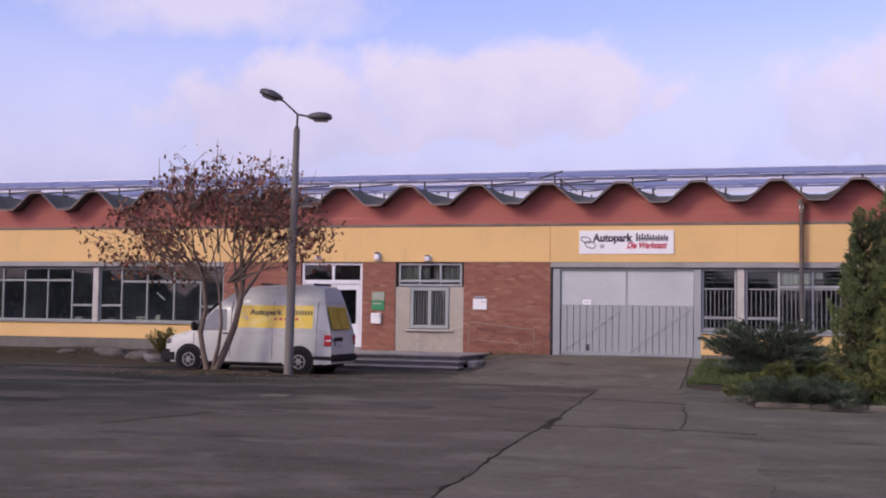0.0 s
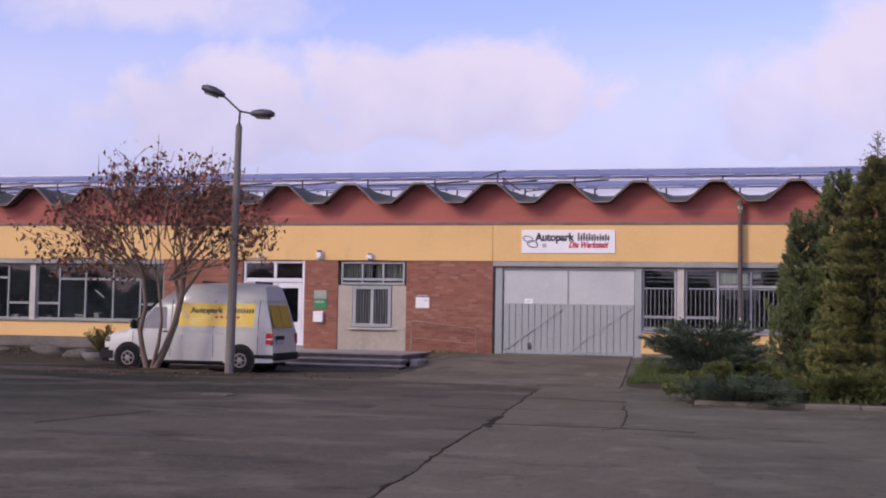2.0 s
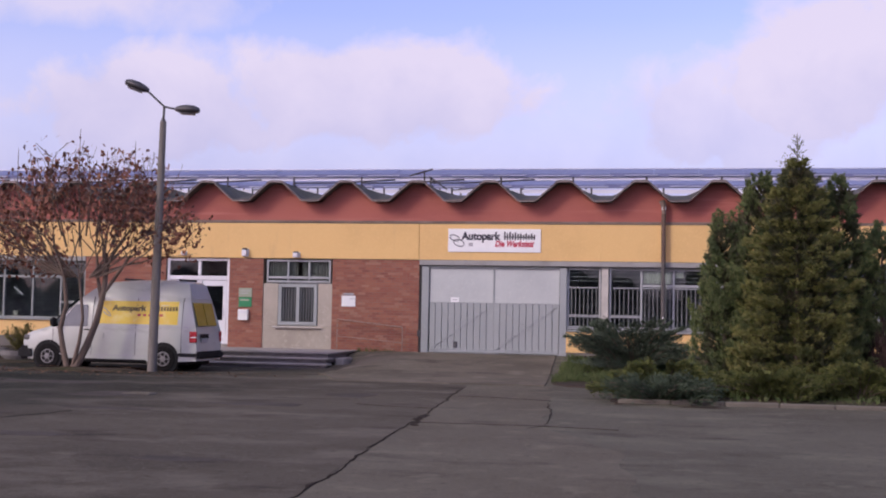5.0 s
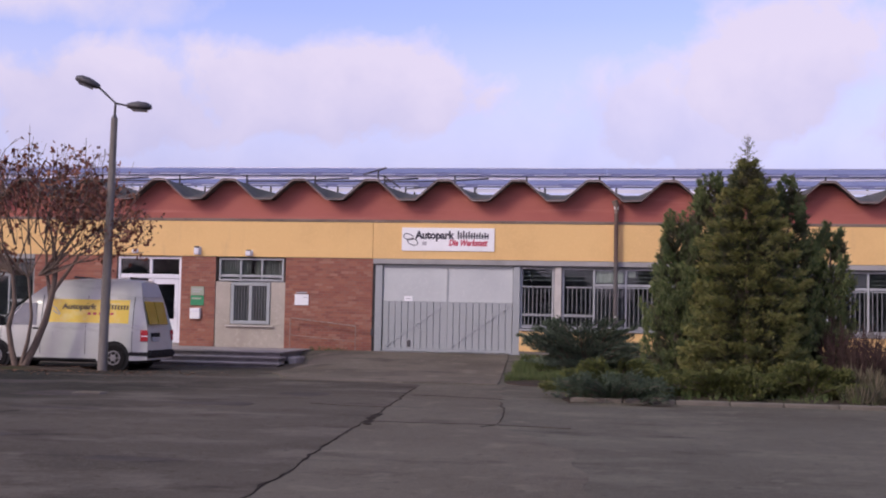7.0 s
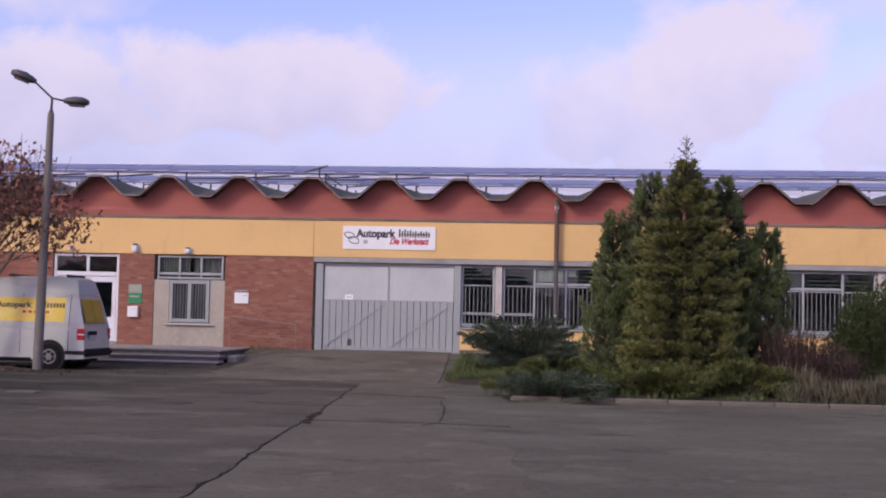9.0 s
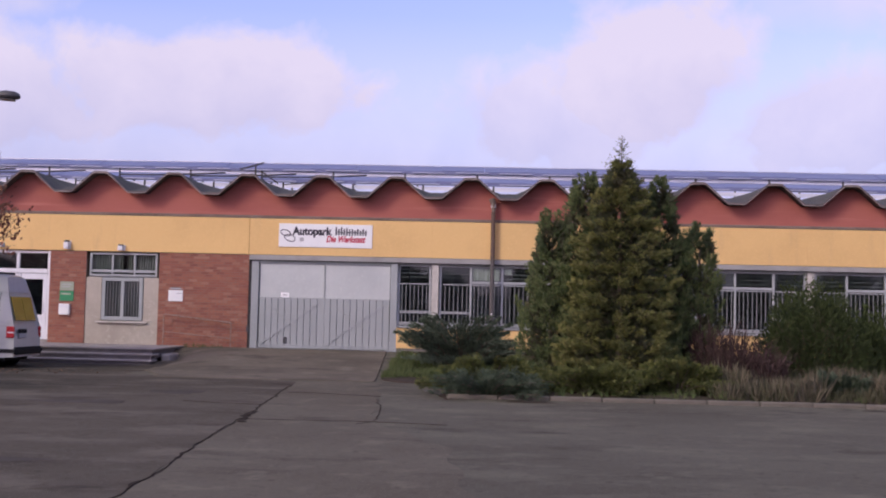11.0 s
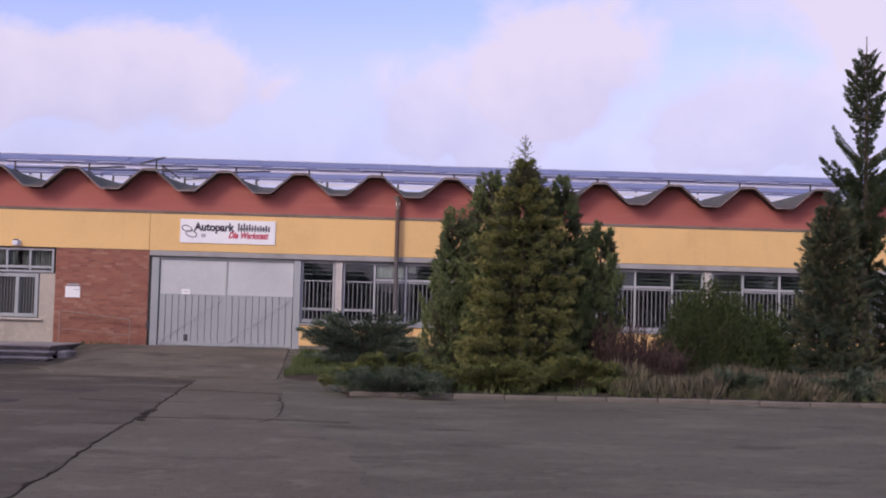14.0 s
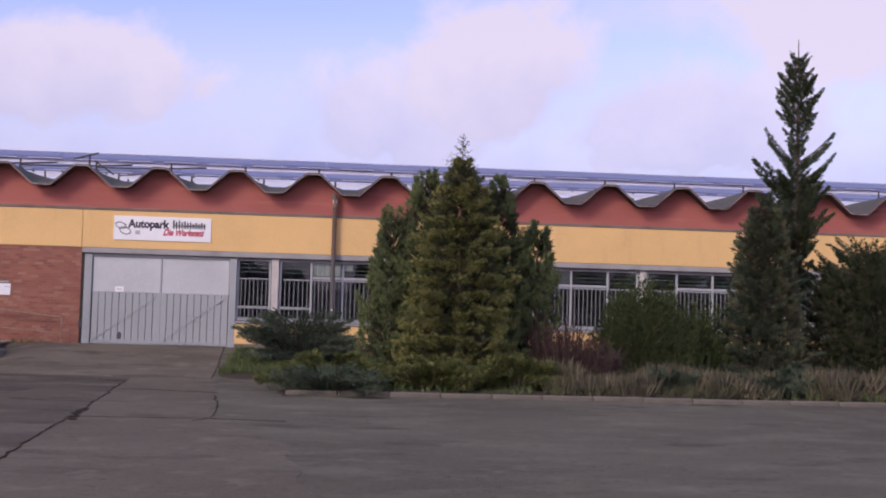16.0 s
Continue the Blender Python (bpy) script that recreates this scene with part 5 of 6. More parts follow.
    def wheel(u, s):
        y = s * 0.85
        for nm, rr, mat in (("arch", 0.435, M["plastic"]),):
            b4 = tube([(u, y + s * 0.105, 0.36), (u, y - s * 0.02, 0.36)], rr, 28)
            part("wheel_arch", b4, mat, body)
        hub = part("wheel", tube([(u, y - 0.09, 0.345), (u, y - 0.06, 0.345), (u, y + 0.06, 0.345), (u, y + 0.09, 0.345)], [0.29, 0.335, 0.335, 0.29], 28), M["tyre"], top)
        yo = y + s * 0.112
        part("tyre", tube([(u, y + s * 0.09, 0.345), (u, y + s * 0.125, 0.345), (u, y + s * 0.13, 0.345)], [0.345, 0.34, 0.30], 28), M["tyre"], hub)
        r = part("rim", tube([(u, y + s * 0.128, 0.345), (u, y + s * 0.138, 0.345)], [0.20, 0.19], 24), M["rim"], hub, "grey steel rim")
        part("dish", tube([(u, y + s * 0.1385, 0.345), (u, y + s * 0.142, 0.345)], [0.165, 0.155], 24), M["plastic"], hub)
        part("hub_cap", tube([(u, y + s * 0.142, 0.345), (u, y + s * 0.155, 0.345)], [0.08, 0.055], 16), M["rim"], hub)
        for k in range(6):
            a = 2 * math.pi * k / 6
            c, d = math.cos(a), math.sin(a)
            b5 = tube([(u + 0.07 * c, y + s * 0.144, 0.345 + 0.07 * d), (u + 0.165 * c, y + s * 0.144, 0.345 + 0.165 * d)], 0.012, 6)
            part("spoke", b5, M["rim"], hub)

    for u in (0.88, 4.25):
        for s in (-1, 1):
            wheel(u, s)


van()


# ---- things by the left wall ----
def planter():
    top = thing("planter", "grey concrete planter with a small yellow-green conifer", "planter", at=(-19.75, 35.3, ground_z(-19.75, 35.3)))
    part("tub", tube([(0, 0, -0.02), (0, 0, 0.12), (0, 0, 0.27), (0, 0, 0.27), (0, 0, 0.2)], [0.48, 0.60, 0.66, 0.58, 0.55], 24), M["planter"], top)
    n = 900
    arm = np.random.randint(0, 15, n)                       # loose arms that lean outwards
    aa = arm * 2.4 + np.random.normal(0, 0.16, n)
    lean = 0.25 + 0.62 * ((arm * 7) % 15) / 15
    s = np.random.uniform(0.1, 1, n)
    r = 0.66 * lean * s
    pos = np.stack([r * np.cos(aa), r * np.sin(aa), 0.22 + s * (0.92 - 0.5 * lean)], 1) + np.random.normal(0, 0.045, (n, 3))
    ax = np.stack([np.cos(aa) * lean, np.sin(aa) * lean, np.full(n, 0.8)], 1) + np.random.normal(0, 0.35, (n, 3))
    me = scatter("dwarf_conifer", TUFT_V, TUFT_F, pos, ax, np.random.uniform(0.08, 0.16, n))
    part("dwarf_conifer", me, M["olive_needles"], top)


def boulder(x, y, r, seed):
    bm = bmesh.new()
    bmesh.ops.create_icosphere(bm, subdivisions=3, radius=1)
    for v in bm.verts:
        k = 1 + 0.35 * noise.noise(v.co * 1.3 + Vector((seed, 0, 0))) + 0.12 * noise.noise(v.co * 4 + Vector((0, seed, 0)))
        v.co = Vector((v.co.x * 1.5, v.co.y, v.co.z * 0.55)) * r * k
    bmesh.ops.translate(bm, verts=bm.verts, vec=(x, y, ground_z(x, y) + r * 0.18))
    tagged(smooth(part("boulder", bm, M["rock"])), "dark rounded field stone on the verge", "stone", group="stones on the verge")


for i, (x, y, r) in enumerate([(-22.4, 36.6, 0.42), (-20.95, 36.0, 0.36), (-24.4, 36.9, 0.2), (-19.0, 35.6, 0.22)]):
    boulder(x, y, r, i * 5.3)

# ---- solar panels on the roof ----
def solar_row(y, z_bot, z_top, sheen_lo, sheen_hi, x0, x1, roof_z):
    """A tilted row of modules with a rail of clamps and a pale strip below."""
    w = 1.65
    dy = 0.95
    me = mesh_of("module", box(-w / 2 + 0.006, w / 2 - 0.006, -0.5, 0.5, -0.02, 0.02))
    clamp = mesh_of("clamp", box(-0.62, 0.62, -0.02, 0.02, -0.022, 0.022, 0.005))
    tilt = math.degrees(math.atan2(z_top - z_bot, dy))
    top = thing("solar_array", "long row of dark blue solar modules on steel racks", "solar panels", group="solar arrays")
    n = int((x1 - x0) / w)
    for i in range(n):
        x = x0 + (i + 0.5) * w
        zo = 0.012 * math.sin(i * 1.9)
        ob = part("module", me, M["panel"], top)
        ob.matrix_basis = pose(x, y + dy / 2, (z_bot + z_top) / 2 + zo, tilt)
        part("clamp", clamp, M["rail_metal"], top).location = (x + 0.35, y - 0.05, z_bot - 0.055 + zo)
    part("rail", box(x0, x1, y - 0.02, y + 0.02, z_bot - 0.11, z_bot - 0.01), M["panel"], top, "slate-coloured rail")
    # lower modules as one upright strip, the mirrored sky put into its colour
    part("deflector", prism([(x0, sheen_lo), (x1, sheen_lo), (x1, sheen_hi), (x0, sheen_hi)], y + 0.04, y + 0.06), M["sky_sheen"], top, "pale strip for the lower modules, mirrored sky put into its colour")
    part("frame_edge", box(x0, x1, y + dy - 0.03, y + dy, z_top + 0.018, z_top + 0.04), M["alu"], top)
    leg = mesh_of("leg", box(-0.03, 0.03, -0.03, 0.03, roof_z, z_bot - 0.06))
    for i in range(int((x1 - x0) / WAVE)):
        part("leg", leg, M["steel"], top).location = (PEAK_X + round(x0 / WAVE) * WAVE + i * WAVE + 0.22, y + 0.1, 0)


SOLAR = [(41.6, 6.21, 6.46, 5.93, 6.06, 5.7), (46.0, 7.11, 7.41, 6.83, 7.00, 5.7)]
for s in SOLAR:
    solar_row(*s[:5], X_L + 0.5, X_R - 0.5, s[5])


def cable(pts, r=0.022):
    tagged(smooth(part("roof_cable", tube(pts, r, 6), M["steel"])), "thin black cable lying across the roof folds", "cable", group="roof cables")


for n in range(-17, 10):
    # posts on the crest and lower down beside it, alternately carrying a sagging cable
    x, y = PEAK_X + n * WAVE + 0.16, EAVE_Y + 1.55
    top = thing("roof_bracket", "short dark steel bracket standing on a roof fold", "bracket", group="roof brackets")
    part("post", tube([(x, y, Z_PEAK - 0.08), (x, y, Z_PEAK + 0.30)], 0.032, 6), M["steel"], top)
    part("foot", box(x - 0.09, x + 0.09, y - 0.09, y + 0.09, Z_PEAK - 0.03, Z_PEAK + 0.015, 0.006), M["steel"], top)
    top = thing("roof_bracket", "short dark steel bracket standing on a roof fold", "bracket", group="roof brackets")
    x2, y2 = x + 0.55, EAVE_Y + 2.6
    part("post", tube([(x2, y2, 5.72), (x2, y2, 6.06)], 0.032, 6), M["steel"], top)
    if n < -1 and n % 4 != 2:
        z = Z_PEAK + 0.10
        cable([(x, y, z), (x + WAVE * 0.5, y + 0.2, z + 0.03), (x + WAVE, y + 0.3, z + 0.09), (x + WAVE * 1.45, y + 0.45, z + 0.17)], 0.026)
    if n < 0 and n % 3 == 0:
        cable([(x2, y2, 6.0), (x2 + 0.7, y2 - 0.1, 6.05), (x2 + 1.5, y2 - 0.15, 6.13)], 0.02)
x = PEAK_X - 3 * WAVE
top = thing("roof_mast", "dark steel stay with two slanting arms on the roof edge", "bracket")
part("post", tube([(x + 0.15, EAVE_Y + 0.5, Z_PEAK - 0.1), (x + 0.15, EAVE_Y + 0.5, Z_PEAK + 0.36)], 0.03, 6), M["steel"], top)
part("arm", tube([(x - 0.35, EAVE_Y + 0.5, Z_PEAK + 0.22), (x + 0.42, EAVE_Y + 0.5, Z_PEAK + 0.44)], 0.03, 6), M["steel"], top)
part("arm", tube([(x + 0.3, EAVE_Y + 0.55, Z_PEAK + 0.2), (x + 0.9, EAVE_Y + 0.55, Z_PEAK - 0.22)], 0.025, 6), M["steel"], top)


# ---- plants ----
def grow(base, direction, length, radius, depth, rnd, segs, tips, spread=0.55, lift=0.12, kids=(2, 3)):
    """Recursive branching; collects tapered segments and twig tips."""
    p, d = Vector(base), Vector(direction).normalized()
    n = 4
    pts, rad = [p.copy()], [radius]
    for i in range(n):
        d = (d + Vector((rnd.gauss(0, 0.13), rnd.gauss(0, 0.13), rnd.gauss(0.02, 0.09) + lift * 0.3))).normalized()
        p = p + d * length / n
        pts.append(p.copy())
        rad.append(radius * (1 - 0.45 * (i + 1) / n))
        if depth <= 2 and i >= 1:
            tips.append((p.copy(), d.copy()))
    segs.append((pts, rad))
    if depth == 0:
        tips.append((p.copy(), d.copy()))
        return
    for k in range(rnd.choice(kids)):
        a = Vector((rnd.gauss(0, 1), rnd.gauss(0, 1), rnd.gauss(0, 0.6))).normalized()
        nd = (d + a * spread * rnd.uniform(0.7, 1.3) + Vector((0, 0, lift))).normalized()
        start = pts[-1] if k < 2 else pts[2]
        grow(start, nd, length * rnd.uniform(0.62, 0.85), rad[-1] * 0.8, depth - 1, rnd, segs, tips, spread, lift, kids)


LEAF_V = [(-0.35, 0, 0), (0, 0.08, -0.45), (0.35, 0, 0), (0, 0.12, 0.75)]
LEAF_F = [(0, 1, 2, 3)]


def leafy_tree():
    rnd = random.Random(11)
    gz = ground_z(-15.6, 30.4)
    top = thing("tree", "small multi-stemmed deciduous tree with withered brown leaves", "tree")
    Y = 30.4
    stems = [([(-15.60, Y, gz - 0.1), (-15.78, Y, 0.55), (-15.86, Y - 0.05, 1.1), (-15.68, Y - 0.1, 1.75), (-15.75, Y - 0.15, 2.5)], 0.085),
             ([(-15.50, Y, gz - 0.1), (-15.15, Y + 0.05, 0.62), (-14.90, Y + 0.1, 1.3), (-14.72, Y + 0.1, 2.1), (-14.66, Y + 0.1, 2.75)], 0.11),
             ([(-15.52, Y, gz), (-15.25, Y - 0.15, 0.75), (-15.12, Y - 0.25, 1.4), (-15.22, Y - 0.3, 2.4)], 0.06),
             ([(-14.74, Y + 0.1, 2.05), (-14.45, Y + 0.2, 2.5), (-14.1, Y + 0.2, 3.0)], 0.06),
             ([(-14.78, Y + 0.1, 1.9), (-14.98, Y + 0.25, 2.5), (-15.05, Y + 0.3, 3.1)], 0.06)]
    segs, tips = [], []
    for pts, r in stems:
        part("trunk", tube(pts, [r * (1 - 0.45 * i / (len(pts) - 1)) for i in range(len(pts))], 10), M["bark"], top)
        d = Vector(pts[-1]) - Vector(pts[-2])
        for k in range(4):
            a = 2 * math.pi * (k + rnd.random()) / 4
            nd = d.normalized() * 1.0 + Vector((math.cos(a) * 0.95, math.sin(a) * 0.55, rnd.uniform(-0.15, 0.5)))
            grow(pts[-1], nd, rnd.uniform(1.0, 1.45), r * 0.3, 3, rnd, segs, tips, 0.62, 0.12, (2, 3))
    for e in [(-17.6, 3.2), (-17.9, 3.5), (-13.7, 3.5), (-13.3, 3.7), (-13.9, 3.0), (-17.9, 4.1), (-17.0, 3.6), (-13.9, 4.0), (-16.6, 3.0), (-18.0, 3.0), (-17.4, 2.9), (-17.9, 3.9), (-17.6, 4.5), (-13.3, 3.3), (-13.7, 4.1), (-13.6, 4.4), (-16.9, 4.2), (-18.7, 3.8), (-18.5, 3.4), (-18.3, 4.1), (-12.8, 3.9), (-12.4, 3.4)]:
        s = Vector((-15.3 + (e[0] + 15.3) * 0.15, Y, 2.5))
        nd = Vector((e[0], Y + rnd.uniform(-0.6, 0.6), e[1])) - s
        grow(s, nd, nd.length * 0.66, 0.03, 3, rnd, segs, tips, 0.42, 0.0, (2, 3))
    # a few tall leaders
    for x, z in ((-15.5, 6.5), (-17.3, 6.0), (-13.9, 6.15), (-16.2, 5.9), (-14.7, 5.9)):
        pts = [Vector((-15.3 + (x + 15.3) * 0.55, Y, 3.3)), Vector((x - 0.05, Y + 0.1, (3.3 + z) / 2 + 0.2)), Vector((x, Y, z))]
        segs.append((pts, [0.03, 0.018, 0.006]))
        tips += [(pts[1].lerp(pts[2], k / 9), Vector((0, 0, 1))) for k in range(2, 9)]
    # leafy spires over the roof line
    spire = []
    for x, z in ((-17.05, 5.95), (-16.35, 5.75), (-15.2, 5.9), (-14.75, 5.75), (-14.05, 5.9), (-13.75, 5.5)):
        foot, tip = Vector((-15.3 + (x + 15.3) * 0.6, Y, 3.6)), Vector((x, Y + rnd.uniform(-0.2, 0.2), z))
        mid = foot.lerp(tip, 0.55) + Vector((0.12 * (1 if x > -15.3 else -1), 0, 0))
        segs.append(([foot, mid, tip], [0.026, 0.016, 0.006]))
        for k in range(26):
            f = rnd.uniform(0.1, 1.0)
            spire.append(mid.lerp(tip, f) + Vector((rnd.gauss(0, 0.16 * (1.25 - f)), rnd.gauss(0, 0.16), rnd.gauss(0, 0.08))))
    bm = bmesh.new()
    for pts, rad in segs:
        hi = max(p.z for p in pts)
        side = min(pts[-1].x + 17.1, -13.5 - pts[-1].x)
        if len(pts) > 3 and (not -18.9 < pts[-1].x < -12.1 or hi > 6.1 or (side < 0 and hi > 4.7)):
            continue
        tube(pts, [max(r, 0.006) for r in rad], 5, bm, cap=False)
    part("limb_wood", bm, M["bark"], top)
    pos, axis, size = [], [], []
    for p, d in tips:
        if p.z > 6.5 or p.z < 2.7:
            continue
        k = rnd.choice((1, 2, 2)) if p.z < 3.8 else rnd.choice((0, 1, 2, 3)) if p.z < 5.0 else rnd.choice((0, 0, 1, 2))
        if not -18.9 < p.x < -12.1 or min(p.x + 17.1, -13.5 - p.x) < 0 and p.z > 4.6 or p.z > 6.0 and abs(p.x + 15.5) > 0.25:
            continue
        if (p.x > -13.3 and p.z > 4.4) or (p.x < -17.2 and p.z > 4.6) or (p.x > -13.9 and p.z > 5.0 and rnd.random() < 0.6):
            continue
        for _ in range(k):
            pos.append(p + Vector((rnd.gauss(0, 0.16), rnd.gauss(0, 0.16), rnd.gauss(-0.05, 0.14))))
            axis.append((rnd.gauss(0, 0.7), rnd.gauss(0, 0.7), -0.8 + rnd.gauss(0, 0.5)))
            size.append(rnd.uniform(0.075, 0.165))
    for p in spire:
        pos.append(p)
        axis.append((rnd.gauss(0, 0.7), rnd.gauss(0, 0.7), -0.6 + rnd.gauss(0, 0.5)))
        size.append(rnd.uniform(0.08, 0.16))
    part("crown", scatter("crown", LEAF_V, LEAF_F, pos, axis, size), M["dry_leaf"], top, "sparse crown of withered brown leaves")
    # raised earth round the foot, and litter
    bm = bmesh.new()
    bmesh.ops.create_icosphere(bm, subdivisions=4, radius=1)
    for v in bm.verts:
        k = 1 + 0.25 * noise.noise(v.co * 2)
        v.co = Vector((v.co.x * 1.9 * k, v.co.y * 0.45 * k, v.co.z * 0.12 * k))
    bmesh.ops.translate(bm, verts=bm.verts, vec=(-15.1, 30.4, gz - 0.02))
    tagged(smooth(part("earth_mound", bm, M["soil"])), "low earth mound round the foot of the tree", "soil", kind="structure")
    n = 900
    x = np.random.normal(-15.0, 2.6, n)
    y = np.random.normal(30.0, 1.0, n)
    pos = [(a, b, ground_z(a, b) + 0.015 + (0.09 if abs(b - 30.4) < 0.3 and abs(a + 15.1) < 1.5 else 0)) for a, b in zip(x, y)]
    ax = np.stack([np.random.normal(size=n), np.random.normal(size=n), np.random.normal(0, 0.15, n)], 1)
    me = scatter("leaf_litter", LEAF_V, LEAF_F, pos, ax, np.random.uniform(0.04, 0.09, n), np.tile([0.1, 0.1, 1.0], (n, 1)) + np.random.normal(0, 0.2, (n, 3)))
    tagged(part("leaf_litter", me, M["litter"]), "fallen brown leaves scattered on the asphalt", "leaves", kind="stuff")


leafy_tree()


def clump_mesh(name, pos, axis, size):
    return scatter(name, TUFT_V, TUFT_F, pos, axis, size)


def clumped_crown(profile, cx, cy, clumps, per, rnd, upright, size, squash=1.0, shelf=False):
    """Separate sprays on a ragged outline. profile: (z, radius) pairs; upright: 0 flat shelves, 1 vertical plumes."""
    zs, rs = np.array([q[0] for q in profile]), np.array([q[1] for q in profile])
    zz = np.linspace(zs[0], zs[-1], 200)
    w = np.interp(zz, zs, rs) + 0.06
    z = np.interp(rnd.uniform(0, 1, clumps), np.cumsum(w) / w.sum(), zz)
    if shelf:
        z = np.round(z / 0.33) * 0.33 + rnd.normal(0, 0.06, clumps)
    a = rnd.uniform(0, 2 * np.pi, clumps)
    R = np.interp(z, zs, rs)
    r = R * rnd.choice([0.62, 0.82, 0.96, 1.0, 1.08], clumps) * (1 + 0.10 * np.sin(3 * a + 2.3 * z + cx) + 0.08 * np.sin(5 * a - 4.1 * z))
    i = np.repeat(np.arange(clumps), per)
    n = len(i)
    long = (0.16 + 0.20 * np.sqrt(R[i])) * rnd.uniform(0.75, 1.2, clumps)[i]
    s = rnd.uniform(0, 1, n)
    out = np.stack([np.cos(a), np.sin(a), np.zeros(clumps)], 1)[i]
    side = np.stack([-np.sin(a), np.cos(a), np.zeros(clumps)], 1)[i]
    d = out * (1 - 0.72 * upright) + np.array([0, 0, 1.0]) * (upright + (0.10 if shelf else 0.2))
    fat = long * 0.42 * np.sin(np.pi * (0.12 + 0.8 * s))
    pos = np.stack([cx + (r[i] - 0.4 * long * (1 - upright)) * np.cos(a[i]), cy + (r[i] - 0.4 * long * (1 - upright)) * np.sin(a[i]), z[i] - 0.3 * long * upright], 1)
    pos = pos + d * (s * long)[:, None] + side * (rnd.normal(0, 0.55, n) * fat)[:, None] + out * (rnd.normal(0, 0.3, n) * fat)[:, None]
    pos[:, 2] += rnd.normal(0, 0.5 if not shelf else 0.28, n) * fat * squash
    pos[:, 2] = np.maximum(pos[:, 2], zs[0] - 0.05)
    ax = d + side * rnd.normal(0, 0.4, n)[:, None] + rnd.normal(0, 0.22, (n, 3))
    return pos, ax, rnd.uniform(*size, n)


def inner_points(profile, cx, cy, n, rnd):
    zs, rs = [q[0] for q in profile], [q[1] for q in profile]
    z = rnd.uniform(zs[0], zs[-1] - 0.25, n)
    a = rnd.uniform(0, 2 * np.pi, n)
    r = np.interp(z, zs, rs) * rnd.uniform(0.35, 0.72, n)
    return np.stack([cx + r * np.cos(a), cy + r * np.sin(a), z], 1), np.stack([np.cos(a), np.sin(a), rnd.uniform(0.2, 1.2, n)], 1), rnd.uniform(0.18, 0.32, n)


def thuja_group():
    rnd = np.random.default_rng(5)
    front = [(0.18, 1.14), (0.8, 1.08), (1.7, 0.96), (2.5, 0.88), (3.3, 0.74), (4.0, 0.55), (4.5, 0.32), (4.85, 0.14), (5.05, 0.04)]
    flank = [(2.12, 27.4, [(0.2, 0.70), (1.5, 0.78), (3.0, 0.68), (4.0, 0.42), (4.5, 0.22), (4.78, 0.05)], 260),
             (1.38, 27.3, [(0.2, 0.46), (0.8, 0.58), (1.8, 0.55), (2.6, 0.42), (3.3, 0.26), (3.9, 0.07)], 170),
             (3.80, 27.5, [(0.2, 0.70), (1.5, 0.76), (3.0, 0.64), (4.0, 0.36), (4.4, 0.20), (4.70, 0.05)], 250),
             (4.68, 27.4, [(0.2, 0.30), (1.0, 0.38), (2.2, 0.40), (3.0, 0.30), (3.5, 0.18), (3.8, 0.06)], 95),
             (2.95, 28.1, [(0.2, 1.2), (2.0, 1.1), (3.4, 0.7), (4.0, 0.3)], 150)]
    x, y = 2.82, 26.6
    top = thing("thuja", "tall olive-green conifer with layered sprays and a feathery leader", "conifer", group="conifers in the bed")
    part("trunk", tube([(x, y, 0.1), (x, y, 3.0), (x, y, 5.66)], [0.07, 0.03, 0.006], 8), M["bark"], top)
    pos, ax, sz = clumped_crown(front, x, y, 640, 52, rnd, 0.30, (0.06, 0.14), shelf=True)
    # feathery leader: short ascending twigs of uneven length
    lp, la, ls = [], [], []
    for k in range(70):
        u = (k + rnd.uniform(0, 1)) / 70
        long = (0.04 + 0.36 * u) * rnd.uniform(0.4, 1.2)
        b = rnd.uniform(0, 2 * np.pi)
        d = np.array([np.cos(b), np.sin(b), 0.55 + 0.35 * rnd.normal()])
        for s in np.arange(0.0, 1.0, 0.03 / max(long, 0.03)):
            lp.append(np.array([x, y, 5.60 - 1.0 * u]) + d * long * s + rnd.normal(0, 0.015, 3))
            la.append(d + rnd.normal(0, 0.5, 3))
            ls.append(rnd.uniform(0.045, 0.085))
    pos, ax, sz = np.concatenate([pos, lp]), np.concatenate([ax, la]), np.concatenate([sz, ls])
    part("crown", clump_mesh("crown", pos, ax, sz), M["thuja_front"], top)
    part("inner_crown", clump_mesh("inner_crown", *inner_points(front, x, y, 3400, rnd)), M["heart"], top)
    for x, y, prof, clumps in flank:
        top = thing("thuja", "dense dark green thuja column in the planted bed", "conifer", group="conifers in the bed")
        part("trunk", tube([(x, y, 0.1), (x, y, prof[-1][0] - 0.3)], [0.08, 0.01], 8), M["bark"], top)
        part("crown", clump_mesh("crown", *clumped_crown(prof, x, y, clumps, 66, rnd, 0.85, (0.06, 0.13))), M["thuja"], top)
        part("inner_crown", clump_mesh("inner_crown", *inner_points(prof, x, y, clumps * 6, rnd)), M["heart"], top)


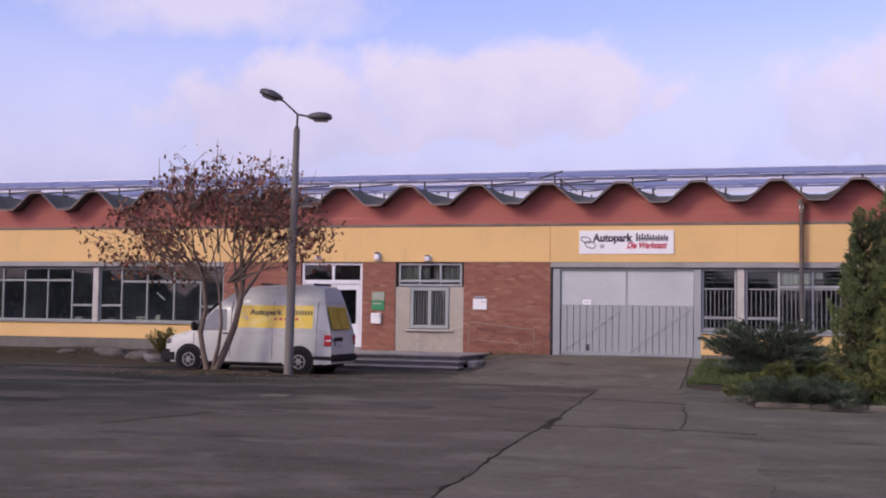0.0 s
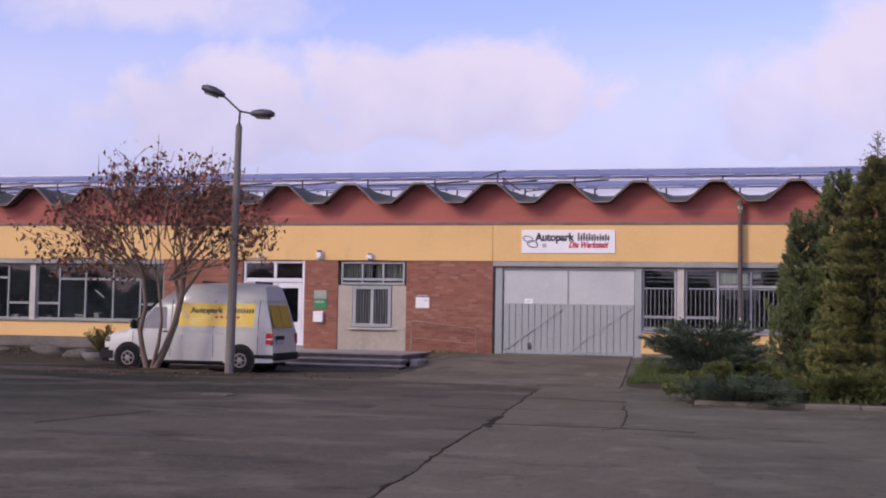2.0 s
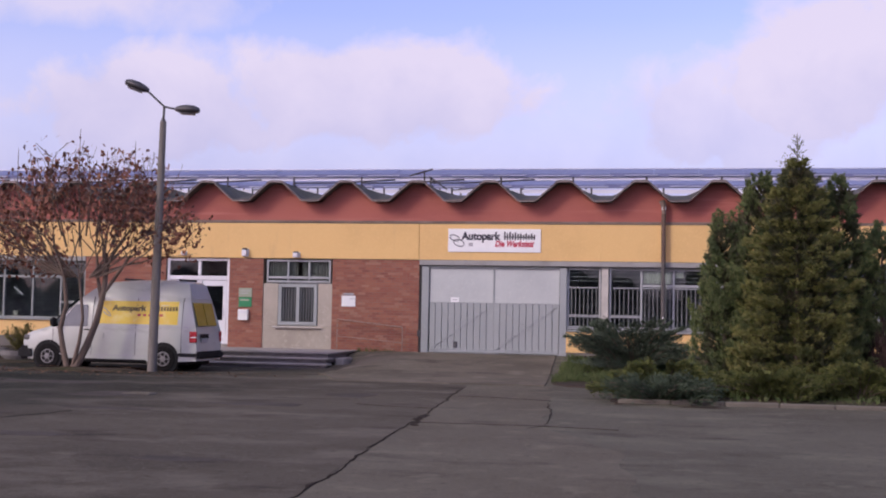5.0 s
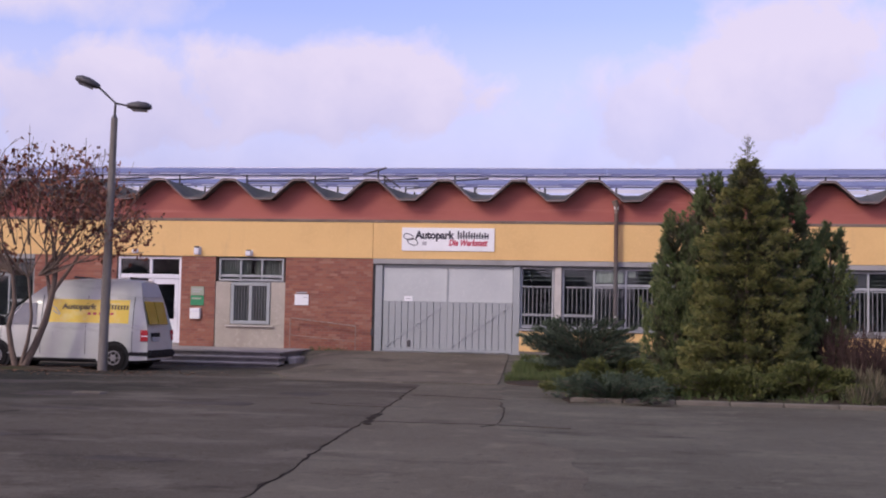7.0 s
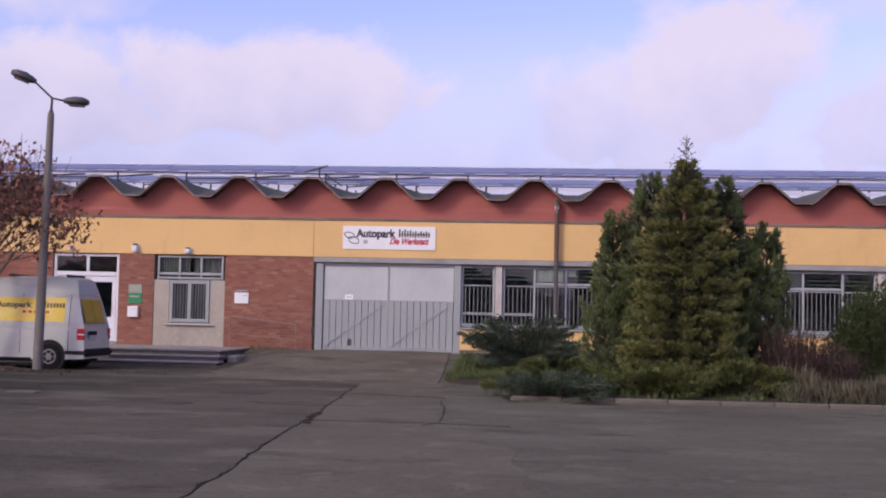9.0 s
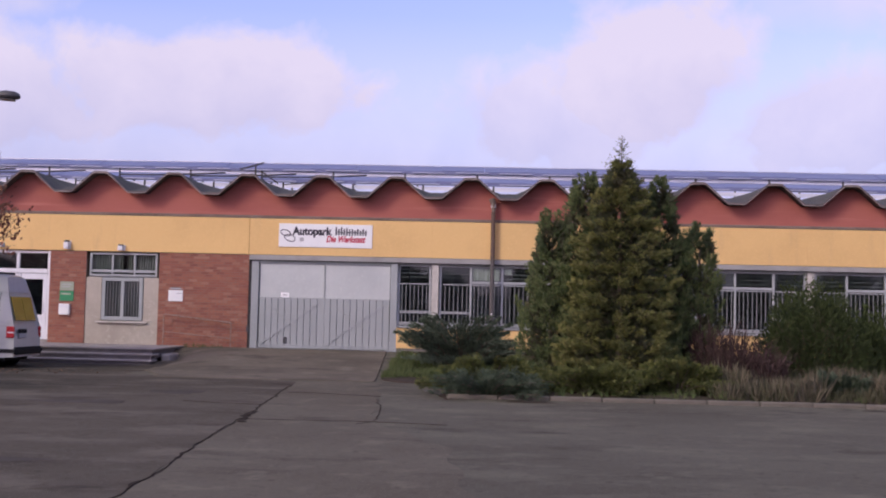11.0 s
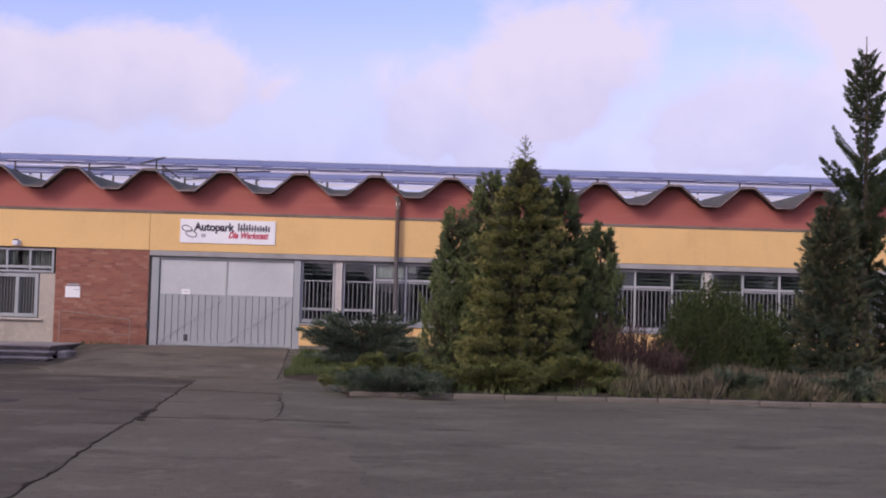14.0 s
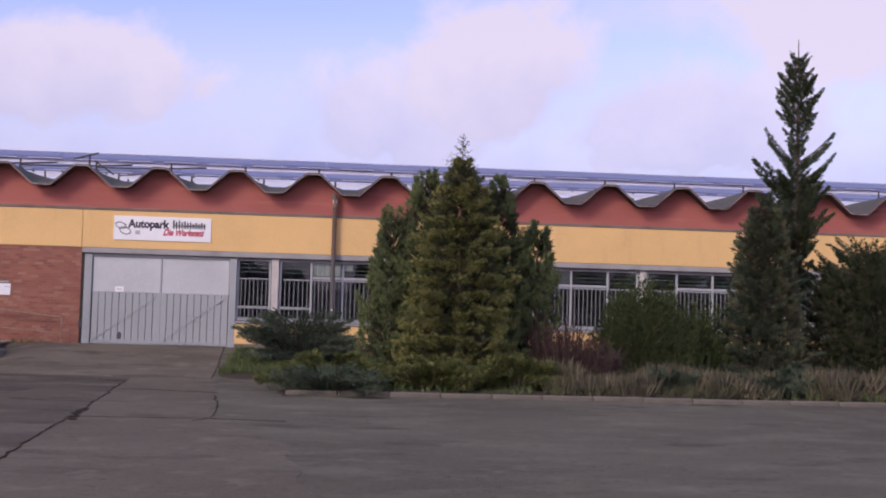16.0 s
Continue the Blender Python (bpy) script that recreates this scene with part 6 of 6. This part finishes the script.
def bough(p0, a, length, rise, curl, rnd, bm, pos, axis, size, thick, hang):
    """One bough that leaves the trunk at a slope and curls up at its tip, needles hanging from it."""
    pts = [p0 + Vector((math.cos(a) * length * f, math.sin(a) * length * f, length * (rise * f + curl * f * f))) for f in (0, 0.2, 0.4, 0.6, 0.8, 1.0)]
    tube(pts, [0.022 * (1 - 0.8 * i / 5) for i in range(6)], 4, bm, cap=False)
    m = max(10, int(length * 115 * thick))
    for i in range(m):
        f = rnd.uniform(0.12, 1.0)
        j = min(4, int(f * 5))
        p = pts[j].lerp(pts[j + 1], f * 5 - j)
        d = (pts[j + 1] - pts[j]).normalized()
        side = Vector((-d.y, d.x, 0)).normalized() * rnd.choice((-1, 1))
        wide = 0.26 * (1.1 - f) * min(1.0, length) + 0.02
        pos.append(p + side * rnd.uniform(0, wide) - Vector((0, 0, rnd.uniform(0, hang) * (1.1 - 0.8 * f))))
        axis.append(d * 0.8 + side * rnd.uniform(0.1, 0.7) + Vector((0, 0, rnd.uniform(-0.9, 0.1) * (1.2 - f))))
        size.append(rnd.uniform(0.06, 0.14))


def spruce(x, y, h, profile, step, mat, label, seed, arms=(), curl=0.35, fall=0.25, thick=1.0, hang=0.16, spike=0.0):
    """Spruce: whorls of boughs whose reach follows profile (height share, reach); arms: single long boughs (z, angle, length, rise)."""
    rnd = random.Random(seed)
    gz = ground_z(x, y)
    top = thing("spruce", label, "spruce", group="spruces")
    part("trunk", tube([(x, y, gz - 0.1), (x + 0.02, y, gz + h * 0.5), (x, y, gz + h)], [0.12, 0.065, 0.012], 8), M["bark"], top)
    bm = bmesh.new()
    pos, axis, size = [], [], []
    ks, rs = [q[0] for q in profile], [q[1] for q in profile]
    z = gz + h * ks[0]
    while z < gz + h - spike:
        k = (z - gz) / h
        reach = float(np.interp(k, ks, rs))
        a0 = rnd.uniform(0, 6.283)
        many = 5 if reach < 0.4 else 7 if reach < 1.2 else 10
        for b in range(many):
            lb = reach * rnd.uniform(0.6, 1.15)
            bough(Vector((x, y, z + rnd.gauss(0, 0.05))), a0 + 6.283 * b / many + rnd.gauss(0, 0.2), lb, -fall * (1 - k) + 0.35 * k + rnd.gauss(0, 0.08), curl, rnd, bm, pos, axis, size, thick, hang * min(1, lb + 0.2))
        z += step * (1.15 - 0.35 * k) * rnd.uniform(0.75, 1.25)
    for za, ang, length, rise in arms:
        bough(Vector((x, y, za)), radians(ang), length, rise, 0.30, rnd, bm, pos, axis, size, 2.6, 0.26)
    for i in range(24):
        a = rnd.uniform(0, 6.28)
        pos.append(Vector((x, y, gz + (h - spike) - 0.3 * i / 24)))
        axis.append(Vector((math.cos(a), math.sin(a), 0.9)))
        size.append(0.07 + 0.08 * i / 24)
    part("bough_wood", bm, M["bark"], top)
    part("needle_crown", clump_mesh("needles", pos, axis, size), mat, top)
    if rs[0] > 1:
        part("inner_crown", clump_mesh("inner_crown", *inner_points([(gz + h * k, r * 1.1) for k, r in profile], x, y, int(1300 * rs[0]), np.random.default_rng(seed))), M["heart"], top)


def dome_shrub(name, cx, cy, rx, ry, h, n, mat, label, category, seed, size=(0.12, 0.22), lumps=0.18, twigs=True):
    rnd = np.random.default_rng(seed)
    gz = ground_z(cx, cy)
    top = thing(name, label, category)
    a = rnd.uniform(0, 2 * np.pi, n)
    e = np.arcsin(rnd.uniform(0.0, 1, n))
    k = rnd.uniform(0.7, 1.03, n) * (1 + lumps * np.sin(4 * a + 5 * e + seed) + lumps * np.sin(9 * a - 8 * e) * 0.7)
    pos = np.stack([cx + rx * k * np.cos(a) * np.cos(e), cy + ry * k * np.sin(a) * np.cos(e), gz + 0.05 + h * k * np.sin(e)], 1)
    ax = np.stack([np.cos(a) * np.cos(e), np.sin(a) * np.cos(e), np.sin(e) + 0.5], 1) + rnd.normal(0, 0.35, (n, 3))
    part("foliage", clump_mesh("foliage", pos, ax, rnd.uniform(*size, n)), mat, top)
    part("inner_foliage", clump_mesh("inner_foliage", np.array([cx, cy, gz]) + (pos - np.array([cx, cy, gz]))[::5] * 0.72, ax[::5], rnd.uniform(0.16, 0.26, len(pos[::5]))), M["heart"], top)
    bm = bmesh.new()
    for i in range(9):
        b = 2 * math.pi * i / 9
        tube([(cx, cy, gz - 0.05), (cx + 0.45 * rx * math.cos(b), cy + 0.45 * ry * math.sin(b), gz + h * 0.45), (cx + 0.7 * rx * math.cos(b), cy + 0.7 * ry * math.sin(b), gz + h * 0.68)], [0.03, 0.02, 0.008], 5, bm, cap=False)
    part("stem_wood", bm, M["bark"], top)


def sprawling_juniper(cx, cy, rx, ry, h, arms, mat, label, seed, size=(0.12, 0.2), per=90, fan=0.22, least=0.25):
    """Low juniper: arching arms that fan out, feathered with short needle sprays."""
    rnd = random.Random(seed)
    gz = ground_z(cx, cy)
    top = thing("juniper", label, "juniper", group="junipers")
    bm = bmesh.new()
    pos, axis, sz = [], [], []
    for i in range(arms):
        a = rnd.uniform(0, 6.283)
        f0 = rnd.uniform(least, 1.0)
        ex, ey, ez = rx * f0 * math.cos(a), ry * f0 * math.sin(a), h * rnd.choice((0.3, 0.55, 0.8, 1.0)) * (1.15 - 0.55 * f0)
        root = Vector((cx + ex * 0.1, cy + ey * 0.1, gz))
        pts = [root + Vector((ex * f, ey * f, ez * (1 - (1 - f) ** 1.7) + 0.02)) for f in (0, 0.25, 0.5, 0.75, 1)]
        tube(pts, [0.025, 0.02, 0.015, 0.01, 0.005], 4, bm, cap=False)
        for k in range(per):
            f = rnd.uniform(0.25, 1.03)
            j = min(3, int(f * 4))
            p = pts[j].lerp(pts[j + 1], min(1.05, f * 4 - j))
            d = (pts[j + 1] - pts[j]).normalized()
            side = Vector((-d.y, d.x, 0)) * rnd.choice((-1, 1))
            pos.append(p + side * rnd.uniform(0, fan) + Vector((0, 0, rnd.gauss(0, 0.05 if fan < 0.3 else 0.025))))
            axis.append(d + side * rnd.uniform(0, 0.9) + Vector((0, 0, rnd.uniform(-0.15, 0.25))))
            sz.append(rnd.uniform(*size))
    part("stem_wood", bm, M["bark"], top)
    part("needle_spray", clump_mesh("needles", pos, axis, sz), mat, top)


def tuft_field(name, label, category, xs, ys, n, hgt, mat, seed, lean=0.35, width=1.0, bare=-0.12):
    rnd = np.random.default_rng(seed)
    x, y = rnd.uniform(*xs, n), rnd.uniform(*ys, n)
    keep = np.array([noise.noise((a * 0.9, b * 0.9, seed)) > bare for a, b in zip(x, y)])
    x, y = x[keep], y[keep]
    n = len(x)
    pos = np.array([(a, b, ground_z(a, b) + 0.02) for a, b in zip(x, y)])
    ax = np.stack([rnd.normal(0, lean, n), rnd.normal(0, lean, n), np.ones(n)], 1)
    s = rnd.uniform(hgt[0], hgt[1], n) * np.array([0.7 + 0.6 * max(0, noise.noise((a * 0.6, b * 0.6, seed + 5)) + 0.4) for a, b in zip(x, y)])
    tagged(part(name, scatter(name, [(v[0] * width, v[1], v[2]) for v in BLADE_V], BLADE_F, pos, ax, s), mat), label, category, kind="stuff")


thuja_group()
spruce(11.80, 30.0, 8.9, [(0.27, 0.34), (0.36, 0.44), (0.46, 0.66), (0.55, 0.70), (0.60, 0.42), (0.65, 0.24), (0.70, 0.30), (0.75, 0.48), (0.82, 0.56), (0.88, 0.38), (0.93, 0.22), (0.96, 0.09)], 0.27, M["spruce"],
       "tall slender dark green spruce with uneven boughs and a bare spike", 3, curl=0.45, fall=0.1, thick=2.2, hang=0.38, spike=0.5,
       arms=[(5.72, 184, 0.85, 0.75), (5.75, 172, 0.7, 0.5), (5.78, 2, 0.95, 0.55), (5.80, -14, 0.8, 0.35), (5.05, 181, 1.15, 0.40), (5.0, 166, 1.0, 0.30), (5.1, 198, 0.95, 0.35), (5.25, -3, 0.95, 0.55), (5.15, 14, 0.85, 0.45), (4.7, 10, 0.9, 0.30), (4.2, -8, 0.9, 0.05)])
spruce(10.60, 29.0, 4.75, [(0.03, 1.35), (0.2, 1.25), (0.45, 0.92), (0.7, 0.76), (0.85, 0.46), (0.96, 0.16)], 0.20, M["grey_spruce"], "younger grey-green spruce beside the tall one", 8, curl=0.22, fall=0.3, thick=1.8, hang=0.26)
spruce(13.75, 30.2, 3.6, [(0.03, 1.95), (0.35, 1.95), (0.7, 1.55), (0.9, 0.8)], 0.20, M["spruce"], "broad dark spruce with drooping boughs", 12, curl=0.22, fall=0.25, thick=1.5, hang=0.28)
spruce(16.4, 30.2, 4.3, [(0.03, 1.9), (0.35, 1.8), (0.7, 1.2), (0.92, 0.4)], 0.24, M["spruce"], "broad dark spruce with drooping boughs", 15, curl=0.22, fall=0.25, thick=0.9, hang=0.25)
dome_shrub("yew_shrub", 7.62, 29.0, 1.36, 1.2, 2.28, 12000, M["yew"], "rounded dark green yew shrub in the bed", "shrub", 21, (0.08, 0.15), lumps=0.10)
dome_shrub("yew_shrub", 9.2, 29.6, 0.85, 0.8, 1.55, 4200, M["yew"], "small rounded dark green yew shrub in the bed", "shrub", 24)
sprawling_juniper(-0.72, 33.2, 1.7, 1.3, 1.62, 84, M["blue_juniper"], "blue-green juniper with spreading layered arms", 31, (0.08, 0.16), 170, 0.42, 0.45)
sprawling_juniper(0.1, 25.1, 1.4, 0.95, 0.62, 46, M["green_juniper"], "low spreading yellow-green juniper behind the kerb", 33, (0.08, 0.15), 150)
sprawling_juniper(0.0, 23.9, 1.2, 0.72, 0.48, 50, M["grey_spruce"], "low creeping grey-green juniper hanging over the kerb", 37, (0.06, 0.12), 110)
sprawling_juniper(2.2, 24.85, 1.5, 0.8, 0.55, 46, M["green_juniper"], "low spreading yellow-green juniper behind the kerb", 34, (0.08, 0.15), 150)
sprawling_juniper(3.9, 25.2, 1.2, 0.8, 0.65, 36, M["green_juniper"], "low spreading yellow-green juniper behind the kerb", 35, (0.08, 0.15), 150)
sprawling_juniper(9.4, 24.9, 0.9, 0.7, 0.55, 22, M["grey_spruce"], "low grey-green juniper among dry grass", 36, (0.08, 0.15), 150)
sprawling_juniper(7.2, 25.1, 0.8, 0.6, 0.5, 20, M["grey_spruce"], "low grey-green juniper among dry grass", 38, (0.08, 0.15), 150)


def twig_shrub(cx, cy, r, h, n, seed, label):
    rnd = random.Random(seed)
    top = thing("barberry_shrub", label, "shrub", group="bare shrubs")
    bm = bmesh.new()
    gz = ground_z(cx, cy)
    for i in range(n):
        a, k = rnd.uniform(0, 6.28), rnd.random() ** 0.5
        e = Vector((cx + r * k * math.cos(a), cy + r * k * math.sin(a), gz + h * rnd.uniform(0.5, 1.0) * (1.1 - 0.4 * k)))
        s = Vector((cx + 0.25 * r * math.cos(a), cy + 0.25 * r * math.sin(a), gz - 0.03))
        m = s.lerp(e, 0.55) + Vector((rnd.gauss(0, 0.06), rnd.gauss(0, 0.06), 0.06))
        tube([s, m, e], [0.012, 0.009, 0.004], 4, bm, cap=False)
        for _ in range(3):
            q = m.lerp(e, rnd.random())
            tube([q, q + Vector((rnd.gauss(0, 0.14), rnd.gauss(0, 0.14), rnd.uniform(0.05, 0.25)))], [0.006, 0.003], 3, bm, cap=False)
    part("twig_mass", bm, M["twig"], top)


twig_shrub(5.25, 26.5, 0.60, 1.55, 240, 41, "bare red-brown barberry shrub in the bed")
twig_shrub(5.95, 26.3, 0.55, 1.15, 150, 42, "low bare red-brown barberry shrub in the bed")
twig_shrub(4.75, 26.9, 0.5, 1.7, 130, 43, "bare red-brown barberry shrub in the bed")
tuft_field("dry_grass", "tall straw-coloured dry grass behind the kerb", "grass", (4.6, 17.5), (23.95, 27.6), 19000, (0.10, 0.72), M["straw"], 51, 0.30, 0.17, bare=0.02)
tuft_field("meadow_grass", "uncut green-brown grass between the shrubs", "grass", (4.4, 17.5), (23.95, 27.0), 10000, (0.10, 0.40), M["weed"], 57, 0.50, 0.25, bare=-0.3)
tuft_field("low_grass", "short grass and moss in the planted bed", "grass", (-0.7, 18.0), (23.9, 29.0), 5200, (0.10, 0.22), M["grass"], 52, 0.5)
tuft_field("lawn_patch", "short green grass beside the concrete apron", "grass", (-2.7, 1.2), (30.6, 36.8), 9000, (0.12, 0.28), M["grass"], 53, 0.4)
tuft_field("verge_weeds", "dull brownish weeds along the foot of the wall", "weeds", (-32.0, -19.0), (35.2, 38.8), 4200, (0.06, 0.16), M["weed"], 54, 0.5)
tuft_field("crack_weeds", "tufts of weed along the steps", "weeds", (-9.8, -8.0), (38.7, 39.05), 90, (0.08, 0.2), M["grass"], 55, 0.4)
planter()


# ---- unseen belt of trees added behind the camera to darken window reflections ----
def reflection_belt():
    bm = bmesh.new()
    rnd = random.Random(77)
    for i in range(70):
        x = -105 + i * 3 + rnd.uniform(-1, 1)
        h = rnd.uniform(3.4, 7.0)
        r = bmesh.ops.create_icosphere(bm, subdivisions=2, radius=1)
        for v in r["verts"]:
            k = 1 + 0.4 * noise.noise(v.co * 2.1 + Vector((i, 0, 0)))
            v.co = Vector((x + v.co.x * 3.2 * k, -52 + v.co.y * 2.4 * k, h * 0.5 + v.co.z * h * 0.56 * k))
    tagged(part("backdrop", bm, M["unseen_belt"]), "unseen belt of trees added to dim the window reflections", "tree belt", kind="structure")


reflection_belt()


# ---- bricks, last ----
def brick_field(name, x0, x1, z0, z1, as_parts, label):
    """Mortar wall with proud bricks in stretcher bond."""
    wall = tagged(part(name, box(x0, x1, WY + 0.012, WY + 0.32, z0, z1), M["mortar"]), label, "wall", kind="structure")
    L, H, J = 0.24, 0.071, 0.012
    me = mesh_of("brick", box(-L / 2, L / 2, -0.02, 0.02, -H / 2, H / 2, 0.004))
    me.materials.append(M["brick"])
    rows = int((z1 - z0) / (H + J))
    rest_v, rest_f, made = [], [], 0
    for r in range(rows):
        z = z0 + J + H / 2 + r * (H + J)
        x = x0 + 0.004 - (L + J) / 2 * (r % 2)
        while x < x1 - 0.02:
            a, b = max(x, x0 + 0.002), min(x + L, x1 - 0.002)
            x += L + J
            if b - a < 0.04:
                continue
            dy = 0.003 * noise.noise((a * 7, z * 9, 2))
            if made < as_parts and b - a > L - 0.001:
                ob = part("brick", me, None, wall)
                ob.location = ((a + b) / 2, WY + 0.018 + dy, z)
                made += 1
            else:
                k = len(rest_v)
                ya, yb = WY - 0.002 + dy, WY + 0.03
                zz0, zz1 = z - H / 2, z + H / 2
                rest_v += [(a, ya, zz0), (b, ya, zz0), (b, ya, zz1), (a, ya, zz1), (a, yb, zz0), (b, yb, zz0), (b, yb, zz1), (a, yb, zz1)]
                rest_f += [tuple(k + i for i in f) for f in ((0, 1, 2, 3), (0, 4, 5, 1), (1, 5, 6, 2), (2, 6, 7, 3), (3, 7, 4, 0))]
    m2 = bpy.data.meshes.new("bricks")
    m2.from_pydata(rest_v, [], rest_f)
    m2.update()
    tagged(part("bricks", m2, M["brick_rest"], wall), kind="stuff")


brick_field("wall_brick_gate", -10.778, -7.832, 0.051, 3.478, 300, "red-brown brick wall between the office window and the gate")
brick_field("wall_brick_entrance", -14.378, -13.182, 0.051, 3.478, 200, "red-brown brick pier between the door and the office window")
brick_field("wall_brick_left", -19.598, -16.652, 0.051, 3.478, 0, "red-brown brick wall between the showroom windows and the door")
